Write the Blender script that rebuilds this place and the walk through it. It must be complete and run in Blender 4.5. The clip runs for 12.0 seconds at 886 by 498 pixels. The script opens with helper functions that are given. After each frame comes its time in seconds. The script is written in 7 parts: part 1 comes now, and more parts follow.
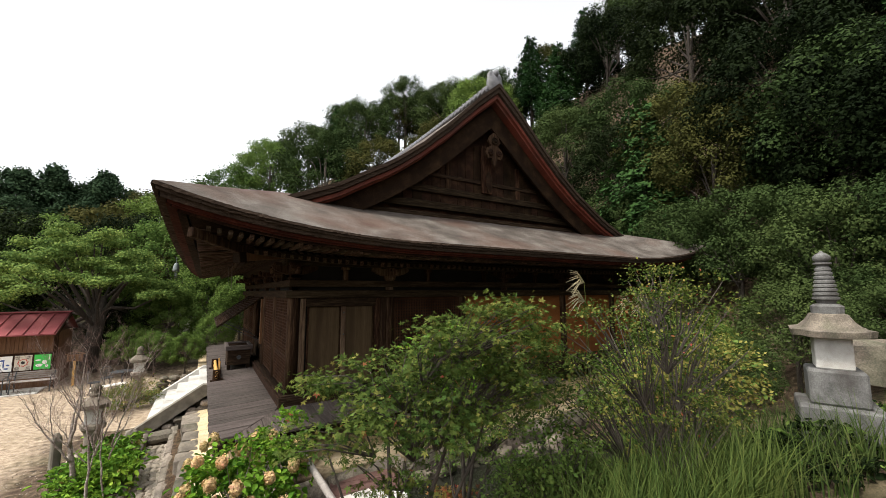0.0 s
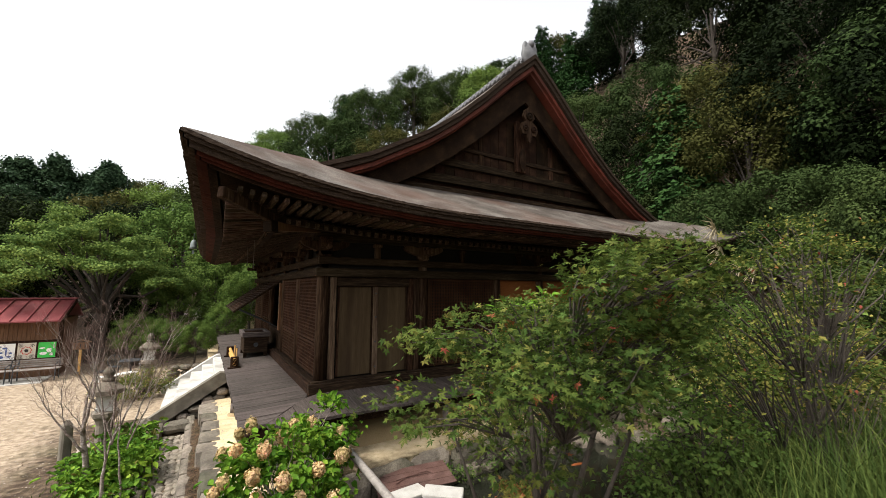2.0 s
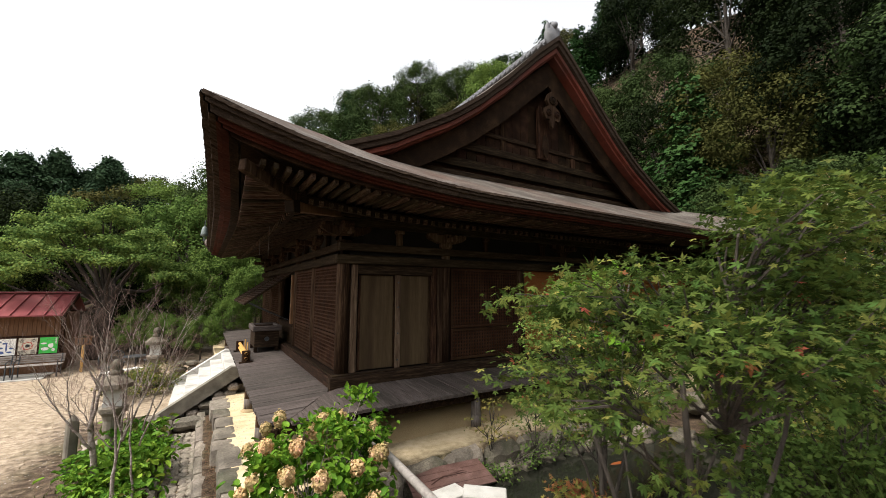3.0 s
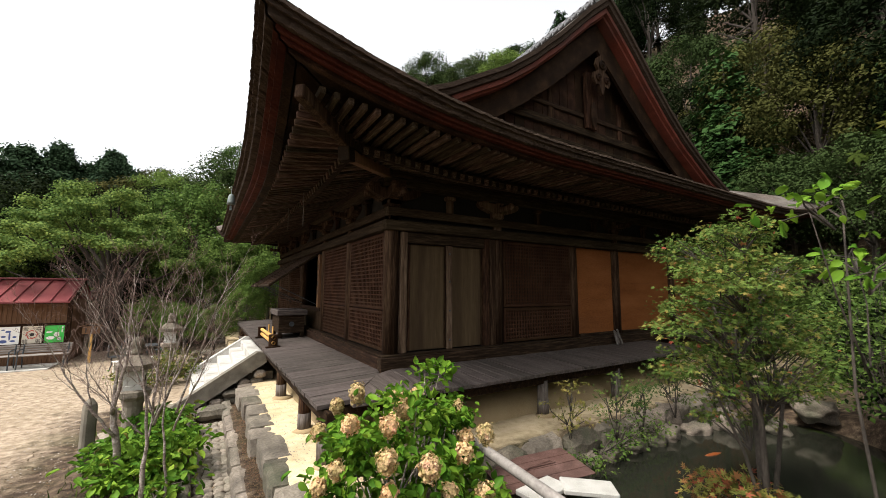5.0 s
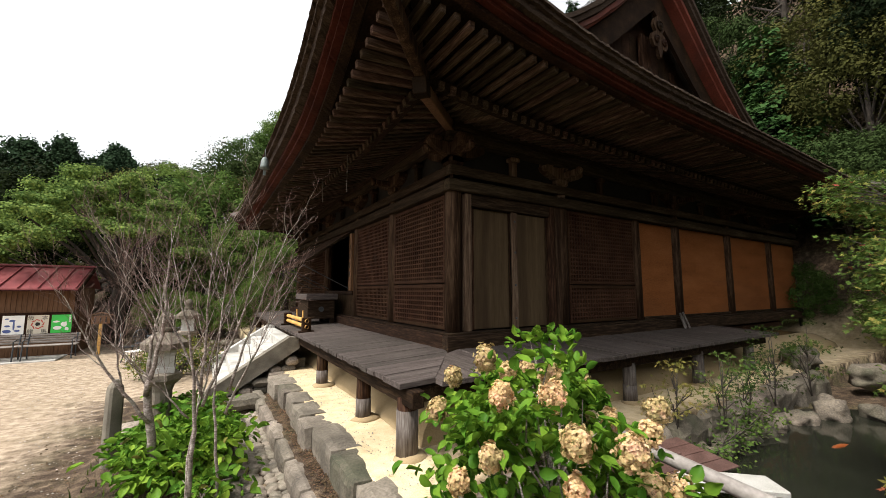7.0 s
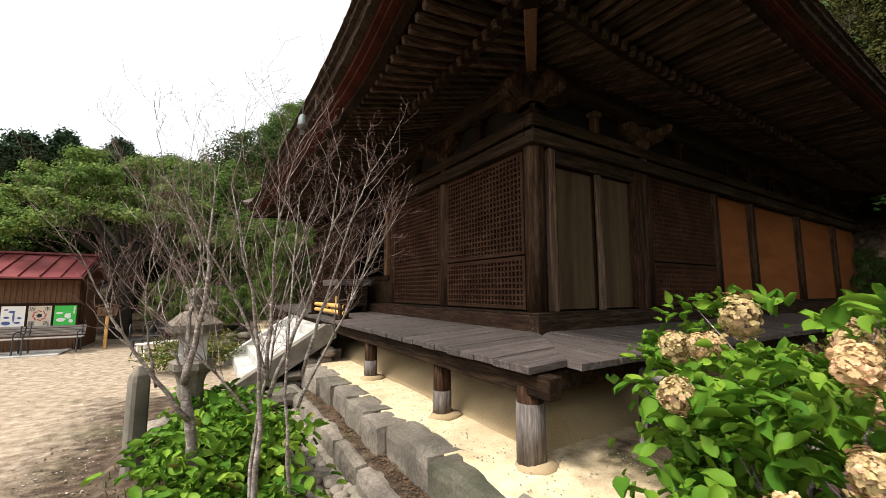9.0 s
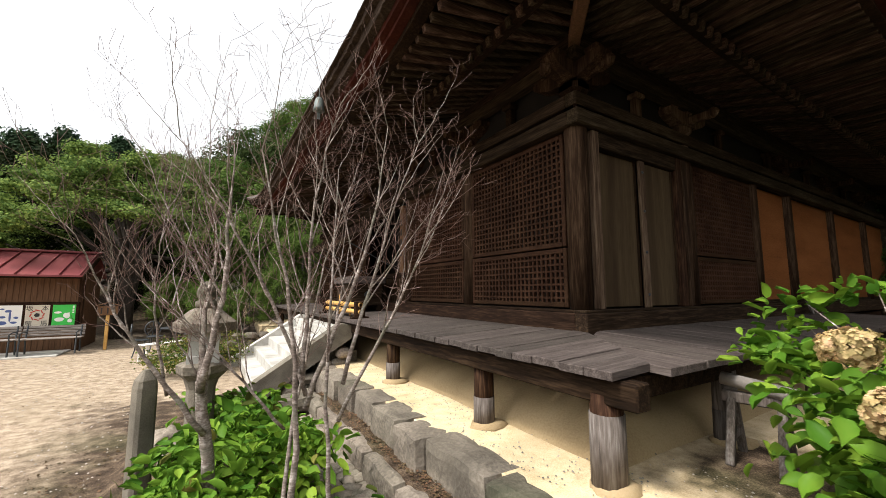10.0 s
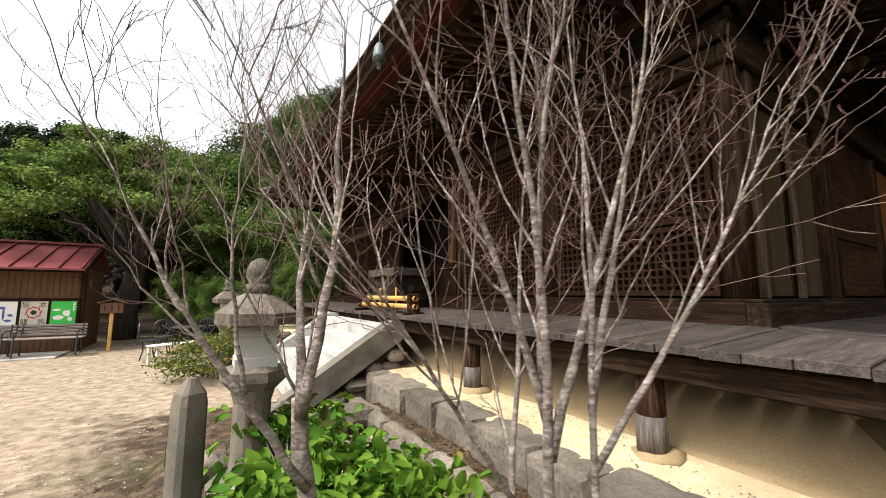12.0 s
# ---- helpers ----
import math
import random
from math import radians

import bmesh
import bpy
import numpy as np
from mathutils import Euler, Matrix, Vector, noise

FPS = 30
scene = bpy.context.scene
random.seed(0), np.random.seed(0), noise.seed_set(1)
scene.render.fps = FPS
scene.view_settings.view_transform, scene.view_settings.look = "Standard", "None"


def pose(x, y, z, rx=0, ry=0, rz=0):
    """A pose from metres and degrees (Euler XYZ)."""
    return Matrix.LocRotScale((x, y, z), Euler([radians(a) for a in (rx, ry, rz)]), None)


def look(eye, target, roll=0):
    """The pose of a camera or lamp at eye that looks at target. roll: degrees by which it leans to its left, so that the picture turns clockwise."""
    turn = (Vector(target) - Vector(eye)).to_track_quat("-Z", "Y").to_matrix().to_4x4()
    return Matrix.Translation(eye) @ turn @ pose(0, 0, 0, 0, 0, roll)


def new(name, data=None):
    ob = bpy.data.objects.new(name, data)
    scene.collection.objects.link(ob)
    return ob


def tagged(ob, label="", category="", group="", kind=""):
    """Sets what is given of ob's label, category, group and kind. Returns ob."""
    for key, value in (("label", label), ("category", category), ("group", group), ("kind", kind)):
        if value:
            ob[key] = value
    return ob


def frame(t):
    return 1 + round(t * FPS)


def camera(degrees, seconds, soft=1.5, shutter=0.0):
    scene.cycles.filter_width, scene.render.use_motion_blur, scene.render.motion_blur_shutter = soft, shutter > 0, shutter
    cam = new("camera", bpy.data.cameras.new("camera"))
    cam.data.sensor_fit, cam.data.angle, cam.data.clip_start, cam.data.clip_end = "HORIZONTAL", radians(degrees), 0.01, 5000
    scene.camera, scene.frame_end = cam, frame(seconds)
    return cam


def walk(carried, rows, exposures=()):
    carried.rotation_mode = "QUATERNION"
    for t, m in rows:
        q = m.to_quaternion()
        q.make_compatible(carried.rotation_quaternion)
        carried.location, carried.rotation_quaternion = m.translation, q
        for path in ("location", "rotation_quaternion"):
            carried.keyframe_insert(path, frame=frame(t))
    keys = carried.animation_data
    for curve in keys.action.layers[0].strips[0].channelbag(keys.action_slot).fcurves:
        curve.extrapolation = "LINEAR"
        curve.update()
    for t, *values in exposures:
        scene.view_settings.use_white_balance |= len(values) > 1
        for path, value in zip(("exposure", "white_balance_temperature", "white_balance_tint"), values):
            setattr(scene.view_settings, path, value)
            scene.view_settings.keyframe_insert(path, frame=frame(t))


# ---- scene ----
cam = camera(98.3, 12.0, soft=0.6, shutter=0.2)
METRES, EYE, TILT, LEAN, TURN = 8.8, 3.8, 0.0, 0.0, -31.7
ROWS = [
    (0.0, 0.0, 0.0, 0.0, 0.02, 6.3, 0.16),
    (0.5, -0.0225, 0.0194, -0.0029, -0.01, 6.19, 0.06),
    (1.0, -0.0521, 0.0392, -0.0203, -0.02, 6.1, -0.01),
    (1.5, -0.0784, 0.0607, -0.0292, 0.01, 6.04, -0.12),
    (2.0, -0.1061, 0.091, -0.048, 0.03, 6.03, -0.18),
    (2.5, -0.1397, 0.1209, -0.0628, -0.0, 6.04, -0.18),
    (3.0, -0.1711, 0.149, -0.0754, 0.01, 6.02, -0.2),
    (5.0, -0.295, 0.2559, -0.137, 0.05, 6.07, -0.15),
    (5.5, -0.3279, 0.2823, -0.1515, 0.06, 6.12, -0.11),
    (6.0, -0.3546, 0.3082, -0.1627, 0.06, 6.17, -0.09),
    (6.5, -0.3828, 0.3353, -0.1747, 0.06, 6.17, -0.02),
    (7.0, -0.4191, 0.3601, -0.1923, 0.09, 6.19, -0.03),
    (9.0, -0.538, 0.4747, -0.233, 0.17, 6.24, 0.05),
    (9.5, -0.5592, 0.5019, -0.2364, 0.14, 6.27, 0.07),
    (10.0, -0.5841, 0.5263, -0.2401, 0.17, 6.36, 0.04),
    (10.5, -0.6129, 0.5544, -0.2434, 0.15, 6.48, 0.03),
    (11.0, -0.6489, 0.5827, -0.2475, 0.1, 6.54, 0.05),
    (11.5, -0.6775, 0.6131, -0.2556, 0.06, 6.7, -0.02),
    (12.0, -0.7051, 0.6453, -0.2601, 0.03, 6.8, -0.11),
]
walk(cam, [(t, pose(0, 0, EYE, TILT, LEAN, TURN) @ pose(METRES * x, METRES * y, METRES * z, 90 + pitch, roll, yaw)) for t, x, y, z, yaw, pitch, roll in ROWS])

# ---- world, sun and exposure ----
SUN_EL, SUN_AZ = 58.0, 262.0  # azimuth from +y, clockwise
scene.view_settings.exposure = 0.68
world = bpy.data.worlds.new("world")
scene.world = world
world.use_nodes = True
wn, wl = world.node_tree.nodes, world.node_tree.links
sky = wn.new("ShaderNodeTexSky")
sky.sky_type = "NISHITA"
sky.sun_disc = False
sky.sun_elevation, sky.sun_rotation = radians(SUN_EL), radians(SUN_AZ)
sky.dust_density, sky.air_density, sky.ozone_density = 2.5, 1.0, 1.0
pale = wn.new("ShaderNodeHueSaturation")
pale.inputs["Saturation"].default_value = 0.10
pale.inputs["Value"].default_value = 1.65
wl.new(sky.outputs[0], pale.inputs["Color"])
wl.new(pale.outputs[0], wn["Background"].inputs["Color"])
wn["Background"].inputs["Strength"].default_value = 0.15
sun_data = bpy.data.lights.new("sun", "SUN")
sun_data.energy, sun_data.angle, sun_data.color = 2.8, radians(10), (1.0, 0.95, 0.86)
sun = new("sun", sun_data)
sa, se = radians(SUN_AZ), radians(SUN_EL)
sun.matrix_world = look((30 * math.sin(sa) * math.cos(se), 30 * math.cos(sa) * math.cos(se), 30 * math.sin(se)), (0, 0, 0))


# ---- materials ----
def mat(name, colors, scale=8.0, rough=0.8, bump=0.2, stretch=(1, 1, 1), fine=60.0, metal=0.0, stain=None, stain_amt=0.5, vary=0.0, island=0.0, spec=0.3, translucent=0.0):
    """A surface: two-scale noise between colours, optional stain colour, bump, and variation from object to object or island to island."""
    m = bpy.data.materials.new(name)
    m.use_nodes = True
    n, l = m.node_tree.nodes, m.node_tree.links
    bsdf = n["Principled BSDF"]
    co = n.new("ShaderNodeTexCoord")
    mp = n.new("ShaderNodeMapping")
    mp.inputs["Scale"].default_value = stretch
    l.new(co.outputs["Object"], mp.inputs["Vector"])
    big = n.new("ShaderNodeTexNoise")
    big.inputs["Scale"].default_value, big.inputs["Detail"].default_value = scale, 6.0
    small = n.new("ShaderNodeTexNoise")
    small.inputs["Scale"].default_value, small.inputs["Detail"].default_value = fine, 4.0
    l.new(mp.outputs[0], big.inputs["Vector"])
    l.new(mp.outputs[0], small.inputs["Vector"])
    blend = n.new("ShaderNodeMath")
    blend.operation = "MULTIPLY_ADD"
    blend.inputs[1].default_value = 0.45
    l.new(small.outputs["Fac"], blend.inputs[0])
    half = n.new("ShaderNodeMath")
    half.operation = "MULTIPLY"
    half.inputs[1].default_value = 0.55
    l.new(big.outputs["Fac"], half.inputs[0])
    l.new(half.outputs[0], blend.inputs[2])
    ramp = n.new("ShaderNodeValToRGB")
    els = ramp.color_ramp.elements
    els[0].position, els[1].position = 0.34, 0.66
    els[0].color, els[1].color = (*colors[0], 1), (*colors[-1], 1)
    for i, c in enumerate(colors[1:-1]):
        e = els.new(0.34 + 0.32 * (i + 1) / (len(colors) - 1))
        e.color = (*c, 1)
    l.new(blend.outputs[0], ramp.inputs["Fac"])
    out = ramp.outputs["Color"]
    if stain:
        sn = n.new("ShaderNodeTexNoise")
        sn.inputs["Scale"].default_value, sn.inputs["Detail"].default_value = scale * 0.35, 8.0
        l.new(mp.outputs[0], sn.inputs["Vector"])
        sr = n.new("ShaderNodeMapRange")
        sr.inputs["From Min"].default_value, sr.inputs["From Max"].default_value = 0.48, 0.66
        sr.inputs["To Max"].default_value = stain_amt
        l.new(sn.outputs["Fac"], sr.inputs["Value"])
        mx = n.new("ShaderNodeMix")
        mx.data_type = "RGBA"
        l.new(sr.outputs[0], mx.inputs["Factor"])
        l.new(out, mx.inputs[6])
        mx.inputs[7].default_value = (*stain, 1)
        out = mx.outputs[2]
    if island:
        oi = n.new("ShaderNodeObjectInfo")
        tv, th = n.new("ShaderNodeMapRange"), n.new("ShaderNodeMapRange")
        tv.inputs["To Min"].default_value, tv.inputs["To Max"].default_value = 0.72, 1.3
        th.inputs["To Min"].default_value, th.inputs["To Max"].default_value = 0.515, 0.485
        each = n.new("ShaderNodeHueSaturation")
        l.new(oi.outputs["Random"], tv.inputs["Value"])
        l.new(oi.outputs["Random"], th.inputs["Value"])
        l.new(tv.outputs[0], each.inputs["Value"])
        l.new(th.outputs[0], each.inputs["Hue"])
        l.new(out, each.inputs["Color"])
        out = each.outputs["Color"]
    if vary or island:
        src = n.new("ShaderNodeNewGeometry").outputs["Random Per Island"] if island else n.new("ShaderNodeObjectInfo").outputs["Random"]
        amt = island or vary
        vr = n.new("ShaderNodeMapRange")
        vr.inputs["To Min"].default_value, vr.inputs["To Max"].default_value = 1 - amt, 1 + amt
        l.new(src, vr.inputs["Value"])
        hsv = n.new("ShaderNodeHueSaturation")
        l.new(vr.outputs[0], hsv.inputs["Value"])
        hr = n.new("ShaderNodeMapRange")
        hr.inputs["To Min"].default_value, hr.inputs["To Max"].default_value = 0.5 + amt * 0.05, 0.5 - amt * 0.05
        l.new(src, hr.inputs["Value"])
        l.new(hr.outputs[0], hsv.inputs["Hue"])
        l.new(out, hsv.inputs["Color"])
        out = hsv.outputs["Color"]
    l.new(out, bsdf.inputs["Base Color"])
    bsdf.inputs["Roughness"].default_value, bsdf.inputs["Metallic"].default_value = rough, metal
    bsdf.inputs["Specular IOR Level"].default_value = spec
    if bump:
        b = n.new("ShaderNodeBump")
        b.inputs["Strength"].default_value, b.inputs["Distance"].default_value = bump, 0.02
        l.new(blend.outputs[0], b.inputs["Height"])
        l.new(b.outputs[0], bsdf.inputs["Normal"])
    if translucent:
        tr = n.new("ShaderNodeBsdfTranslucent")
        l.new(out, tr.inputs["Color"])
        ms = n.new("ShaderNodeMixShader")
        ms.inputs["Fac"].default_value = translucent
        l.new(bsdf.outputs[0], ms.inputs[1])
        l.new(tr.outputs[0], ms.inputs[2])
        l.new(ms.outputs[0], n["Material Output"].inputs["Surface"])
    return m


M = {
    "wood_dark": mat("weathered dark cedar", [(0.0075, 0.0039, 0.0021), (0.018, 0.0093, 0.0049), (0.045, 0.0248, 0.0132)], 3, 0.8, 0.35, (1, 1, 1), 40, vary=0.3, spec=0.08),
    "wood_up": mat("upright dark cedar", [(0.0087, 0.0043, 0.0025), (0.0275, 0.0138, 0.0072), (0.0798, 0.0449, 0.0239)], 4, 0.8, 0.4, (6, 6, 0.5), 14, vary=0.25, spec=0.08),
    "wood_x": mat("beam cedar along x", [(0.0064, 0.0039, 0.0022), (0.0193, 0.0122, 0.0067), (0.0536, 0.0359, 0.0201)], 4, 0.8, 0.4, (0.5, 6, 6), 14, vary=0.25, spec=0.08),
    "wood_y": mat("beam cedar along y", [(0.006, 0.0033, 0.0019), (0.018, 0.0099, 0.0057), (0.048, 0.0281, 0.0159)], 4, 0.8, 0.4, (6, 0.5, 6), 14, vary=0.25, spec=0.08),
    "pillar_wood": mat("weathered brown pillar", [(0.0103, 0.0052, 0.0028), (0.0359, 0.0195, 0.0107), (0.0973, 0.0615, 0.0369)], 3, 0.8, 0.45, (5, 5, 0.4), 14, stain=(0.012, 0.006, 0.0035), stain_amt=0.7, spec=0.08),
    "pale_jamb": mat("pale weathered jamb", [(0.0345, 0.0207, 0.0126), (0.0978, 0.0633, 0.0403), (0.184, 0.1323, 0.092)], 3, 0.85, 0.4, (7, 7, 0.4), 14, stain=(0.03, 0.017, 0.01), stain_amt=0.6, spec=0.08),
    # under-eave beams: light bounced off the sand is mixed into their colour
    "beam_x": mat("weathered olive-brown beam along x", [(0.0104, 0.0068, 0.0036), (0.0299, 0.0208, 0.0114), (0.0683, 0.0507, 0.0299)], 3, 0.85, 0.4, (0.4, 5, 5), 14, vary=0.25, spec=0.08),
    "beam_y": mat("weathered brown beam along y, lightened for bounce light", [(0.0091, 0.0052, 0.0029), (0.0273, 0.0169, 0.0097), (0.0618, 0.0416, 0.0254)], 3, 0.85, 0.4, (5, 0.4, 5), 14, vary=0.25, spec=0.08),
    "plank_x": mat("grey veranda plank along x", [(0.036, 0.029, 0.026), (0.068, 0.055, 0.049), (0.112, 0.093, 0.083)], 3, 0.7, 0.4, (0.6, 9, 9), 12, vary=0.2, stain=(0.030, 0.023, 0.020), spec=0.15),
    "plank_y": mat("grey veranda plank along y", [(0.038, 0.03, 0.026), (0.072, 0.058, 0.051), (0.118, 0.098, 0.087)], 3, 0.7, 0.4, (9, 0.6, 9), 12, vary=0.2, stain=(0.032, 0.024, 0.021), spec=0.15),
    "post_grey": mat("bleached post wood", [(0.04284, 0.03366, 0.02754), (0.104, 0.08568, 0.07344), (0.1836, 0.1652, 0.1499)], 3, 0.85, 0.4, (7, 7, 0.6), 12, vary=0.15),
    "door_wood": mat("pale door board", [(0.0478, 0.0316, 0.0163), (0.0679, 0.0463, 0.0247), (0.0864, 0.0602, 0.0331)], 2, 0.75, 0.15, (5, 5, 0.35), 12, stain=(0.034, 0.021, 0.0125), stain_amt=0.7, spec=0.08),
    "orange_wall": mat("ochre red board wall", [(0.1418, 0.0483, 0.0137), (0.1943, 0.0693, 0.021), (0.2363, 0.0924, 0.0305)], 1.0, 0.8, 0.12, (0.8, 1, 3), 18, stain=(0.10, 0.040, 0.016), stain_amt=0.5, spec=0.08),
    "thatch": mat("weathered bark thatch", [(0.0266, 0.0202, 0.0155), (0.0735, 0.0605, 0.0503), (0.1645, 0.1476, 0.1273)], 1.6, 0.95, 1.0, (1, 1, 1), 48, stain=(0.085, 0.036, 0.021), stain_amt=0.45),
    "thatch_edge": mat("dark layered bark edge", [(0.0186, 0.0123, 0.009), (0.038, 0.0261, 0.0187), (0.0718, 0.0507, 0.0366)], 3, 0.95, 0.8, (1, 1, 14), 24, spec=0.08),
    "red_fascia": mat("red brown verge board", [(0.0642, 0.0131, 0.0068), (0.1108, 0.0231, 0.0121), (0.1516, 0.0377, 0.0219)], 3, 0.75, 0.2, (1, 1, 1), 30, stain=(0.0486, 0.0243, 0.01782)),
    # the verge red scaled to about half, for the eave boards
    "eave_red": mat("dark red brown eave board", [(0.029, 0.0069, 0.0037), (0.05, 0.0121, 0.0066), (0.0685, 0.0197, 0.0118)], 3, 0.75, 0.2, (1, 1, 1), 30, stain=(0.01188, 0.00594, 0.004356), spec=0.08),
    "tile": mat("grey ridge tile", [(0.0806, 0.0806, 0.086), (0.1382, 0.1382, 0.1454), (0.2074, 0.2074, 0.2136)], 6, 0.6, 0.3, vary=0.1, stain=(0.096, 0.096, 0.08899)),
    "sand": mat("pale packed sand", [(0.306, 0.238, 0.153), (0.3995, 0.3187, 0.2125), (0.476, 0.391, 0.272)], 1.2, 0.95, 0.35, (1, 1, 1), 70, stain=(0.2125, 0.1615, 0.1062), stain_amt=0.45),
    "rafter_x": mat("greyed rafter along x", [(0.0143, 0.0083, 0.0049), (0.0477, 0.031, 0.0199), (0.1114, 0.0796, 0.0557)], 4, 0.8, 0.3, (0.5, 6, 6), 14, vary=0.5, spec=0.08),
    "rafter_y": mat("greyed rafter along y", [(0.0143, 0.0083, 0.0049), (0.0477, 0.031, 0.0199), (0.1114, 0.0796, 0.0557)], 4, 0.8, 0.3, (6, 0.5, 6), 14, vary=0.5, spec=0.08),
    "lattice_wood": mat("brown lattice wood", [(0.0193, 0.0088, 0.0044), (0.0386, 0.0184, 0.0095), (0.061, 0.0314, 0.0166)], 3, 0.75, 0.2, fine=40, vary=0.15, spec=0.08),
    "litter": mat("dead leaf litter", [(0.06, 0.033, 0.0168), (0.102, 0.06, 0.03), (0.144, 0.096, 0.054)], 9, 0.9, 0, island=0.45),
    "pebble": mat("grey grit", [(0.16, 0.14, 0.12), (0.30, 0.27, 0.23)], 9, 0.9, 0, island=0.4),
    "clay": mat("ochre clay plinth", [(0.2652, 0.189, 0.09945), (0.3315, 0.2453, 0.1359), (0.3779, 0.2851, 0.1658)], 2.0, 0.95, 0.25, stain=(0.2122, 0.1525, 0.07956)),
    "stone": mat("rough grey stone", [(0.0918, 0.0757, 0.0605), (0.1913, 0.1617, 0.127), (0.306, 0.2582, 0.2057)], 3, 0.9, 0.6, fine=35, vary=0.2, stain=(0.07956, 0.06732, 0.05202), stain_amt=0.6),
    "stone_dark": mat("mossy dark stone", [(0.0525, 0.0446, 0.0344), (0.1155, 0.095, 0.0738), (0.21, 0.1757, 0.1353)], 4, 0.9, 0.6, fine=40, vary=0.2, stain=(0.05, 0.06, 0.03), stain_amt=0.5),
    "granite_pale": mat("pale granite", [(0.3224, 0.307, 0.2764), (0.4299, 0.4145, 0.3837), (0.5068, 0.4913, 0.4606)], 5, 0.85, 0.3, fine=90, vary=0.08, stain=(0.2167, 0.1951, 0.159), stain_amt=0.5),
    "granite": mat("speckled granite", [(0.0926, 0.0787, 0.0608), (0.156, 0.1343, 0.1048), (0.2145, 0.1899, 0.1509)], 5, 0.9, 0.5, fine=100, vary=0.1, stain=(0.06338, 0.0585, 0.04875), stain_amt=0.6),
    "lichen": mat("lichened lantern stone", [(0.06175, 0.06036, 0.05616), (0.1067, 0.1039, 0.09828), (0.1629, 0.1601, 0.1516)], 5, 0.9, 0.5, fine=50, stain=(0.039, 0.03315, 0.02925), stain_amt=0.8),
    "cobble": mat("smooth pale cobble", [(0.1636, 0.1398, 0.1062), (0.2356, 0.2023, 0.1568), (0.3011, 0.2618, 0.2074)], 6, 0.7, 0.2, fine=60, vary=0.25),
    "water": mat("dark pond water", [(0.012, 0.013, 0.009), (0.02, 0.021, 0.015)], 2, 0.06, 0.03, spec=0.5),
    "rust": mat("rusty sheet", [(0.056, 0.028, 0.0224), (0.096, 0.0496, 0.04), (0.136, 0.08, 0.068)], 5, 0.7, 0.2, stain=(0.04, 0.024, 0.02)),
    "red_roof": mat("faded red metal roof", [(0.1156, 0.0231, 0.0264), (0.17, 0.0385, 0.0409), (0.2108, 0.0595, 0.0581)], 2, 0.5, 0.1, stain=(0.12, 0.045, 0.045), stain_amt=0.6),
    "board_brown": mat("brown board siding", [(0.08, 0.0384, 0.0176), (0.12, 0.06, 0.0288), (0.16, 0.084, 0.044)], 4, 0.75, 0.3, (6, 6, 0.5), 14),
    "bench": mat("worn bench slat", [(0.12, 0.10, 0.085), (0.20, 0.175, 0.155), (0.29, 0.26, 0.235)], 4, 0.75, 0.2, (0.5, 6, 6), 14, vary=0.15),
    "bamboo": mat("golden bamboo", [(0.42, 0.22, 0.055), (0.55, 0.31, 0.09), (0.62, 0.40, 0.15)], 4, 0.45, 0.1, (1, 1, 1), 40),
    "pole": mat("grey bamboo pole", [(0.152, 0.132, 0.12), (0.232, 0.208, 0.188), (0.304, 0.276, 0.252)], 4, 0.7, 0.2, (1, 1, 1), 30),
    "new_wood": mat("fresh orange timber", [(0.0803, 0.0361, 0.014), (0.1285, 0.0622, 0.0261), (0.1687, 0.0884, 0.0402)], 4, 0.6, 0.15, (8, 8, 0.6), 14),
    "iron": mat("dark cast iron", [(0.035, 0.04, 0.045), (0.07, 0.075, 0.08)], 12, 0.5, 0.2, metal=0.4),
    "white_paint": mat("chipped white paint", [(0.55, 0.53, 0.48), (0.74, 0.72, 0.68)], 12, 0.6, 0.1),
    "bark": mat("mottled grey bark", [(0.071, 0.0537, 0.0442), (0.2133, 0.1706, 0.1454), (0.537, 0.4738, 0.4344)], 11, 0.9, 0.6, (1, 1, 2.0), 45, stain=(0.13, 0.145, 0.10), stain_amt=0.5),
    "twig": mat("reddish bare twig", [(0.0651, 0.0313, 0.0235), (0.1395, 0.0853, 0.0697), (0.2511, 0.187, 0.1596)], 9, 0.85, 0.2),
    "bark_dark": mat("dark tree bark", [(0.022, 0.018, 0.014), (0.05, 0.04, 0.032), (0.085, 0.07, 0.055)], 6, 0.9, 0.6, (3, 3, 0.6), 30),
    # near-black that paints the shade of interiors and openings
    "black": mat("black for interior shade", [(0.006, 0.005, 0.004), (0.012, 0.010, 0.008)], 5, 0.9, 0),
    "bronze": mat("green bronze", [(0.09, 0.11, 0.105), (0.16, 0.185, 0.175)], 8, 0.55, 0.2, metal=0.3),
    "paper": mat("poster paper", [(0.84, 0.816, 0.756), (0.912, 0.888, 0.84)], 5, 0.6, 0),
    "paper_cream": mat("cream poster", [(0.60, 0.53, 0.42), (0.66, 0.59, 0.48)], 5, 0.6, 0),
    "ink": mat("black ink", [(0.02, 0.018, 0.016), (0.03, 0.026, 0.024)], 5, 0.6, 0),
    "ink_blue": mat("blue ink", [(0.07, 0.10, 0.26), (0.10, 0.14, 0.32)], 5, 0.6, 0),
    "ink_red": mat("red ink", [(0.45, 0.05, 0.03), (0.52, 0.07, 0.05)], 5, 0.6, 0),
    "ink_green": mat("green ink", [(0.05, 0.50, 0.07), (0.07, 0.58, 0.10)], 5, 0.6, 0),
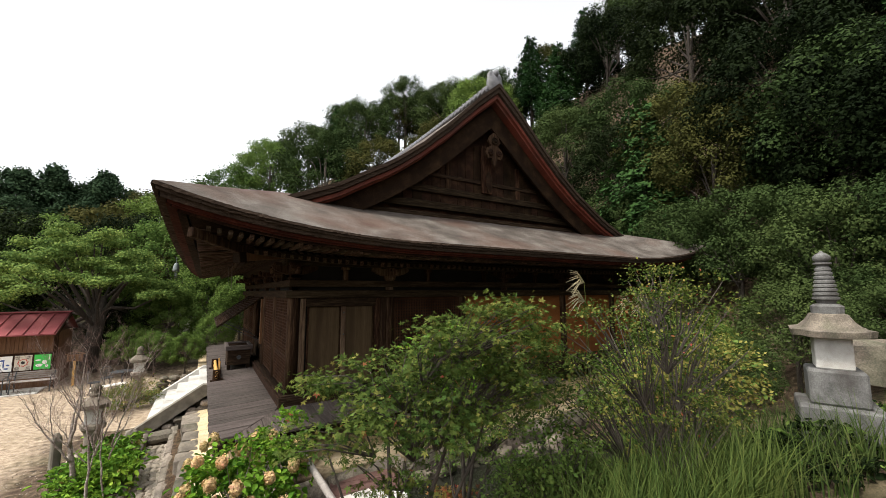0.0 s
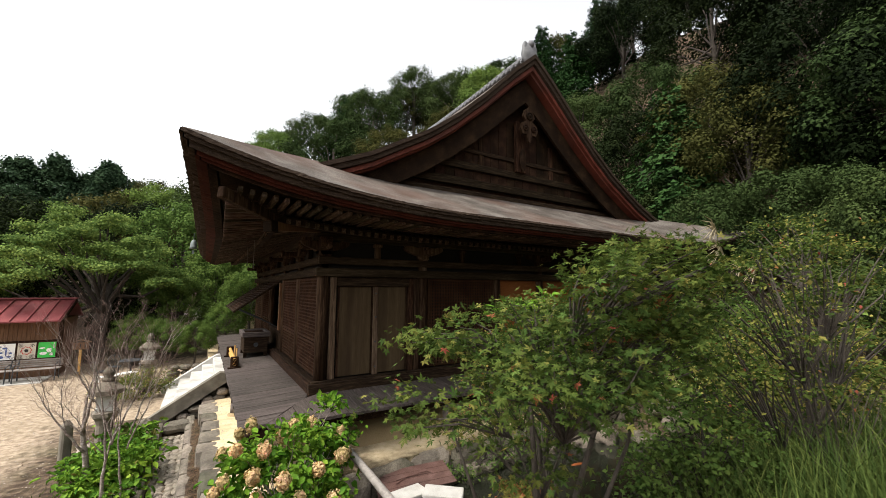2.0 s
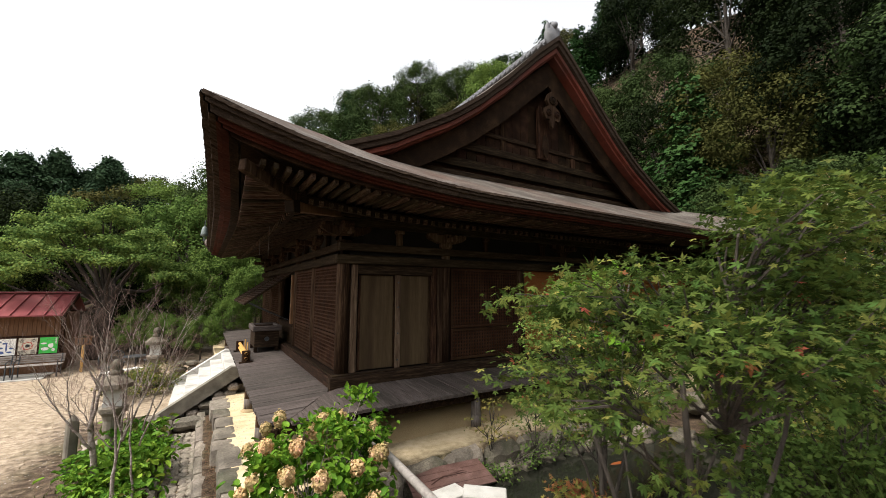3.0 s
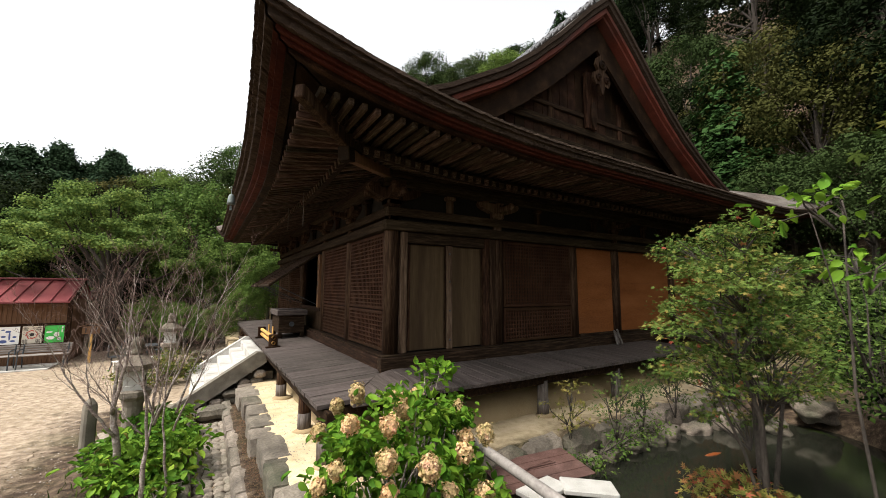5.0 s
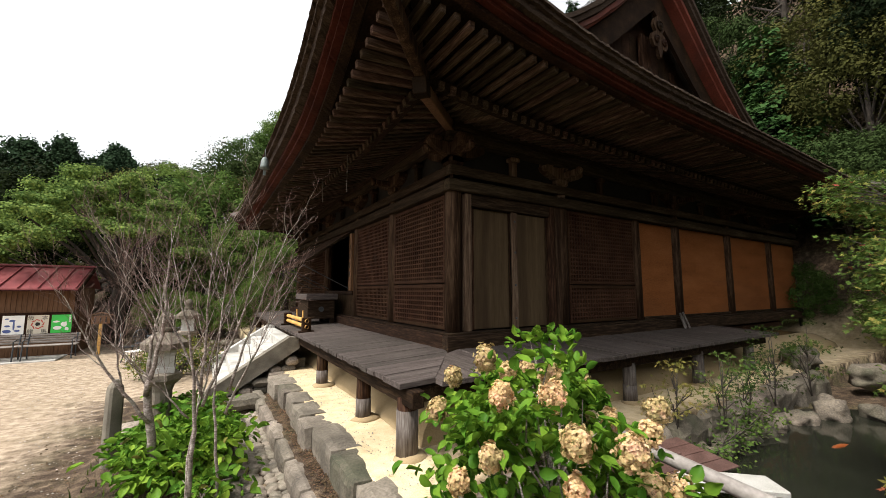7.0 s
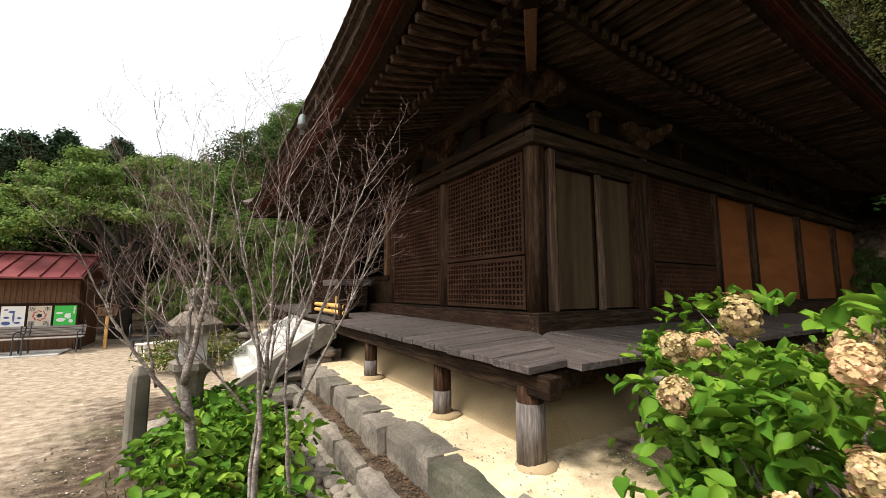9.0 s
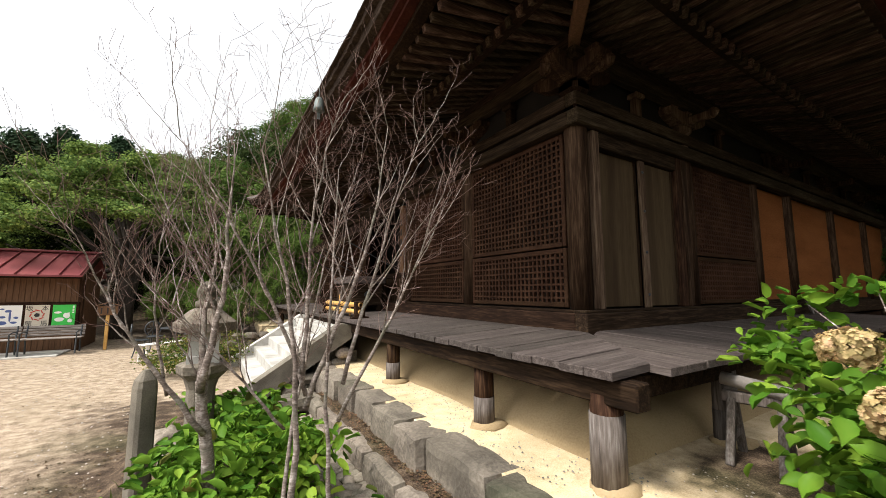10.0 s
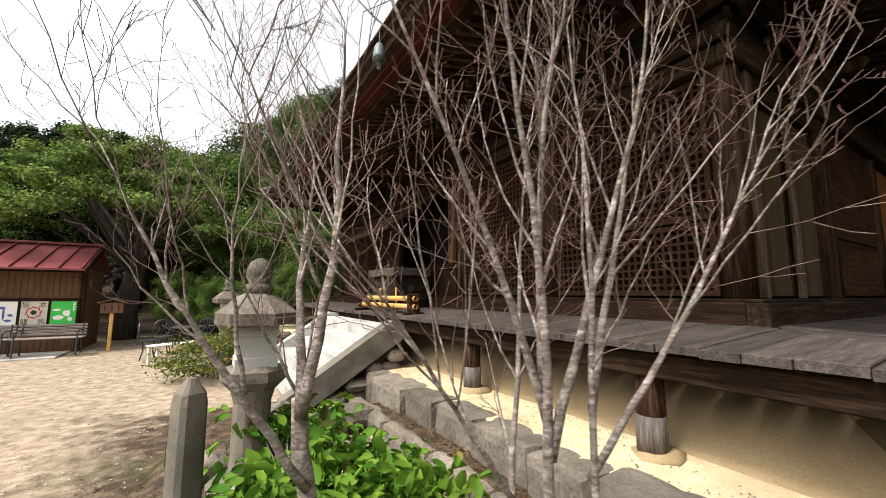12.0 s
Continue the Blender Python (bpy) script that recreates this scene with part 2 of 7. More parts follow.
    "flower": mat("faded hydrangea floret", [(0.372, 0.2465, 0.1087), (0.62, 0.4495, 0.2248), (0.713, 0.4205, 0.29)], 9, 0.8, 0, fine=30, island=0.3, spec=0.05, translucent=0.2),
    "koi": mat("orange koi", [(0.198, 0.0462, 0.0099), (0.231, 0.066, 0.0165)], 9, 0.4, 0),
}


def leaf_mat(name, colors, amt=0.45, tr=0.25, rough=0.7, vary=0.0):
    return mat(name, colors, 0.8, rough, 0, fine=6, island=amt, translucent=tr, spec=0.05, vary=vary)


M.update({
    "leaf_hyd": leaf_mat("bright hydrangea leaf", [(0.08158, 0.1724, 0.01711), (0.1293, 0.2432, 0.02376), (0.2175, 0.304, 0.03799)], 0.35, 0.3, 0.4),
    "leaf_low": leaf_mat("shaded hydrangea leaf", [(0.07, 0.1609, 0.0181), (0.1244, 0.2361, 0.0272), (0.2022, 0.3005, 0.0362)], 0.35, 0.3, 0.4),
    "leaf_maple": leaf_mat("green maple leaf", [(0.0268, 0.0511, 0.0115), (0.0483, 0.0766, 0.0151), (0.0804, 0.0971, 0.0207)], 0.4, 0.35),
    "leaf_yellow": leaf_mat("yellowing leaf", [(0.11, 0.125, 0.03), (0.17, 0.17, 0.04), (0.22, 0.16, 0.045)], 0.45, 0.3),
    "leaf_red": leaf_mat("reddening leaf", [(0.18, 0.05, 0.03), (0.24, 0.10, 0.04), (0.15, 0.13, 0.04)], 0.4, 0.3),
    # far darker than real leaves: the slope's shade is in this colour
    "leaf_shade": leaf_mat("forest leaf with shade in its colour", [(0.0032, 0.0067, 0.0019), (0.0064, 0.0115, 0.0029), (0.0109, 0.0173, 0.0045)], 0.12, 0.12, 0.8, 0.55),
    "leaf_conifer": leaf_mat("cedar foliage", [(0.0112, 0.0304, 0.009), (0.0214, 0.0517, 0.0135), (0.0338, 0.0698, 0.018)], 0.12, 0.1, 0.8, 0.55),
    "leaf_olive": leaf_mat("olive oak leaf", [(0.0272, 0.0306, 0.0081), (0.0476, 0.0493, 0.0127), (0.068, 0.0646, 0.0179)], 0.12, 0.12, 0.8, 0.55),
    "leaf_fresh": leaf_mat("fresh green leaf", [(0.0454, 0.0864, 0.0194), (0.0788, 0.1285, 0.0281), (0.1134, 0.1674, 0.0378)], 0.22, 0.25, 0.8, 0.55),
    "leaf_tier": leaf_mat("yellow green maple leaf", [(0.0898, 0.1466, 0.0372), (0.1533, 0.2224, 0.054), (0.2219, 0.282, 0.0709)], 0.45, 0.3),
    "leaf_grey": leaf_mat("grey green leaf", [(0.0202, 0.0346, 0.0099), (0.0346, 0.0533, 0.0155), (0.049, 0.0706, 0.0211)], 0.12, 0.15, 0.8, 0.55),
    "leaf_pine": leaf_mat("dark blue-green evergreen needles", [(0.0121, 0.0257, 0.0121), (0.023, 0.0446, 0.0203), (0.0365, 0.0621, 0.027)], 0.2, 0.1, 0.8, 0.4),
    "grass": leaf_mat("long grass blade", [(0.038, 0.0628, 0.0145), (0.0608, 0.0894, 0.0217), (0.0913, 0.1064, 0.0339)], 0.4, 0.3),
    "plume": leaf_mat("dry grass plume", [(0.30, 0.25, 0.15), (0.42, 0.36, 0.24)], 0.2, 0.2),
})


def ground_mat():
    """Soil, yard sand and terrace sand (lightened as if sunlit) in one sheet, laid by the masks 'sand' and 'terrace'.
    """
    m = bpy.data.materials.new("ground surface")
    m.use_nodes = True
    n, l = m.node_tree.nodes, m.node_tree.links
    bsdf = n["Principled BSDF"]
    bsdf.inputs["Roughness"].default_value, bsdf.inputs["Specular IOR Level"].default_value = 0.95, 0.2
    co = n.new("ShaderNodeTexCoord")

    def tex(scale, detail=6.0):
        t = n.new("ShaderNodeTexNoise")
        t.inputs["Scale"].default_value, t.inputs["Detail"].default_value = scale, detail
        l.new(co.outputs["Object"], t.inputs["Vector"])
        return t.outputs["Fac"]

    def ramp(fac, colors, lo=0.34, hi=0.66):
        r = n.new("ShaderNodeValToRGB")
        e = r.color_ramp.elements
        e[0].position, e[1].position = lo, hi
        e[0].color, e[1].color = (*colors[0], 1), (*colors[-1], 1)
        for i, c in enumerate(colors[1:-1]):
            e.new(lo + (hi - lo) * (i + 1) / (len(colors) - 1)).color = (*c, 1)
        l.new(fac, r.inputs["Fac"])
        return r.outputs["Color"]

    def math_(op, a, b):
        k = n.new("ShaderNodeMath")
        k.operation = op
        for i, v in enumerate((a, b)):
            if hasattr(v, "default_value"):
                l.new(v, k.inputs[i])
            else:
                k.inputs[i].default_value = v
        return k.outputs[0]

    def mix(fac, a, b):
        k = n.new("ShaderNodeMix")
        k.data_type = "RGBA"
        l.new(fac, k.inputs["Factor"])
        l.new(a, k.inputs[6])
        l.new(b, k.inputs[7])
        return k.outputs[2]
    coarse, mid, grit = tex(0.9), tex(7.0), tex(90.0, 3.0)
    both = math_("ADD", math_("MULTIPLY", mid, 0.5), math_("MULTIPLY", grit, 0.5))
    soil = ramp(both, [(0.018, 0.0115, 0.007), (0.062, 0.041, 0.026), (0.15, 0.108, 0.072)], 0.38, 0.62)
    soil = mix(ramp(coarse, [(0, 0, 0), (0.3, 0.3, 0.3)], 0.5, 0.62), soil, ramp(both, [(0.03, 0.04, 0.012), (0.06, 0.075, 0.022)]))
    sand = ramp(both, [(0.145, 0.105, 0.07), (0.30, 0.23, 0.162), (0.44, 0.36, 0.27)], 0.38, 0.62)
    sand = mix(ramp(coarse, [(0, 0, 0), (0.55, 0.55, 0.55)], 0.48, 0.68), sand, ramp(both, [(0.17, 0.13, 0.085), (0.30, 0.235, 0.16)]))
    # yellower terrace sand, with sunlit brightness put into its colour
    terr = ramp(both, [(0.46, 0.35, 0.20), (0.61, 0.48, 0.30), (0.68, 0.56, 0.38)])
    terr = mix(ramp(coarse, [(0, 0, 0), (0.5, 0.5, 0.5)], 0.5, 0.66), terr, ramp(both, [(0.34, 0.25, 0.14), (0.46, 0.35, 0.2)]))

    def mask(name):
        a = n.new("ShaderNodeAttribute")
        a.attribute_name = name
        k = math_("ADD", a.outputs["Fac"], math_("MULTIPLY", math_("SUBTRACT", math_("ADD", math_("MULTIPLY", tex(3.0), 0.6), math_("MULTIPLY", mid, 0.4)), 0.5), 1.3))
        r = n.new("ShaderNodeMapRange")
        r.inputs["From Min"].default_value, r.inputs["From Max"].default_value = 0.12, 0.88
        l.new(k, r.inputs["Value"])
        return r.outputs[0]
    out = mix(mask("sand"), soil, sand)
    out = mix(mask("terrace"), out, terr)
    l.new(out, bsdf.inputs["Base Color"])
    b = n.new("ShaderNodeBump")
    b.inputs["Strength"].default_value, b.inputs["Distance"].default_value = 0.35, 0.02
    l.new(both, b.inputs["Height"])
    l.new(b.outputs[0], bsdf.inputs["Normal"])
    return m


M["ground"] = ground_mat()


# ---- mesh helpers ----
def chamfer_template():
    vs, key = [], {}
    for s in [(a, b, c) for a in (-1, 1) for b in (-1, 1) for c in (-1, 1)]:
        for ax in range(3):
            key[s, ax] = len(vs)
            vs.append((s, ax))
    fs = []
    for ax in range(3):
        o = [i for i in range(3) if i != ax]
        for sg in (-1, 1):
            ring = []
            for a, b in ((-1, -1), (1, -1), (1, 1), (-1, 1)):
                s = [0, 0, 0]
                s[ax], s[o[0]], s[o[1]] = sg, a, b
                ring.append(key[tuple(s), ax])
            fs.append(ring)
        for a in (-1, 1):
            for b in (-1, 1):
                s0, s1 = [0, 0, 0], [0, 0, 0]
                s0[ax], s1[ax] = -1, 1
                s0[o[0]] = s1[o[0]] = a
                s0[o[1]] = s1[o[1]] = b
                fs.append([key[tuple(s0), o[0]], key[tuple(s1), o[0]], key[tuple(s1), o[1]], key[tuple(s0), o[1]]])
    for s in [(a, b, c) for a in (-1, 1) for b in (-1, 1) for c in (-1, 1)]:
        fs.append([key[s, 0], key[s, 1], key[s, 2]])
    pts = [Vector([s[i] * (1.0 if i == ax else 0.8) for i in range(3)]) for s, ax in vs]
    for f in fs:
        c = sum((pts[i] for i in f), Vector()) / len(f)
        nrm = (pts[f[1]] - pts[f[0]]).cross(pts[f[2]] - pts[f[0]])
        if nrm.dot(c) < 0:
            f.reverse()
    return vs, fs


CH_V, CH_F = chamfer_template()


class Shape:
    """Collects vertices and faces of one mesh."""

    def __init__(self):
        self.v, self.f = [], []

    def add(self, vs, fs):
        k = len(self.v)
        self.v += [tuple(p) for p in vs]
        self.f += [[i + k for i in f] for f in fs]
        return self

    def box(self, lo, hi, c=0.008, m=None):
        mid = [(a + b) / 2 for a, b in zip(lo, hi)]
        h = [abs(b - a) / 2 for a, b in zip(lo, hi)]
        c = min(c, min(h) * 0.45)
        vs = [Vector([mid[i] + s[i] * (h[i] if i == ax else h[i] - c) for i in range(3)]) for s, ax in CH_V]
        return self.add([m @ p for p in vs] if m else vs, CH_F)

    def beam(self, a, b, w, h, c=0.008, up=(0, 0, 1)):
        """A square bar from a to b, w wide and h high."""
        a, b = Vector(a), Vector(b)
        d = b - a
        ln = d.length
        d.normalize()
        side = d.cross(Vector(up))
        if side.length < 1e-4:
            side = d.cross(Vector((1, 0, 0)))
        side.normalize()
        u = side.cross(d)
        m = Matrix((side, d, u)).transposed().to_4x4()
        m.translation = a
        return self.box((-w / 2, 0, -h / 2), (w / 2, ln, h / 2), c, m)

    def tube(self, pts, radii, n=8, cap=True):
        pts = [Vector(p) for p in pts]
        if not hasattr(radii, "__len__"):
            radii = [radii] * len(pts)
        vs, fs = [], []
        prev = None
        for i, p in enumerate(pts):
            d = (pts[min(i + 1, len(pts) - 1)] - pts[max(i - 1, 0)]).normalized()
            if prev is None:
                prev = d.orthogonal().normalized()
            u = (prev - d * prev.dot(d))
            u = u.normalized() if u.length > 1e-5 else d.orthogonal().normalized()
            prev = u
            w = d.cross(u)
            for k in range(n):
                a = 2 * math.pi * k / n
                vs.append(p + (u * math.cos(a) + w * math.sin(a)) * radii[i])
        for i in range(len(pts) - 1):
            for k in range(n):
                k2 = (k + 1) % n
                fs.append([i * n + k, i * n + k2, (i + 1) * n + k2, (i + 1) * n + k])
        if cap:
            fs.append(list(range(n))[::-1])
            fs.append([(len(pts) - 1) * n + k for k in range(n)])
        return self.add(vs, fs)

    def lathe(self, profile, n=16, at=(0, 0, 0), square=0.0, turn=0.0):
        """Turns (radius, height) rows about z; square=1 makes a square plan."""
        vs, fs = [], []
        for r, z in profile:
            for k in range(n):
                a = 2 * math.pi * (k + 0.5) / n
                q = 1.0
                if square:
                    q = 1 + square * (1 / max(abs(math.cos(a)), abs(math.sin(a))) - 1)
                vs.append((at[0] + r * q * math.cos(a + turn), at[1] + r * q * math.sin(a + turn), at[2] + z))
        for i in range(len(profile) - 1):
            for k in range(n):
                k2 = (k + 1) % n
                fs.append([i * n + k, i * n + k2, (i + 1) * n + k2, (i + 1) * n + k])
        fs.append(list(range(n))[::-1])
        fs.append([(len(profile) - 1) * n + k for k in range(n)])
        return self.add(vs, fs)

    def grid(self, fn, us, ws, flip=False):
        vs = [fn(u, w) for u in us for w in ws]
        nw = len(ws)
        fs = []
        for i in range(len(us) - 1):
            for j in range(nw - 1):
                q = [i * nw + j, (i + 1) * nw + j, (i + 1) * nw + j + 1, i * nw + j + 1]
                fs.append(q[::-1] if flip else q)
        return self.add(vs, fs)

    def rock(self, at, size, seed=0, n=8, rough=0.18, turn=0.0, flat=0.0):
        """A lumpy boulder or cut block."""
        rows = max(5, n // 2 + 1)
        vs, fs = [], []
        ca, sa_ = math.cos(turn), math.sin(turn)
        for i in range(rows):
            th = math.pi * (i + 0.0) / (rows - 1)
            for k in range(n):
                a = 2 * math.pi * k / n
                d = Vector((math.sin(th) * math.cos(a), math.sin(th) * math.sin(a), math.cos(th)))
                if flat:
                    mx = max(abs(d.x), abs(d.y), abs(d.z))
                    d = d.lerp(d / mx, flat)
                q = 1 + rough * noise.noise(d * 1.7 + Vector((seed * 7.3, seed * 3.1, seed)))
                p = Vector((d.x * size[0] * q, d.y * size[1] * q, d.z * size[2] * q))
                vs.append((at[0] + p.x * ca - p.y * sa_, at[1] + p.x * sa_ + p.y * ca, at[2] + p.z))
        for i in range(rows - 1):
            for k in range(n):
                k2 = (k + 1) % n
                fs.append([i * n + k, (i + 1) * n + k, (i + 1) * n + k2, i * n + k2])
        return self.add(vs, fs)

    def block(self, lo, hi, seed=0, amp=0.03, seg=0.12, rounding=0.03):
        """A rough-hewn block: faces cut into small quads and pushed about."""
        lo, hi = Vector(lo), Vector(hi)
        mid, half = (lo + hi) / 2, (hi - lo) / 2

        def shape_(p):
            q = Vector(((p.x - mid.x) / half.x, (p.y - mid.y) / half.y, (p.z - mid.z) / half.z))
            ex = sorted((abs(q.x), abs(q.y), abs(q.z)))
            pull = rounding * max(0.0, ex[1] - 0.7) / 0.3 * (1 + max(0.0, ex[0] - 0.7))
            c = Vector((seed * 3.7, seed * 1.3, seed * 5.1))
            d = Vector((noise.noise(p * 4 + c), noise.noise(p * 4 + c + Vector((9, 0, 0))), noise.noise(p * 4 + c + Vector((0, 9, 0)))))
            e = Vector((noise.noise(p * 13 + c), noise.noise(p * 13 + c + Vector((9, 0, 0))), noise.noise(p * 13 + c + Vector((0, 9, 0)))))
            dirn = Vector((math.copysign(1, q.x) if abs(q.x) > 0.7 else 0, math.copysign(1, q.y) if abs(q.y) > 0.7 else 0, math.copysign(1, q.z) if abs(q.z) > 0.7 else 0))
            return p - dirn * pull + d * amp + e * amp * 0.4
        whole = Shape()
        for ax in range(3):
            o = [i for i in range(3) if i != ax]
            nu = max(2, round(2 * half[o[0]] / seg))
            nv = max(2, round(2 * half[o[1]] / seg))
            for sg in (-1, 1):
                def fn(u, w):
                    p = Vector((0, 0, 0))
                    p[ax] = mid[ax] + sg * half[ax]
                    p[o[0]] = lo[o[0]] + 2 * half[o[0]] * u / nu
                    p[o[1]] = lo[o[1]] + 2 * half[o[1]] * w / nv
                    return shape_(p)
                whole.grid(fn, list(range(nu + 1)), list(range(nv + 1)), flip=(sg < 0) != (ax == 1))
        seen, order, spot = {}, [], []
        for p in whole.v:
            key = (round(p[0], 4), round(p[1], 4), round(p[2], 4))
            if key not in seen:
                seen[key] = len(order)
                order.append(p)
            spot.append(seen[key])
        return self.add(order, [[spot[i] for i in f] for f in whole.f])

    def mesh(self, name, material, smooth=False):
        me = bpy.data.meshes.new(name)
        me.from_pydata(self.v, [], self.f)
        me.materials.append(M[material])
        if smooth:
            me.polygons.foreach_set("use_smooth", [True] * len(me.polygons))
        me.update()
        return me


def link(name, data, parent=None, label="", at=None):
    ob = new(name, data)
    if parent is not None:
        ob.parent = parent
    if at is not None:
        ob.matrix_local = at if isinstance(at, Matrix) else Matrix.Translation(at)
    if label:
        tagged(ob, label)
    return ob


def part(name, shape, material, parent, label="", smooth=False):
    return link(name, shape.mesh(name, material, smooth), parent, label)


def empty(name, at, label, category, group="", kind=""):
    """The base of a thing: an Empty that its parts hang under."""
    ob = new(name)
    ob.matrix_world = at if isinstance(at, Matrix) else Matrix.Translation(at)
    ob.empty_display_size = 0.2
    return tagged(ob, label, category, group, kind)


def np_mesh(name, verts, faces, material, smooth=False):
    """A mesh from arrays: verts (n, 3), faces (m, k) all of one arity."""
    me = bpy.data.meshes.new(name)
    k = faces.shape[1]
    me.vertices.add(len(verts))
    me.vertices.foreach_set("co", np.ascontiguousarray(verts, dtype=np.float32).ravel())
    me.loops.add(faces.size)
    me.loops.foreach_set("vertex_index", np.ascontiguousarray(faces, dtype=np.int32).ravel())
    me.polygons.add(len(faces))
    me.polygons.foreach_set("loop_start", np.arange(0, faces.size, k, dtype=np.int32))
    me.polygons.foreach_set("loop_total", np.full(len(faces), k, dtype=np.int32))
    me.materials.append(M[material])
    me.update(calc_edges=True)
    if smooth:
        me.polygons.foreach_set("use_smooth", [True] * len(faces))
    return me


def unit(a):
    return a / np.maximum(np.linalg.norm(a, axis=-1, keepdims=True), 1e-9)


# leaf outlines: (across, along, lift), with triangles
def leaf_kite():
    return np.array([(0, 0, 0), (0.32, 0.45, 0.08), (0, 1, -0.05), (-0.32, 0.45, 0.08)]), np.array([(0, 1, 2), (0, 2, 3)])


def leaf_oval():
    v = [(0, 0, 0), (0, 0.5, -0.03), (0, 1.0, -0.12)]
    rim = [(0.17, 0.1), (0.29, 0.33), (0.27, 0.58), (0.12, 0.84)]
    v += [(x, y, 0.13) for x, y in rim] + [(-x, y, 0.13) for x, y in rim]
    f = [(0, 3, 4), (0, 4, 1), (1, 4, 5), (1, 5, 2), (5, 6, 2), (0, 8, 7), (0, 1, 8), (1, 9, 8), (1, 2, 9), (9, 2, 10)]
    return np.array(v), np.array(f)


def leaf_palm():
    """A five-lobed maple leaf."""
    v, f = [(0, 0.12, 0)], []
    for ang, ln in ((-105, 0.5), (-50, 0.8), (0, 1.0), (50, 0.8), (105, 0.5)):
        a = radians(ang)
        k = len(v)
        for da, r in ((-0.36, 0.5), (0, 1.0), (0.36, 0.5)):
            v.append((math.sin(a + da) * ln * r, 0.12 + math.cos(a + da) * ln * r, -0.1 * r * ln))
        f += [(0, k, k + 1), (0, k + 1, k + 2)]
    return np.array(v), np.array(f)


LEAF = {"kite": leaf_kite(), "oval": leaf_oval(), "palm": leaf_palm()}


def leaves(rng, pts, outward, size, shape="kite", droop=0.3, up=0.6, spread=0.5, vary=0.35):
    """Leaf polygons at pts, growing outward, faces turned mostly up. Returns verts and triangles."""
    n = len(pts)
    lv, lf = LEAF[shape]
    d = unit(outward + rng.normal(0, spread, (n, 3)) + np.array([0, 0, -droop]))
    nr = unit(np.array([0, 0, up]) + rng.normal(0, 0.45, (n, 3)) + 0.3 * outward)
    side = unit(np.cross(d, nr))
    nr = np.cross(side, d)
    s = size * (1 + rng.uniform(-vary, vary, (n, 1, 1)))
    v = pts[:, None, :] + s * (lv[None, :, 0:1] * side[:, None] + lv[None, :, 1:2] * d[:, None] + lv[None, :, 2:3] * nr[:, None])
    f = lf[None] + (np.arange(n) * len(lv))[:, None, None]
    return v.reshape(-1, 3), f.reshape(-1, 3)


def lumpy(rng, n, centre, radii, inner=0.55):
    """n points in the outer shell of an ellipsoid, with the way outward."""
    d = unit(rng.normal(0, 1, (n, 3)))
    r = rng.uniform(inner, 1.0, (n, 1)) ** 0.5
    return np.array(centre) + d * r * np.array(radii), d


# ---- ground ----
def smooth(a, b, x):
    t = min(1.0, max(0.0, (x - a) / (b - a)))
    return t * t * (3 - 2 * t)


HILL = [(-180, 10), (-95, 7), (-40, 0), (-22, 0.5), (-12, 1.5), (-4.5, 4.3), (-1.7, 5.5), (1.4, 7.0), (4.7, 10.2), (8.1, 12.9), (12.7, 14.7), (16.7, 16.7), (22.6, 18.7), (26.1, 20.1), (33.2, 19.6), (39.4, 21.4), (44.7, 22.3), (49.4, 22.5), (52.4, 25.7), (56.7, 26.9), (61.5, 27.7), (70, 29.2), (80, 29.2), (110, 26), (180, 10)]


def hill(x, y):
    """The wooded hill that curves round the hall."""
    dx, dy = x, y - 1
    r = math.hypot(dx, dy)
    az = math.degrees(math.atan2(dx, dy))
    top = float(np.interp(az, [h[0] for h in HILL], [h[1] for h in HILL]))
    start = float(np.interp(az, [-180, -90, -20, 10, 30, 60, 75, 90, 180], [30, 40, 34, 30, 27, 19, 15, 15, 30]))
    far = 42.0
    if r <= start:
        return 0.0
    h = top * min(1.0, (r - start) / (far - start))
    return h if r < far else h + (r - far) * 0.12 * (1 - smooth(60, 150, r))


def slope(y):
    return float(np.interp(y, [-60, -12, 0, 2, 3.3, 4.6, 6, 8], [6, 4.6, 2.28, 1.6, 1.08, 0.58, 0.18, 0.0]))


def ground_z(x, y):
    if y > 7.55 and x > -0.10:
        z = 0.42
    else:
        z = slope(y) * (0.15 + 0.85 * smooth(-9, -3.2, x))
    if y > 7.55 and x <= -0.10:
        z = 0.0
        if x > -0.47 and y < 12.9:
            z = 0.16
        elif -1.06 < x < -0.47 and y < 12.6:
            z = -0.07
        elif -2.5 < x <= -1.06 and y < 12.6:
            z = 0.06 + 0.05 * noise.noise((x * 1.3, y * 1.3, 0))
    a, b = (x - 5.7) / 2.75, (y - 5.75) / 1.6
    q = math.hypot(a, b)
    if q < 1.35:
        z = z + (-0.35 - z) * (1 - smooth(0.92, 1.3, q)) if y < 7.55 else z
    if not (x < -2.4 or y > 7.5):
        z += 0.12 * noise.noise((x * 0.7, y * 0.7, 3)) * smooth(0, 2, abs(x + 0.2 * y))
    return z + hill(x, y)


def sandy(x, y):
    """How far a spot lies inside the sandy yard: 1 well in, 0 well out."""
    if hill(x, y) > 0.05 or (x > -0.10 and y > 7.55):
        return 0.0
    d = -3.15 - 0.14 * max(0, 12.5 - y) - x
    if y > 14.2 and x < 1:
        d = max(d, min(y - 14.2 + 0.35 * (x + 3.0), 23.4 + 0.2 * x - y))
    d = min(d, 26 - y, x + 24)
    return min(1.0, max(0.0, 0.5 + d * 0.8))


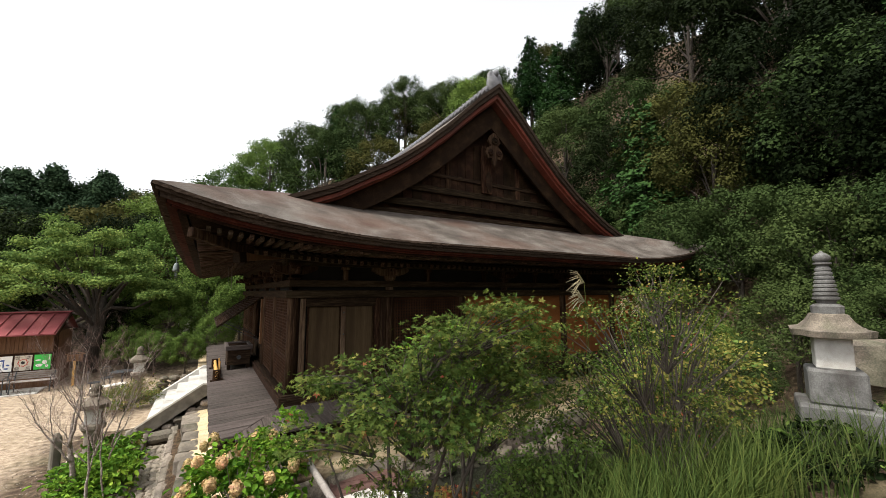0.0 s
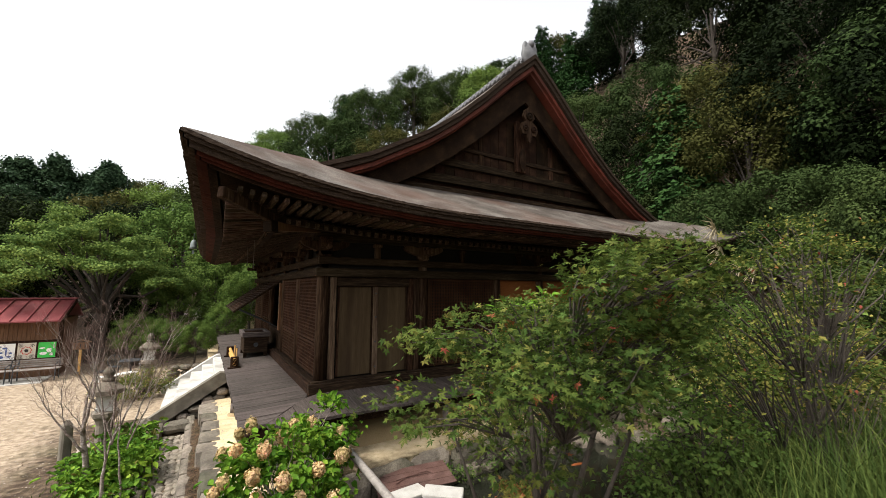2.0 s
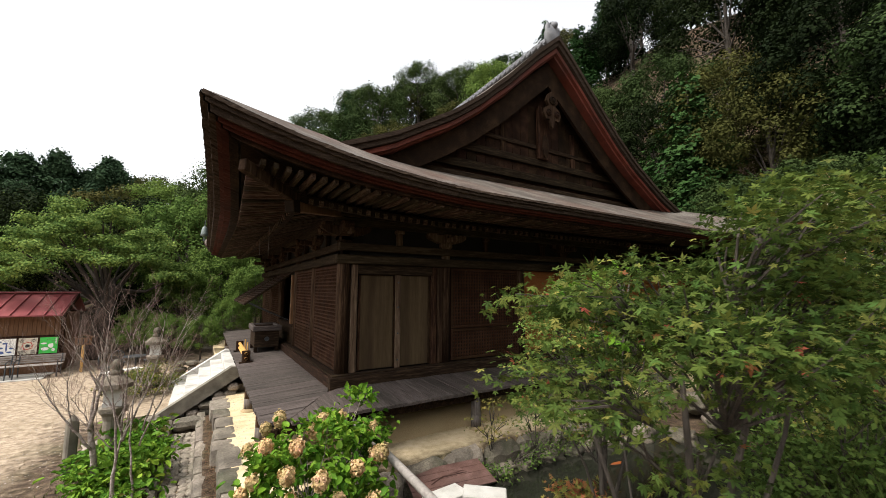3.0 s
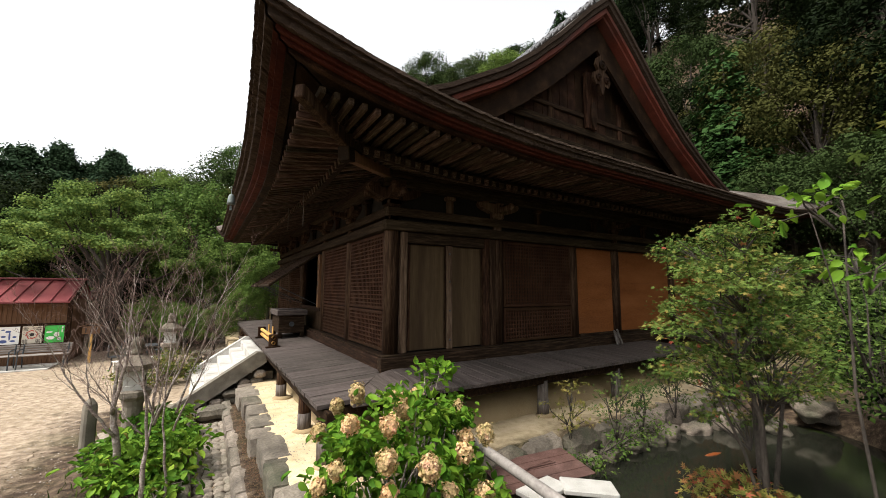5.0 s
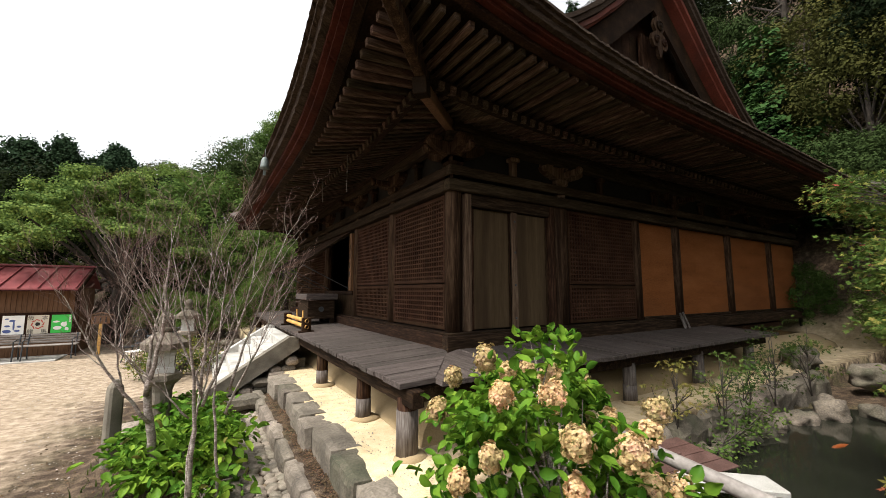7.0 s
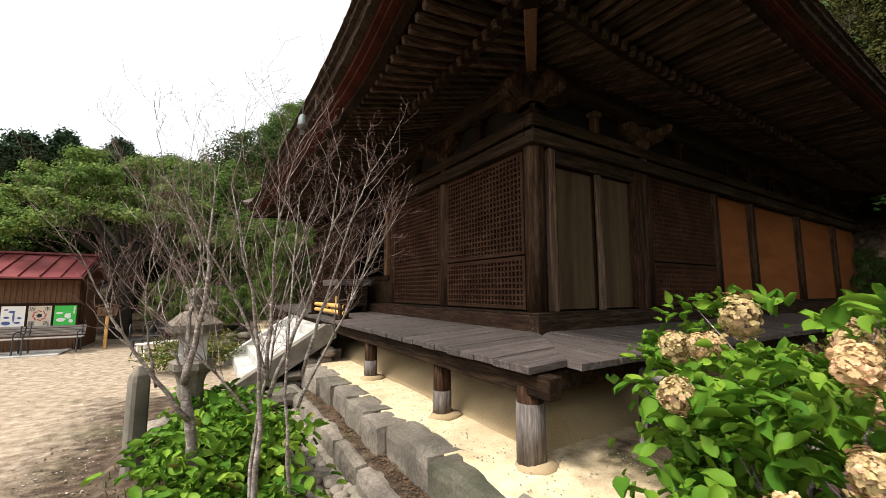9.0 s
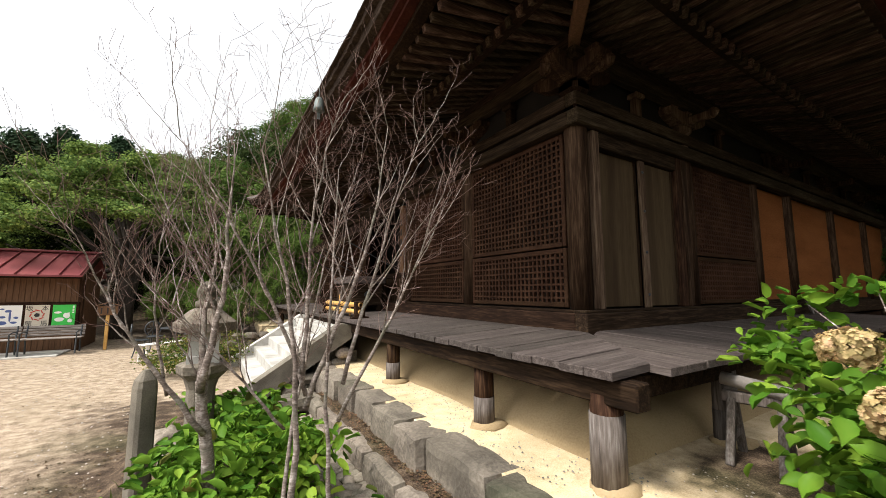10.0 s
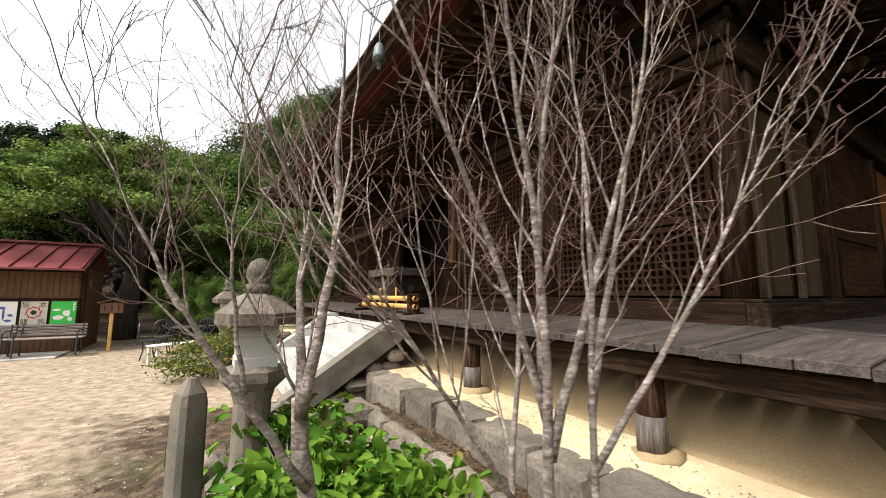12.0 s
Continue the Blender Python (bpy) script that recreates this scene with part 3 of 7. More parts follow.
def terrace(x, y):
    if x <= -0.10 or y <= 7.55 or hill(x, y) > 0.05:
        return 0.0
    return min(1.0, max(0.0, 0.5 + max((y - 8.35) * 1.6, (0.75 - x) * 1.2, min((x - 2.2) * 1.2, (y - 7.7) * 1.6))))


def axis(lo, fine0, fine1, hi, step):
    a = list(np.arange(fine0, fine1 + 1e-6, step))
    s, p = step, fine0
    left = []
    while p > lo:
        s *= 1.22
        p -= s
        left.append(p)
    s, p = step, a[-1]
    right = []
    while p < hi:
        s *= 1.22
        p += s
        right.append(p)
    return left[::-1] + a + right


gx = axis(-700, -5.0, 9.0, 700, 0.12)
gy = axis(-700, -1.0, 15.0, 700, 0.12)
# grid lines on the terrace's edges
gx = sorted(set([round(v, 3) for v in gx] + [-0.105, -0.095, -0.475, -0.465, -1.065, -1.055]))
gy = sorted(set([round(v, 3) for v in gy] + [7.545, 7.555]))
g = Shape().grid(lambda u, w: (u, w, ground_z(u, w) + 0.012 * noise.noise((u * 2.2, w * 2.2, 1))), gx, gy)
gm = g.mesh("ground", "ground", True)
for nm, fn in (("sand", sandy), ("terrace", terrace)):
    at_ = gm.attributes.new(nm, "FLOAT", "POINT")
    at_.data.foreach_set("value", [fn(u, w) for u in gx for w in gy])
tagged(new("ground", gm), "pale sandy yard and dark mossy soil of the temple grounds", "ground", kind="structure")
pond = Shape().grid(lambda u, w: (5.7 + 3.4 * u * math.cos(w), 5.8 + 1.85 * u * math.sin(w), 0.02), [0.01, 0.25, 0.5, 0.75, 1.0], [2 * math.pi * i / 40 for i in range(41)])
tagged(new("pond_water", pond.mesh("pond_water", "water", True)), "still dark brown water of a small garden pond", "water", kind="structure")

# ---- the hall ----
X0, Y0, X1, Y1 = 1.66, 9.5, 14.0, 21.25  # outer faces of the walls
CX, CY = 7.75, 15.37  # middle lines of the roof
PX = [1.79, 4.22, 6.58, 8.26, 10.98, 13.8]
PY = [9.63, 11.80, 13.97, 16.77, 18.94, 21.11]
FLOOR, SILL, HEAD = 1.27, 1.48, 3.66
EAVE_X, EAVE_Y = 8.38, 8.2  # half sizes of the eaves about the middle
hall = empty("temple_hall", (CX, CY, 0.42), "old dark timber temple hall with a bark-thatched hip-and-gable roof", "temple")
INV = Matrix.Translation((-CX, -CY, -0.42))


def hpart(name, shape, material, label="", smooth=False, parent=None):
    """A part of the hall, given in world coordinates."""
    ob = link(name, shape.mesh(name, material, smooth), hall if parent is None else parent, label)
    if parent is None:
        ob.matrix_local = INV
    return ob


def rise(s):
    """Height of the thatch over the eave line, s metres in from it."""
    return float(np.interp(s, [-0.2, 0, 0.9, 1.95, 2.6, 3.3, 4.75, 5.6, 6.5, 7.2, 7.7, 8.4], [-0.08, 0, 0.40, 0.90, 1.16, 1.46, 2.30, 2.95, 3.76, 4.45, 4.92, 5.50]))


def lift(a, b):
    """Upward sweep of the eaves near a corner, a and b metres in from the two eaves."""
    c, s = max(a, b), min(a, b)
    return 0.62 * max(0.0, 1 - max(c, 0) / 5.0) ** 2.4 * max(0.0, 1 - max(s, 0) / 3.4)


EAVE_Z = 4.86


def roof_z(x, y):
    a = EAVE_X - abs(x - CX)
    b = EAVE_Y - abs(y - CY)
    return EAVE_Z + rise(min(a, b)) + lift(a, b)


def eave_point(side, u, inset=0.0, drop=0.0):
    """A point on an eave; side 0 front (x low), 1 gable end (y low), 2 back, 3 far end; u runs -1..1 along it."""
    half = EAVE_Y if side in (0, 2) else EAVE_X
    other = EAVE_X if side in (0, 2) else EAVE_Y
    c = half * (1 - abs(u))
    flare = 0.14 * max(0.0, 1 - c / 4.0) ** 2
    along, out = u * (half + 0.12 - inset), other - inset + flare
    z = EAVE_Z + lift(c, 0) - drop
    if side == 0:
        return Vector((CX - out, CY + along, z))
    if side == 2:
        return Vector((CX + out, CY + along, z))
    if side == 1:
        return Vector((CX + along, CY - out, z))
    return Vector((CX + along, CY + out, z))


# lower roof skirt: the surface between eaves and gable foot, all round
def skirt(side, u, s):
    p = eave_point(side, u)
    half = EAVE_Y if side in (0, 2) else EAVE_X
    c = half * (1 - abs(u))
    e = eave_point(side, u)
    inner = 3.3
    t = s / inner
    q = eave_point(side, u)
    k = (half - inner) / half
    al = u * half * k
    if side in (0, 2):
        tgt = Vector((CX + (-1 if side == 0 else 1) * (EAVE_X - inner), CY + al, 0))
    else:
        tgt = Vector((CX + al, CY + (-1 if side == 1 else 1) * (EAVE_Y - inner), 0))
    r = Vector((e.x + (tgt.x - e.x) * t, e.y + (tgt.y - e.y) * t, 0))
    r.z = EAVE_Z + rise(s) + lift(c + s * (1 - abs(u)), 0) * max(0.0, 1 - s / 3.4)
    r.z += 0.012 * noise.noise((r.x * 3, r.y * 3, 0))
    return r


US = [-1 + 2 * i / 72 for i in range(73)]
SS = [0, 0.25, 0.5, 0.9, 1.3, 1.7, 2.1, 2.5, 2.9, 3.3]
for side in range(4):
    hpart("lower_roof", Shape().grid(lambda u, s: skirt(side, u, s), US, SS, flip=side in (0, 3)), "thatch", "grey-brown weathered bark thatch", True)


def band(side, c):
    """Depth of the eave's layers, c metres from a corner."""
    base = 0.62 if side in (1, 3) else 1.0
    return base + (0.84 - base) * max(0.0, 1 - c / 3.0)


# layered thatch edge and the boards under it
EAVE_ROWS = [("thatch_edge", "thatch_edge", "dark layered bark edge of the eaves", [(0.0, 0.0), (-0.02, 0.07), (0.03, 0.08), (0.03, 0.15), (0.09, 0.16), (0.10, 0.27), (0.34, 0.29)]),
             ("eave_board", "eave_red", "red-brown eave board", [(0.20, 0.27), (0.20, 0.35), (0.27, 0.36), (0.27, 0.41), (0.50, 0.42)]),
             ("eave_batten", "wood_dark", "dark batten under the eave board", [(0.38, 0.41), (0.38, 0.48), (0.52, 0.49), (0.52, 0.43)])]
for side in range(4):
    for nm, ma, la, rows in EAVE_ROWS:
        shp = Shape()
        rag = 0.018 if nm == "thatch_edge" else 0.008
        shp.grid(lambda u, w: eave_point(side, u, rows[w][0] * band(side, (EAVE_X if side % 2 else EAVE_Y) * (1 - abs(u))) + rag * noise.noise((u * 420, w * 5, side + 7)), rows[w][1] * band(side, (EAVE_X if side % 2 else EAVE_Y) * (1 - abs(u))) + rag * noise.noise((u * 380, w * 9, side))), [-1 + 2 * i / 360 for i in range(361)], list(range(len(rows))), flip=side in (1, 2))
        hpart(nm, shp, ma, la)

# boarded soffit above the rafters, rising to the wall
SOFF = [(0.55, -0.44), (1.3, -0.26), (1.32, -0.36), (2.6, 0.03), (3.1, 0.12)]


def soffit_point(side, u, inset, dz):
    c = (EAVE_Y if side in (0, 2) else EAVE_X) * (1 - abs(u))
    if inset and inset < 1:
        inset, dz = inset * band(side, c), (dz - 0.08) * band(side, c) + 0.08
    p = eave_point(side, u, inset)
    p.z = EAVE_Z + lift(c, 0) * max(0.1, 1 - inset / 3.0) + dz
    return p


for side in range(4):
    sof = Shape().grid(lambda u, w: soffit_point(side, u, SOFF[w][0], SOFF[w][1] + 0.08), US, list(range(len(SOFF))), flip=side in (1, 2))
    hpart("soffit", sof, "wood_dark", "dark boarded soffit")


def rafter(side, along, lower):
    """One rafter, square, at its place along the eave."""
    half = EAVE_Y if side in (0, 2) else EAVE_X
    u = along / half
    c = half - abs(along)
    k = band(side, c)
    rows = ((0.50 * k, -0.47 * k), (1.42, -0.24)) if not lower else ((1.22, -0.44), (2.7, 0.02))
    i0, i1 = rows[0][0], min(rows[1][0], c + 0.02)
    if i1 - i0 < 0.12:
        return None
    f = (i1 - rows[0][0]) / (rows[1][0] - rows[0][0])
    z1 = rows[0][1] + (rows[1][1] - rows[0][1]) * f
    pts = []
    for inset, dz in ((i0, rows[0][1]), (i1, z1)):
        p = soffit_point(side, u, 0, dz)
        p.z = EAVE_Z + lift(c, 0) * max(0.1, 1 - inset / 3.0) + dz
        o = (EAVE_X if side in (0, 2) else EAVE_Y) - inset
        if side == 0:
            p.x, p.y = CX - o, CY + along
        elif side == 1:
            p.x, p.y = CX + along, CY - o
        elif side == 2:
            p.x, p.y = CX + o, CY + along
        else:
            p.x, p.y = CX + along, CY + o
        pts.append(p)
    return Shape().beam(pts[0], pts[1], 0.078 if lower else 0.070, 0.10 if lower else 0.085, 0.006)


raf_rest = Shape()
for side in (0, 1):
    half = EAVE_Y if side == 0 else EAVE_X
    al = -half + 0.62
    while al < half - 0.6:
        for lower in (False, True):
            r = rafter(side, al, lower)
            if r:
                near = al < 3.2
                if near:
                    hpart("rafter", r, "rafter_y" if side else "rafter_x")
                else:
                    raf_rest.add(r.v, r.f)
        al += 0.168
far_rafter_row = hpart("rafter_rest", raf_rest, "rafter_y", "row of square dark rafters")
tagged(far_rafter_row, kind="stuff")
# beam that carries the flying rafters, and the eave purlin at the wall
for side in (0, 1):
    pur, pur2 = Shape(), Shape()
    for sh, inset, dz, w, h in ((pur, 1.30, -0.40, 0.10, 0.12), (pur2, 2.25, -0.20, 0.16, 0.20)):
        pts = []
        half = EAVE_Y if side == 0 else EAVE_X
        for i in range(41):
            u = -1 + 2 * i / 40
            c = half * (1 - abs(u))
            p = soffit_point(side, u * (half - inset) / half, 0, 0)
            al = u * (half - inset)
            o = (EAVE_X if side == 0 else EAVE_Y) - inset
            z = EAVE_Z + lift(c + inset, 0) * max(0.1, 1 - inset / 3.0) + dz
            pts.append(Vector((CX - o, CY + al, z)) if side == 0 else Vector((CX + al, CY - o, z)))
        out_ = Vector((1, 0, 0)) if side == 0 else Vector((0, 1, 0))
        ring4 = [(-w / 2, -h / 2), (w / 2, -h / 2), (w / 2, h / 2), (-w / 2, h / 2), (-w / 2, -h / 2)]
        sh.grid(lambda i, k: pts[i] + out_ * ring4[k][0] + Vector((0, 0, ring4[k][1])), list(range(41)), list(range(5)))
    hpart("rafter_beam", pur, "wood_dark", "curved beam across the rafters")
    hpart("eave_purlin", pur2, "wood_x" if side else "wood_y", "eave purlin over the brackets")
# hip rafters at the near corner and the far front corner
hip = Shape()
hip.beam((-0.27, 7.57, 4.80), (0.62, 8.46, 4.60), 0.12, 0.17, 0.012)
hpart("hip_rafter", hip, "pillar_wood", "brown flying hip rafter")
hip = Shape()
hip.beam((0.55, 8.39, 4.47), (1.85, 9.69, 4.70), 0.13, 0.17, 0.012)
hpart("hip_rafter", hip, "board_brown", "brown base hip rafter")
hpart("hip_block", Shape().beam((0.47, 8.31, 4.45), (0.60, 8.44, 4.475), 0.17, 0.20, 0.01), "wood_dark", "dark end block of the hip rafter")
hip = Shape()
hip.beam((-0.40, CY * 2 - 7.40, 4.83), (1.85, CY * 2 - 9.65, 4.68), 0.16, 0.2, 0.012)
hpart("hip_rafter", hip, "wood_dark")

# upper gable roof
GY0, GY1 = 9.02, 2 * CY - 9.02


def upper(d, y):
    z = EAVE_Z + rise(EAVE_X - abs(d)) + 0.05
    end = min(abs(y - GY0), abs(y - GY1))
    z += 0.10 * max(0, 1 - end / 2.5) ** 2
    return (CX + d, y, z + 0.014 * noise.noise((d * 2.5, y * 2.5, 4)))


DS = [-6.55 + 13.1 * i / 52 for i in range(53)]
YS = [GY0 + (GY1 - GY0) * i / 40 for i in range(41)]
hpart("upper_roof", Shape().grid(upper, DS, YS, flip=False), "thatch", "grey-brown bark thatch of the gable roof", True)


def verge(y0, sg):
    """Layered rim, red boards and barge board of one gable end."""
    rim, red, barge = Shape(), Shape(), Shape()
    for sh, rows in ((rim, [(0, 0.0), (0, 0.10), (0.05, 0.11), (0.05, 0.22), (0.26, 0.24)]), (red, [(0.13, 0.24), (0.13, 0.345), (0.22, 0.355), (0.24, 0.40), (0.66, 0.41)]),):
        def fn(d, w):
            x, y, z = upper(d, y0)
            k = 1 + 0.25 * (1 - abs(d) / 6.5)
            steep = 1.0 + 0.35 * smooth(4.5, 0.5, abs(d))
            return (x, y0 + sg * rows[w][0], z - rows[w][1] * steep)
        sh.grid(fn, DS, list(range(len(rows))), flip=sg < 0)
    rows = [(0.46, 0.40), (0.46, 0.92), (0.54, 0.92), (0.54, 0.40)]

    def fb(d, w):
        x, y, z = upper(d, y0)
        steep = 1.0 + 0.5 * smooth(4.5, 0.5, abs(d))
        wide = 1.0 + 0.25 * smooth(2.0, 5.8, abs(d))
        return (x, y0 + sg * rows[w][0], max(z - (rows[w][1] if w in (0, 3) else 0.46 + 0.44 * wide) * steep, 5.55))
    barge.grid(fb, DS, [0, 1, 2, 3, 0], flip=sg < 0)
    hpart("verge_rim", rim, "thatch_edge", "dark layered bark rim of the gable")
    hpart("verge_board", red, "red_fascia", "faded red board under the gable thatch")
    hpart("barge_board", barge, "wood_dark", "broad curved barge board")


verge(GY0, 1)
verge(GY1, -1)
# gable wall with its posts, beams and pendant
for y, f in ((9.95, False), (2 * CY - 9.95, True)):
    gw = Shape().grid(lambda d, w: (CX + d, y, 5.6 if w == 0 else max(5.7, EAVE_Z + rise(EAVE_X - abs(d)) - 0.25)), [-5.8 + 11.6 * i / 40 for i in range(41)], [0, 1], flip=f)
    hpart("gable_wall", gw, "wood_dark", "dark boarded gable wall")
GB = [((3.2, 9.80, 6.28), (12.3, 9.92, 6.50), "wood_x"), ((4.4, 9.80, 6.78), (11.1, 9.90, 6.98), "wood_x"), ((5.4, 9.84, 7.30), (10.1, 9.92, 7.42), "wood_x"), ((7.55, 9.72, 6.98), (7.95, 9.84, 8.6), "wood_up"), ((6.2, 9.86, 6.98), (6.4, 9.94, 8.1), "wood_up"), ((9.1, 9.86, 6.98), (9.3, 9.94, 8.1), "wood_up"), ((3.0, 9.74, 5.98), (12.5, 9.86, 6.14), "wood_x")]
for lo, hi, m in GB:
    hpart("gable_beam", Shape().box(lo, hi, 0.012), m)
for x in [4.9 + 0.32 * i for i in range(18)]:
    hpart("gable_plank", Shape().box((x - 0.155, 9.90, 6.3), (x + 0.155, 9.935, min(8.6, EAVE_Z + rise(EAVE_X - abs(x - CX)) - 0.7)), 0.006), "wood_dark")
# carved pendant under the peak
PEN_X, PEN_Z = 7.80, 8.36
pend = Shape()
ring = []
for x, z in ((0, 0.62), (0.16, 0.50), (0.24, 0.30), (0.13, 0.16), (0.30, 0.06), (0.36, -0.12), (0.26, -0.28), (0.12, -0.26), (0.06, -0.46), (0, -0.52)):
    ring.append((x, z))
outline = ring + [(-x, z) for x, z in ring[-2:0:-1]]
n_o = len(outline)
pend.add([(PEN_X + x, 9.40, PEN_Z + z) for x, z in outline] + [(PEN_X + x, 9.475, PEN_Z + z) for x, z in outline], [list(range(n_o))] + [list(range(n_o, 2 * n_o))[::-1]] + [[i, i + n_o, (i + 1) % n_o + n_o, (i + 1) % n_o] for i in range(n_o)])
pendant = hpart("gable_pendant", pend, "pillar_wood", "weathered carved pendant board under the gable peak")
for dx, dz, r in ((0, 0.32, 0.13), (-0.17, -0.08, 0.10), (0.17, -0.08, 0.10)):
    hpart("rosette", Shape().lathe([(r, 0), (r, 0.03), (r * 0.75, 0.05), (r * 0.55, 0.03), (r * 0.3, 0.06), (0.01, 0.07)], 14), "wood_dark").matrix_local = INV @ Matrix.Translation((PEN_X + dx, 9.395, PEN_Z + dz)) @ Matrix.Rotation(math.pi / 2, 4, "X")
low = Shape()
low.rock((7.75, 9.66, 7.35), (0.13, 0.05, 0.36), 3, 10, 0.2)
hpart("strut_carving", low, "wood_dark", "carved strut of the gable")

# ridge: stacked tile courses, round cap and end tiles
RZ = 10.30
rid = Shape()
for i, (w, h) in enumerate(((0.30, 0.0), (0.25, 0.09), (0.21, 0.18))):
    for k in range(26):
        y0 = GY0 + 0.35 + k * (GY1 - GY0 - 0.7) / 26
        sag = -0.18 * math.sin(math.pi * (k + 0.5) / 26)
        rid.box((CX - w, y0 + 0.006, RZ + h + sag), (CX + w, y0 + (GY1 - GY0 - 0.7) / 26, RZ + h + 0.075 + sag), 0.02)
ridge = hpart("ridge", rid, "tile", "grey stacked roof tiles along the ridge")
pts = [(CX, GY0 + 0.35 + (GY1 - GY0 - 0.7) * i / 26, RZ + 0.33 - 0.18 * math.sin(math.pi * i / 26)) for i in range(27)]
hpart("ridge_cap", Shape().tube(pts, 0.10, 10), "tile")
cap = Shape().lathe([(0.085, 0), (0.085, 0.06), (0.06, 0.075), (0.04, 0.06)], 10)
cap_me = cap.mesh("round_tile", "tile", False)
for k in range(52):
    for sg in (-1, 1):
        y = GY0 + 0.45 + k * (GY1 - GY0 - 0.9) / 51
        ob = link("round_tile", cap_me, hall)
        ob.matrix_local = INV @ Matrix.Translation((CX + sg * 0.30, y, RZ + 0.05 - 0.18 * math.sin(math.pi * k / 51))) @ Matrix.Rotation(sg * math.pi / 2, 4, "Y")
for y in (GY0 + 0.25, GY1 - 0.25):
    oni = Shape().rock((CX, y, RZ + 0.30), (0.34, 0.13, 0.34), 4, 14, 0.35)
    oni.rock((CX - 0.2, y, RZ + 0.52), (0.09, 0.08, 0.16), 2, 8, 0.4).rock((CX + 0.2, y, RZ + 0.52), (0.09, 0.08, 0.16), 3, 8, 0.4).rock((CX, y - 0.08, RZ + 0.62), (0.11, 0.1, 0.13), 5, 8, 0.4)
    hpart("ridge_end_tile", oni, "tile", "lumpy grey ornamental ridge-end tile", True)

# pillars, beams and walls
pil_me = Shape().lathe([(0.135, 0), (0.135, 2.18), (0.125, 2.24)], 20).mesh("pillar", "pillar_wood", True)
spots = [(x, Y0 + 0.13) for x in PX] + [(X0 + 0.13, y) for y in PY[1:]] + [(PX[-1], y) for y in PY[1:]] + [(x, PY[-1]) for x in PX[1:-1]]
for x, y in spots:
    ob = link("pillar", pil_me, hall)
    ob.matrix_local = INV @ Matrix.Translation((x, y, SILL - 0.01))


def ring_beam(name, lo_off, z0, z1, m_x, m_y, label="", c=0.012):
    """Beams round the hall whose outer face stands lo_off outside the wall line."""
    x0, y0 = X0 - lo_off, Y0 - lo_off
    hpart(name, Shape().box((x0, y0, z0), (PX[-1] + 2.3, y0 + 0.16, z1), c), m_x, label)
    hpart(name, Shape().box((x0, y0 + 0.163, z0), (x0 + 0.16, Y1 + lo_off, z1), c), m_y, label)


ring_beam("sill_beam", 0.16, FLOOR - 0.06, SILL - 0.03, "wood_x", "wood_y", "heavy dark sill beam")
ring_beam("sill_board", 0.10, SILL - 0.032, SILL, "wood_x", "wood_y")
ring_beam("head_beam", 0.07, HEAD - 0.01, HEAD + 0.17, "beam_x", "beam_y", "broad head beam round the hall")
ring_beam("tie_beam", 0.0, 3.92, 4.08, "beam_x", "beam_y")
ring_beam("plate_beam", 0.10, 4.42, 4.58, "beam_x", "beam_y", "wall plate over the brackets")
# near-black lining: shade seen through the lattice, put into the colour
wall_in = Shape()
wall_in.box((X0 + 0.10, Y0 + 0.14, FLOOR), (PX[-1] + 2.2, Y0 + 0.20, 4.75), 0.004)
hpart("wall_lining", wall_in, "black", "near-black lining standing for the shade behind the lattice")
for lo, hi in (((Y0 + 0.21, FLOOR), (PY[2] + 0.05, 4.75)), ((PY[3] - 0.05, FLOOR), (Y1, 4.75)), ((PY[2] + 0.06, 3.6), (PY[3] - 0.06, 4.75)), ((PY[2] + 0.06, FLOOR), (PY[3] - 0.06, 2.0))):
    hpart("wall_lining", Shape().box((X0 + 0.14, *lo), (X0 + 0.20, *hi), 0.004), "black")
for lo, hi in (((PX[-1] + 2.05, Y0 + 0.21, FLOOR), (PX[-1] + 2.2, Y1, 4.75)), ((X0 + 0.21, Y1 - 0.15, FLOOR), (PX[-1] + 2.0, Y1, 4.75))):
    hpart("back_wall", Shape().box(lo, hi), "wood_dark")
hpart("hall_floor", Shape().box((X0 + 0.21, Y0 + 0.21, FLOOR - 0.1), (PX[-1] + 2.0, Y1 - 0.16, FLOOR)), "wood_dark")
hpart("hall_ceiling", Shape().box((X0 + 0.21, Y0 + 0.21, 4.68), (PX[-1] + 2.0, Y1 - 0.16, 4.74)), "wood_dark")
# clay plinth under the hall, set back below the floor
pb, pt_ = (0.58, 8.42, X1 + 0.9, Y1 + 0.9), (1.40, 9.15, X1 + 0.5, Y1 + 0.5)


def plinth(u, w):
    """Rounded clay mound: u round the four sides, w up the batter."""
    f = (0, 0.25, 0.75, 1)[w]
    x0, y0, x1, y1 = [a + (b - a) * (f ** 1.6) for a, b in zip(pb, pt_)]
    z = 0.36 + 0.46 * math.sin(f * math.pi / 2) ** 0.9
    k, q = int(u) % 4, u - int(u)
    x, y = ((x0 + (x1 - x0) * q, y0), (x1, y0 + (y1 - y0) * q), (x1 + (x0 - x1) * q, y1), (x0, y1 + (y0 - y1) * q))[k]
    return (x + 0.015 * noise.noise((x, y, z * 3)), y + 0.015 * noise.noise((y, x, z * 3)), z)


hpart("clay_plinth", Shape().grid(plinth, [i / 40 for i in range(161)], [0, 1, 2, 3]), "clay", "ochre clay mound under the hall", True)
# added dark box that fills the gap under the floor with shade
hpart("floor_shade", Shape().box((X0 - 0.05, Y0 - 0.05, 1.02), (X1, Y1, FLOOR - 0.11), 0.01), "wood_dark", "dark box standing for the shade under the floor")


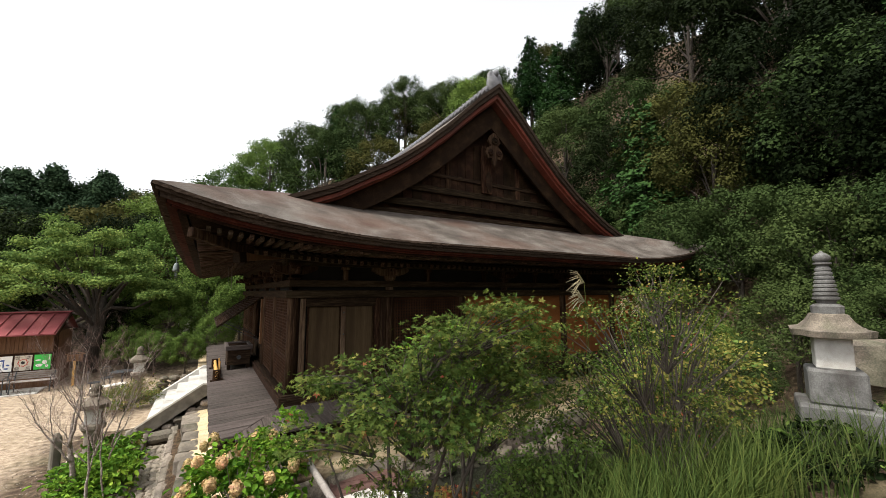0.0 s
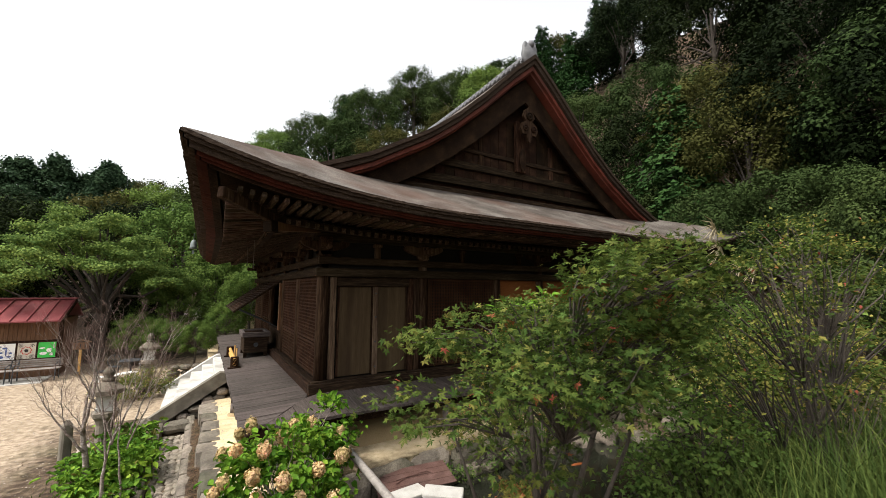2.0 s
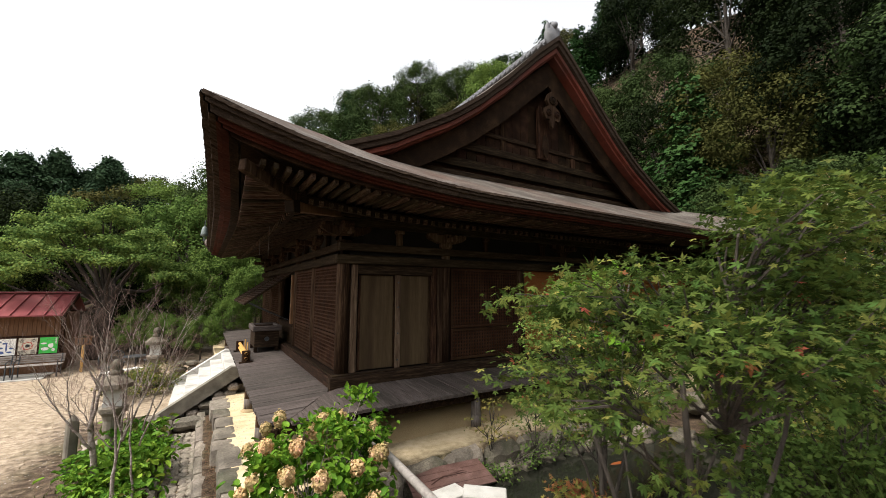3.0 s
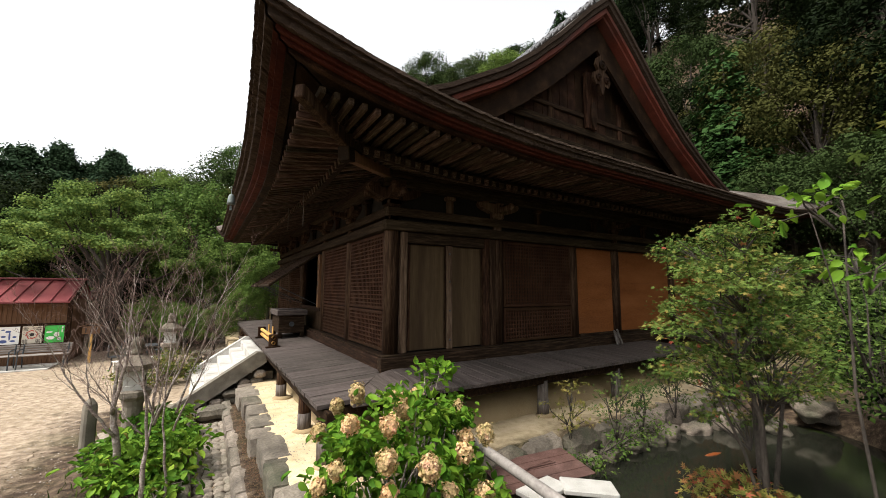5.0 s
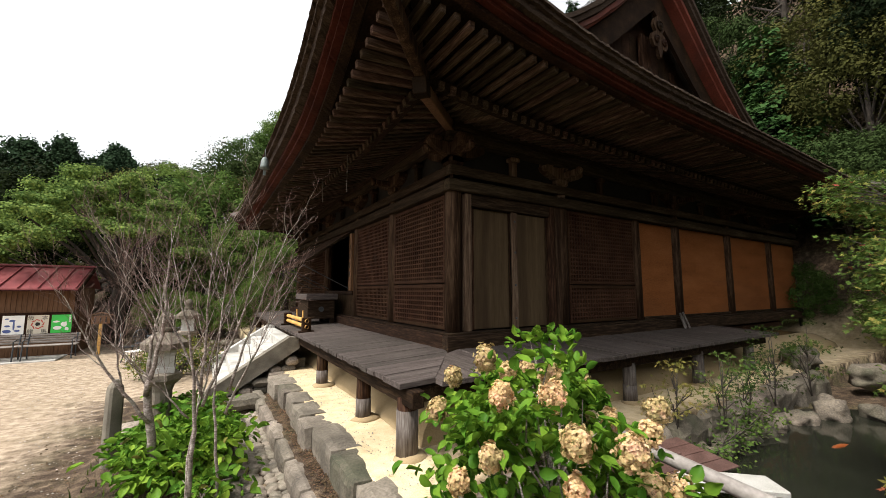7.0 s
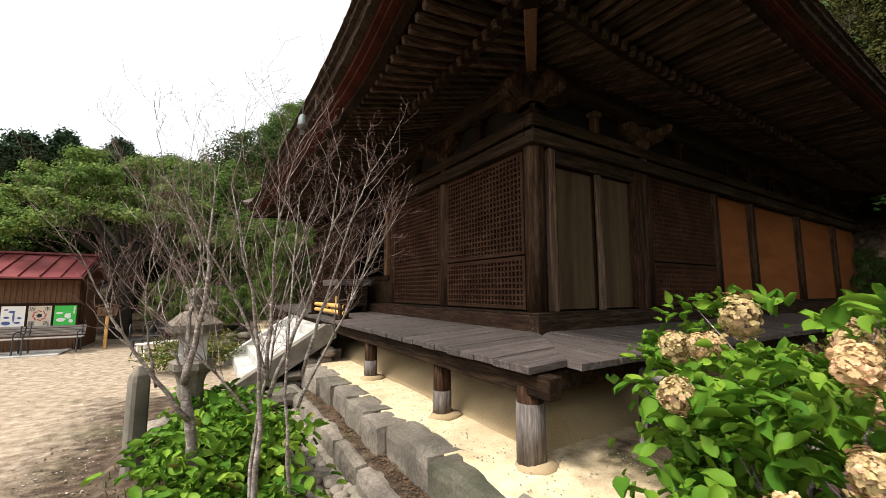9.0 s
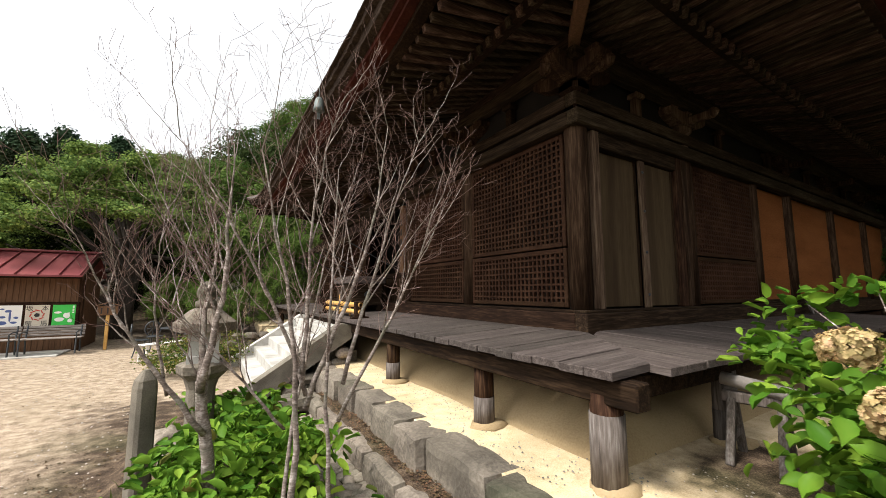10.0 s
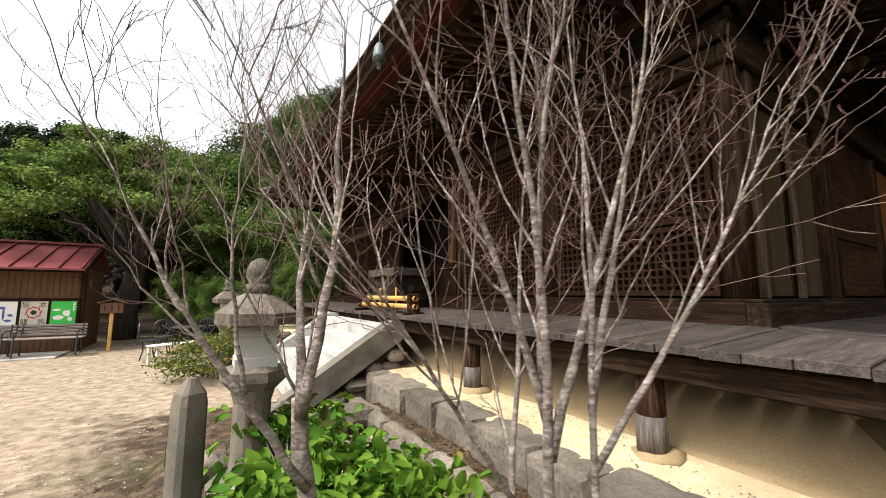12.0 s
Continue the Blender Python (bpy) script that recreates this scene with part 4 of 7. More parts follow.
# lattice shutters
def lattice(axis_, a0, a1, z0, z1, name="lattice_panel"):
    """A square-meshed lattice between a0 and a1 along its wall."""
    n = max(4, round((a1 - a0) / 0.078))
    rows = max(4, round((z1 - z0) / 0.078))
    sh, fr = Shape(), Shape()

    def bar(p, q, r, s, d0, d1, dst, c):
        if axis_ == "x":
            dst.box((p, Y0 + d0, r), (q, Y0 + d1, s), c)
        else:
            dst.box((X0 + d0, p, r), (X0 + d1, q, s), c)
    for i in range(1, n):
        p = a0 + (a1 - a0) * i / n
        bar(p - 0.014, p + 0.014, z0, z1, 0.050, 0.084, sh, 0.003)
    for i in range(1, rows):
        z = z0 + (z1 - z0) * i / rows
        bar(a0, a1, z - 0.014, z + 0.014, 0.053, 0.087, sh, 0.003)
    ob = hpart(name, sh, "lattice_wood", "dark square-mesh lattice shutter")
    for p, q, r, s in ((a0 - 0.03, a0 + 0.025, z0 - 0.03, z1 + 0.03), (a1 - 0.025, a1 + 0.03, z0 - 0.03, z1 + 0.03), (a0 + 0.026, a1 - 0.026, z0 - 0.03, z0 + 0.03), (a0 + 0.026, a1 - 0.026, z1 - 0.03, z1 + 0.03)):
        fr = Shape()
        bar(p, q, r, s, 0.045, 0.12, fr, 0.006)
        hpart("lattice_frame", fr, "lattice_wood", parent=ob)


MID = 2.22
for a, b in ((PY[0] + 0.16, PY[1] - 0.16), (PY[1] + 0.16, PY[2] - 0.10), (PY[3] + 0.16, PY[4] - 0.16), (PY[4] + 0.16, PY[5] - 0.16)):
    lattice("y", a, b, SILL + 0.05, MID - 0.04)
    lattice("y", a, b, MID + 0.04, HEAD - 0.05)
lattice("x", PX[1] + 0.16, PX[2] - 0.16, SILL + 0.05, MID - 0.04)
lattice("x", PX[1] + 0.16, PX[2] - 0.16, MID + 0.04, HEAD - 0.05)

# sliding doors in the first bay of the gable side
J0, J1 = PX[0] + 0.13, PX[1] - 0.13
for a, b in ((J0 + 0.005, J0 + 0.13), (J1 - 0.30, J1 - 0.17)):
    hpart("door_jamb", Shape().box((a, Y0 - 0.01, SILL), (b, Y0 + 0.14, HEAD - 0.02), 0.01), "pale_jamb" if a < 2.2 else "wood_up")
hpart("door_jamb", Shape().box((J1 - 0.15, Y0 - 0.02, SILL), (J1 - 0.02, Y0 + 0.12, HEAD - 0.02), 0.01), "pillar_wood")
hpart("door_lintel", Shape().box((J0 + 0.135, Y0 - 0.005, 3.44), (J1 - 0.17, Y0 + 0.13, HEAD - 0.02), 0.01), "wood_x")
for i, (a, b, d) in enumerate(((2.10, 2.92, 0.085), (2.98, 3.77, 0.055))):
    dr = hpart("sliding_door", Shape().box((a, Y0 + d, SILL + 0.02), (b, Y0 + d + 0.03, 3.43), 0.005), "door_wood", "plain pale board sliding door")
    for p, q in ((a, a + 0.05), (b - 0.05, b)):
        hpart("door_stile", Shape().box((p, Y0 + d - 0.012, SILL + 0.02), (q, Y0 + d - 0.001, 3.43), 0.003), "wood_up", parent=dr)
stile = hpart("door_stile", Shape().box((2.905, Y0 + 0.01, SILL), (3.03, Y0 + 0.052, 3.44), 0.008), "pale_jamb", "studded middle stile")
for z in (1.65, 2.2, 2.75, 3.28):
    hpart("stud", Shape().lathe([(0.022, 0), (0.018, 0.012), (0.006, 0.018)], 8), "iron", parent=stile).matrix_local = Matrix.Translation((2.967, Y0 + 0.012, z)) @ Matrix.Rotation(math.pi / 2, 4, "X")
# red ochre board walls of the further bays
for a, b in ((PX[2] + 0.15, PX[3] - 0.15), (PX[3] + 0.15, PX[4] - 0.15), (PX[4] + 0.15, PX[5] - 0.15), (PX[5] + 0.15, PX[5] + 2.2)):
    n = 5
    for i in range(n):
        z0, z1 = SILL + 0.02 + i * (HEAD - SILL - 0.04) / n, SILL + 0.0185 + (i + 1) * (HEAD - SILL - 0.04) / n
        hpart("wall_board", Shape().box((a, Y0 + 0.10, z0), (b, Y0 + 0.135, z1), 0.0012), "orange_wall", "red-ochre horizontal wall board")
    hpart("wall_rail", Shape().box((a, Y0 + 0.04, SILL), (b, Y0 + 0.098, SILL + 0.06), 0.006), "wood_x")

# bracket sets and struts between head beam and purlin


def bracket(x, y, turn):
    """A capital block carrying a boat-shaped arm along the wall, with small bearing blocks on it."""
    sh = Shape()
    m = Matrix.Translation((x, y, 0)) @ Matrix.Rotation(turn, 4, "Z")
    sh.lathe([(0.10, 3.84), (0.10, 4.06), (0.11, 4.08), (0.15, 4.13), (0.15, 4.20)], 16, tuple(m.translation), 1.0, turn)
    prof = [(-0.52, 4.40), (-0.50, 4.33), (-0.40, 4.27), (-0.20, 4.205), (0.20, 4.205), (0.40, 4.27), (0.50, 4.33), (0.52, 4.40)]
    k = len(prof)
    sh.add([m @ Vector((a, -0.17, z)) for a, z in prof] + [m @ Vector((a, 0.04, z)) for a, z in prof], [list(range(k)), list(range(k, 2 * k))[::-1]] + [[i, i + k, (i + 1) % k + k, (i + 1) % k] for i in range(k)])
    for dx in (-0.40, 0, 0.40):
        sh.box((dx - 0.09, -0.19, 4.40), (dx + 0.09, 0.05, 4.47), 0.025, m)
    sh.box((-0.055, -0.48, 4.22), (0.055, -0.16, 4.34), 0.04, m)
    sh.rock((m @ Vector((0, -0.50, 4.29)))[:], (0.06, 0.08, 0.08), 4, 8, 0.3)
    return sh


def strut(x, y, turn):
    m = Matrix.Translation((x, y, 0)) @ Matrix.Rotation(turn, 4, "Z")
    sh = Shape().box((-0.06, -0.06, 4.08), (0.06, 0.04, 4.34), 0.01, m)
    sh.box((-0.10, -0.10, 4.34), (0.10, 0.06, 4.42), 0.025, m)
    return sh


for x in (PX[1], PX[3], PX[4], PX[5]):
    hpart("bracket", bracket(x, Y0 + 0.13, 0), "pale_jamb" if x < 5 else "pillar_wood", "carved bracket arms over a pillar")
for y in PY[1:]:
    hpart("bracket", bracket(X0 + 0.13, y, -math.pi / 2), "pillar_wood", "carved bracket arms over a pillar")
hpart("bracket", bracket(PX[0], Y0 + 0.13, 0), "pillar_wood", "corner bracket arms")
hpart("bracket", bracket(PX[0], Y0 + 0.13, -math.pi / 2), "pillar_wood", "corner bracket arms")
for a, b in zip(PX, PX[1:]):
    hpart("strut", strut((a + b) / 2, Y0 + 0.08, 0), "pale_jamb" if a < 3 else "pillar_wood")
for a, b in zip(PY, PY[1:]):
    hpart("strut", strut(X0 + 0.08, (a + b) / 2, -math.pi / 2), "wood_dark")
hpart("head_frieze", Shape().box((X0 + 0.02, Y0 + 0.06, 4.58), (PX[-1] + 2.2, Y0 + 0.12, 4.82), 0.01), "beam_x")
hpart("head_frieze", Shape().box((X0 + 0.06, Y0 + 0.13, 4.58), (X0 + 0.12, Y1, 4.82), 0.01), "beam_y")

# raised shutter of the middle front bay, held by hooks, and the fresh timber batten
for y0, y1 in ((PY[2] + 0.30, PY[3] - 0.15), (PY[3] + 0.2, PY[4] - 0.2)):
    sh = Shape()
    hinge, tip = Vector((X0 - 0.02, 0, HEAD - 0.06)), Vector((X0 - 1.26, 0, HEAD - 0.96))
    n = 30
    for i in range(n + 1):
        y = y0 + (y1 - y0) * i / n
        sh.beam((hinge.x, y, hinge.z), (tip.x, y, tip.z), 0.026, 0.03, 0.003)
    for i in range(16):
        p = hinge.lerp(tip, i / 15)
        sh.beam((p.x, y0, p.z + 0.025), (p.x, y1, p.z + 0.025), 0.026, 0.026, 0.003)
    shut = hpart("raised_shutter", sh, "wood_dark", "lattice shutter swung up and out")
    fr = Shape()
    for y in (y0 - 0.03, y1 + 0.03):
        fr.beam((hinge.x, y, hinge.z), (tip.x - 0.03, y, tip.z - 0.01), 0.05, 0.06)
    fr.beam((tip.x, y0, tip.z), (tip.x, y1, tip.z), 0.05, 0.06)
    hpart("shutter_frame", fr, "wood_x", parent=shut)
    for y in (y0 + 0.2, y1 - 0.2):
        hpart("shutter_stay", Shape().tube([(tip.x + 0.1, y, tip.z + 0.05), (X0 + 0.05, y, 2.15)], 0.012, 6), "iron", parent=shut)
batten = hpart("batten", Shape().box((X0 - 0.06, PY[2] + 0.10, 2.10), (X0 + 0.03, PY[2] + 0.26, 3.56), 0.012), "new_wood", "fresh orange timber batten beside the opening")
for z in (2.45, 2.68, 2.90, 3.12):
    hpart("text_bar", Shape().box((X0 - 0.063, PY[2] + 0.145, z), (X0 - 0.0602, PY[2] + 0.215, z + 0.14), 0.0005), "ink", parent=batten)
hpart("opening_rail", Shape().box((X0 + 0.0, PY[2] + 0.14, 2.0), (X0 + 0.12, PY[3] - 0.14, 2.1), 0.01), "wood_y")
hpart("opening_wall", Shape().box((X0 + 0.04, PY[2] + 0.14, SILL), (X0 + 0.09, PY[3] - 0.14, 2.0), 0.006), "wood_up")
# added black sheet that paints the unlit depth behind the opening
hpart("dark_curtain", Shape().box((X0 + 0.9, PY[2] - 0.6, FLOOR), (X0 + 0.93, PY[3] + 0.6, 4.6), 0.005), "black", "black sheet added for the shade inside the hall")

# ---- veranda ----
VX, VY, VC, VT = 0.20, 8.03, 8.15, 1.20  # VC: where the front boards end at the corner
VM = 0.60  # where the side boards begin
ver = hpart("veranda", Shape().box((VX + 0.08, VY + 0.02, 0.96), (VX + 0.22, Y1 + 0.6, 1.13), 0.012).box((VX + 0.23, VY + 0.17, 0.97), (9.0, VY + 0.31, 1.13), 0.012), "wood_y", "raised timber veranda round the hall")


def plank(a, b, along_x, z_in, z_out):
    """A veranda board between a and b across, from wall to edge, sloping outward."""
    th = 0.055
    sh = Shape()
    j = random.uniform(-0.012, 0.012)
    if along_x:
        x_in0 = X0 - 0.14 if a >= Y0 - 0.16 else VM + (a - VC) * (X0 - 0.14 - VM) / (Y0 - 0.14 - VC)
        x_in1 = X0 - 0.14 if b >= Y0 - 0.16 else VM + (b - VC) * (X0 - 0.14 - VM) / (Y0 - 0.14 - VC)
        base = [(VX + j, a), (VX + j, b), (x_in1, b), (x_in0, a)]
        f = lambda x, y: z_out + (z_in - z_out) * (x - VX) / (X0 - VX)
    else:
        y_in0 = Y0 - 0.14 if a >= X0 - 0.16 else VC + (a - VM) * (Y0 - 0.14 - VC) / (X0 - 0.14 - VM)
        y_in1 = Y0 - 0.14 if b >= X0 - 0.16 else VC + (b - VM) * (Y0 - 0.14 - VC) / (X0 - 0.14 - VM)
        base = [(a, VY + j), (a, y_in0), (b, y_in1), (b, VY + j)]
        f = lambda x, y: z_out + (z_in - z_out) * (y - VY) / (Y0 - VY)
    top = [(x, y, f(x, y)) for x, y in base]
    bot = [(x, y, f(x, y) - th) for x, y in base]
    cx_, cy_ = sum(p[0] for p in base) / 4, sum(p[1] for p in base) / 4
    ins = [(x + (cx_ - x) * 0.0 + math.copysign(0.005, cx_ - x), y + math.copysign(0.005, cy_ - y), f(x, y)) for x, y in base]
    mid = [(x, y, f(x, y) - 0.005) for x, y in base]
    fs = [[0, 1, 2, 3][::-1] if along_x else [0, 1, 2, 3][::-1]]
    vs = ins + mid + bot
    for k_ in (0, 4):
        for i in range(4):
            i2 = (i + 1) % 4
            fs.append([k_ + i, k_ + i2, k_ + 4 + i2, k_ + 4 + i])
    fs.append([8, 9, 10, 11])
    return sh.add(vs, fs)


y = VC
random.seed(4)
while y < Y1 + 0.8:
    w = random.uniform(0.20, 0.27)
    dz = random.uniform(-0.004, 0.004)
    hpart("plank", plank(y + 0.004, y + w - 0.004, True, FLOOR + dz, VT + dz), "plank_x", parent=ver)
    y += w
x = VM
while x < 9.2:
    w = random.uniform(0.22, 0.30)
    dz = random.uniform(-0.004, 0.004)
    hpart("plank", plank(x + 0.004, x + w - 0.004, False, FLOOR + dz, VT + dz), "plank_y", parent=ver)
    x += w
rng = np.random.default_rng(5)
for (px, py) in [(0.37, 8.33), (0.40, 9.70), (0.39, 11.80), (0.36, 14.3), (0.36, 16.8), (0.36, 19.0), (0.36, 21.3), (1.9, 8.28), (4.12, 8.28), (6.2, 8.28), (8.3, 8.28)]:
    zg = 0.42
    corner = px < 0.5 and py < 8.5
    r0 = 0.112 if corner else 0.098
    pst = hpart("veranda_post", Shape().lathe([(r0, 0), (r0 * 0.97, 0.35), (r0 * 0.93, 0.58)], 16, (px, py, zg + 0.02)), "wood_up" if px < 1 else "post_grey", "round dark veranda post, bleached near its foot", True)
    hpart("bleached_foot", Shape().lathe([(r0 + 0.004, 0), (r0 + 0.002, (0.42 if corner else 0.22) + 0.05 * (py % 0.7))], 16, (px, py, zg + 0.021)), "post_grey", "grey bleached foot of the post", True, pst)
    hpart("foot_stone", Shape().rock((px + 0.03, py - 0.02, zg - 0.005), (0.21, 0.17, 0.06), int(px * 10 + py), 10, 0.25), "clay", parent=pst, smooth=True)

# ---- stonework ----


def thing_mesh(name, shape, material, label, category, group="", smooth=False, kind=""):
    return tagged(new(name, shape.mesh(name, material, smooth)), label, category, group, kind)


def stairs():
    """Pale granite steps up to the veranda, between sloping cheek stones on rubble."""
    t = empty("stone_stairs", (-0.5, 15.2, 0), "sunlit pale granite steps between sloping cheek stones", "stairs")
    inv = Matrix.Translation((0.5, -15.2, 0))
    n = 5
    for i in range(n):
        z1 = 0.02 + (i + 1) * 1.02 / n
        x0 = -1.22 + i * 0.30
        sh = Shape()
        for a, b in ((13.62, 15.1), (15.11, 16.72)):
            sh = Shape().box((x0, a, max(0, z1 - 0.22)), (x0 + 0.36, b, z1), 0.02)
            part("step", sh, "granite_pale", t).matrix_local = inv
    for y0, y1 in ((13.36, 13.62), (16.72, 16.98)):
        vs = [(-1.36, -0.02), (-1.14, -0.02), (0.30, 0.88), (0.30, 1.10), (0.10, 1.13), (-1.42, 0.16)]
        k = len(vs)
        sh = Shape().add([(x, y0, z) for x, z in vs] + [(x, y1, z) for x, z in vs], [list(range(k)), list(range(k, 2 * k))[::-1]] + [[i, i + k, (i + 1) % k + k, (i + 1) % k] for i in range(k)])
        part("cheek_stone", sh, "granite" if y0 < 14 else "granite_pale", t, "sloping granite cheek stone").matrix_local = inv
    rnd = random.Random(3)
    z = 0.0
    while z < 0.80:
        h = rnd.uniform(0.15, 0.21)
        x = -1.14 + (z + h + 0.03) * 1.6
        while x < 0.30:
            ln = min(rnd.uniform(0.2, 0.36), 0.33 - x)
            if ln > 0.07:
                part("rubble_stone", Shape().block((x + 0.006, 13.385 + rnd.uniform(-0.02, 0.02), z + 0.005), (x + ln - 0.006, 13.60, z + h - 0.005), rnd.random() * 20, 0.028, 0.06, 0.025), rnd.choice(("stone", "stone_dark", "granite", "stone")), t).matrix_local = inv
            x += ln
        z += h
    part("core", Shape().box((-0.9, 13.66, 0), (0.5, 16.70, 0.24), 0.01).box((-0.3, 13.66, 0.24), (0.5, 16.70, 0.62), 0.01), "stone_dark", t).matrix_local = inv


stairs()
slab = Shape().block((-1.05, 12.5, -0.05), (-0.48, 12.92, 0.2), 2, 0.035, 0.1, 0.03)
thing_mesh("step_stone", slab, "stone", "flat grey block of stone at the end of the gutter", "stone")

rnd = random.Random(11)
edge_t = empty("terrace_edge", (-0.3, 10, 0), "row of rough grey edge stones holding the sandy terrace", "stone edging", kind="structure")
y = 7.35
while y < 13.3:
    ln = rnd.uniform(0.5, 1.0)
    w = rnd.uniform(0.13, 0.19)
    xo = rnd.uniform(-0.05, 0.04)
    part("edge_stone", Shape().block((-0.31 + xo, y + 0.008, -0.02), (0.04 + rnd.uniform(-0.03, 0.04), y + ln - 0.004, 0.435 + rnd.uniform(-0.008, 0.012)), rnd.random() * 30, 0.022, 0.08, 0.014), "stone" if rnd.random() < 0.55 else "stone_dark", edge_t).matrix_local = Matrix.Translation((0.3, -10, 0))
    y += ln
kerb = empty("gutter_kerb", (-0.55, 10, 0), "low worn granite kerb along the cobbled gutter", "kerb", kind="structure")
y = 7.6
while y < 12.5:
    ln = rnd.uniform(0.7, 1.3)
    part("kerb_stone", Shape().block((-0.60, y + 0.004, -0.12), (-0.40, y + ln - 0.004, 0.165), rnd.random() * 30, 0.02, 0.10, 0.02), "stone", kerb).matrix_local = Matrix.Translation((0.55, -10, 0))
    y += ln
kerb2 = empty("gutter_kerb", (-1.12, 10, 0), "low dark granite kerb beside the planting bed", "kerb", kind="structure")
y = 7.8
while y < 12.6:
    ln = rnd.uniform(0.7, 1.3)
    part("kerb_stone", Shape().block((-1.20, y + 0.006, -0.12), (-1.04, y + ln - 0.006, 0.13), rnd.random() * 30, 0.02, 0.10, 0.02), "stone_dark", kerb2).matrix_local = Matrix.Translation((1.12, -10, 0))
    y += ln
gut = empty("cobbled_gutter", (-0.83, 10, 0), "dry gutter paved with smooth pale cobbles", "gutter", kind="structure")
cobs = [Shape().rock((0, 0, 0), (0.092, 0.070, 0.036), s, 10, 0.3).mesh("cobble", "cobble", True) for s in range(6)]
y, n_c = 8.0, 0
while y < 12.45 and n_c < 296:
    for i in range(4):
        ob = link("cobble", cobs[rnd.randrange(6)], gut, at=Matrix.Translation((-0.985 + 0.83 + 0.128 * i + rnd.uniform(-0.025, 0.025) + 0.0, y - 10 + rnd.uniform(-0.03, 0.03), -0.062 + rnd.uniform(-0.008, 0.01))) @ Matrix.Rotation(rnd.uniform(0, 6.3), 4, "Z") @ Matrix.Diagonal((rnd.uniform(0.8, 1.15), rnd.uniform(0.8, 1.2), 1, 1)))
        n_c += 1
    y += 0.115

# rocks along the pond
for i, (x, y, z, sx, sy, sz, m) in enumerate([
    (0.2, 7.42, 0.2, 0.42, 0.3, 0.24, "stone_dark"), (0.95, 7.40, 0.2, 0.38, 0.28, 0.24, "stone"), (1.7, 7.45, 0.16, 0.42, 0.26, 0.27, "stone"), (2.5, 7.5, 0.16, 0.44, 0.26, 0.27, "stone_dark"), (3.3, 7.55, 0.16, 0.42, 0.26, 0.27, "stone"), (4.1, 7.55, 0.14, 0.42, 0.26, 0.28, "stone_dark"), (4.9, 7.55, 0.14, 0.44, 0.26, 0.28, "stone"), (5.7, 7.55, 0.14, 0.42, 0.26, 0.3, "stone"), (6.5, 7.55, 0.14, 0.42, 0.28, 0.3, "stone_dark"), (7.3, 7.55, 0.14, 0.42, 0.26, 0.34, "stone"), (8.1, 7.5, 0.16, 0.42, 0.3, 0.32, "stone"), (8.9, 7.5, 0.2, 0.45, 0.3, 0.3, "stone_dark"),
    (3.5, 7.2, 0.05, 0.22, 0.16, 0.12, "stone_dark"), (4.0, 7.25, 0.05, 0.2, 0.16, 0.12, "stone_dark"), (4.5, 7.2, 0.04, 0.25, 0.15, 0.16, "stone_dark"), (5.1, 7.22, 0.04, 0.24, 0.17, 0.13, "stone_dark"), (5.6, 7.2, 0.04, 0.22, 0.16, 0.13, "stone_dark"), (6.1, 7.2, 0.05, 0.26, 0.16, 0.15, "stone_dark"), (6.8, 7.1, 0.02, 0.3, 0.2, 0.14, "stone_dark"), (7.5, 6.9, 0.1, 0.3, 0.22, 0.22, "stone_dark"), (8.1, 6.4, 0.08, 0.3, 0.26, 0.16, "stone_dark"), (8.9, 6.0, 0.35, 0.4, 0.3, 0.2, "stone_dark"), (9.6, 6.8, 0.45, 0.4, 0.3, 0.22, "stone_dark"), (10.2, 8.0, 0.55, 0.7, 0.3, 0.25, "stone_dark"),
    (2.0, 5.0, 0.42, 0.20, 0.16, 0.14, "granite"), (2.35, 4.75, 0.46, 0.16, 0.14, 0.12, "granite"), (1.75, 5.35, 0.4, 0.2, 0.16, 0.12, "stone_dark"), (2.6, 4.3, 0.62, 0.2, 0.18, 0.14, "granite"), (-2.05, 10.9, 0.13, 0.16, 0.14, 0.16, "stone"), (-2.2, 11.9, 0.08, 0.2, 0.16, 0.13, "stone"), (-2.6, 9.6, 0.02, 0.15, 0.11, 0.05, "stone_dark"), (-2.9, 9.9, 0.01, 0.12, 0.1, 0.04, "stone_dark"), (-1.42, 13.2, 0.1, 0.14, 0.12, 0.12, "granite"), (-1.5, 17.4, 0.1, 0.16, 0.12, 0.13, "granite")]):
    shp = Shape().block((x - sx * 0.98, y - sy * 0.7, z - sz), (x + sx * 0.98, y + sy * 0.7, z + sz * 0.92), i * 1.7, 0.06, 0.13, 0.05) if i < 12 else Shape().rock((x, y, z), (sx, sy, sz), i * 1.7, 26, 0.5, 0.2 * (i % 3), 0.35)
    thing_mesh("rock", shp, m, "rough weathered stone set beside the pond" if i < 28 else "small weathered stone on the soil", "rock", "garden rocks", i >= 12)

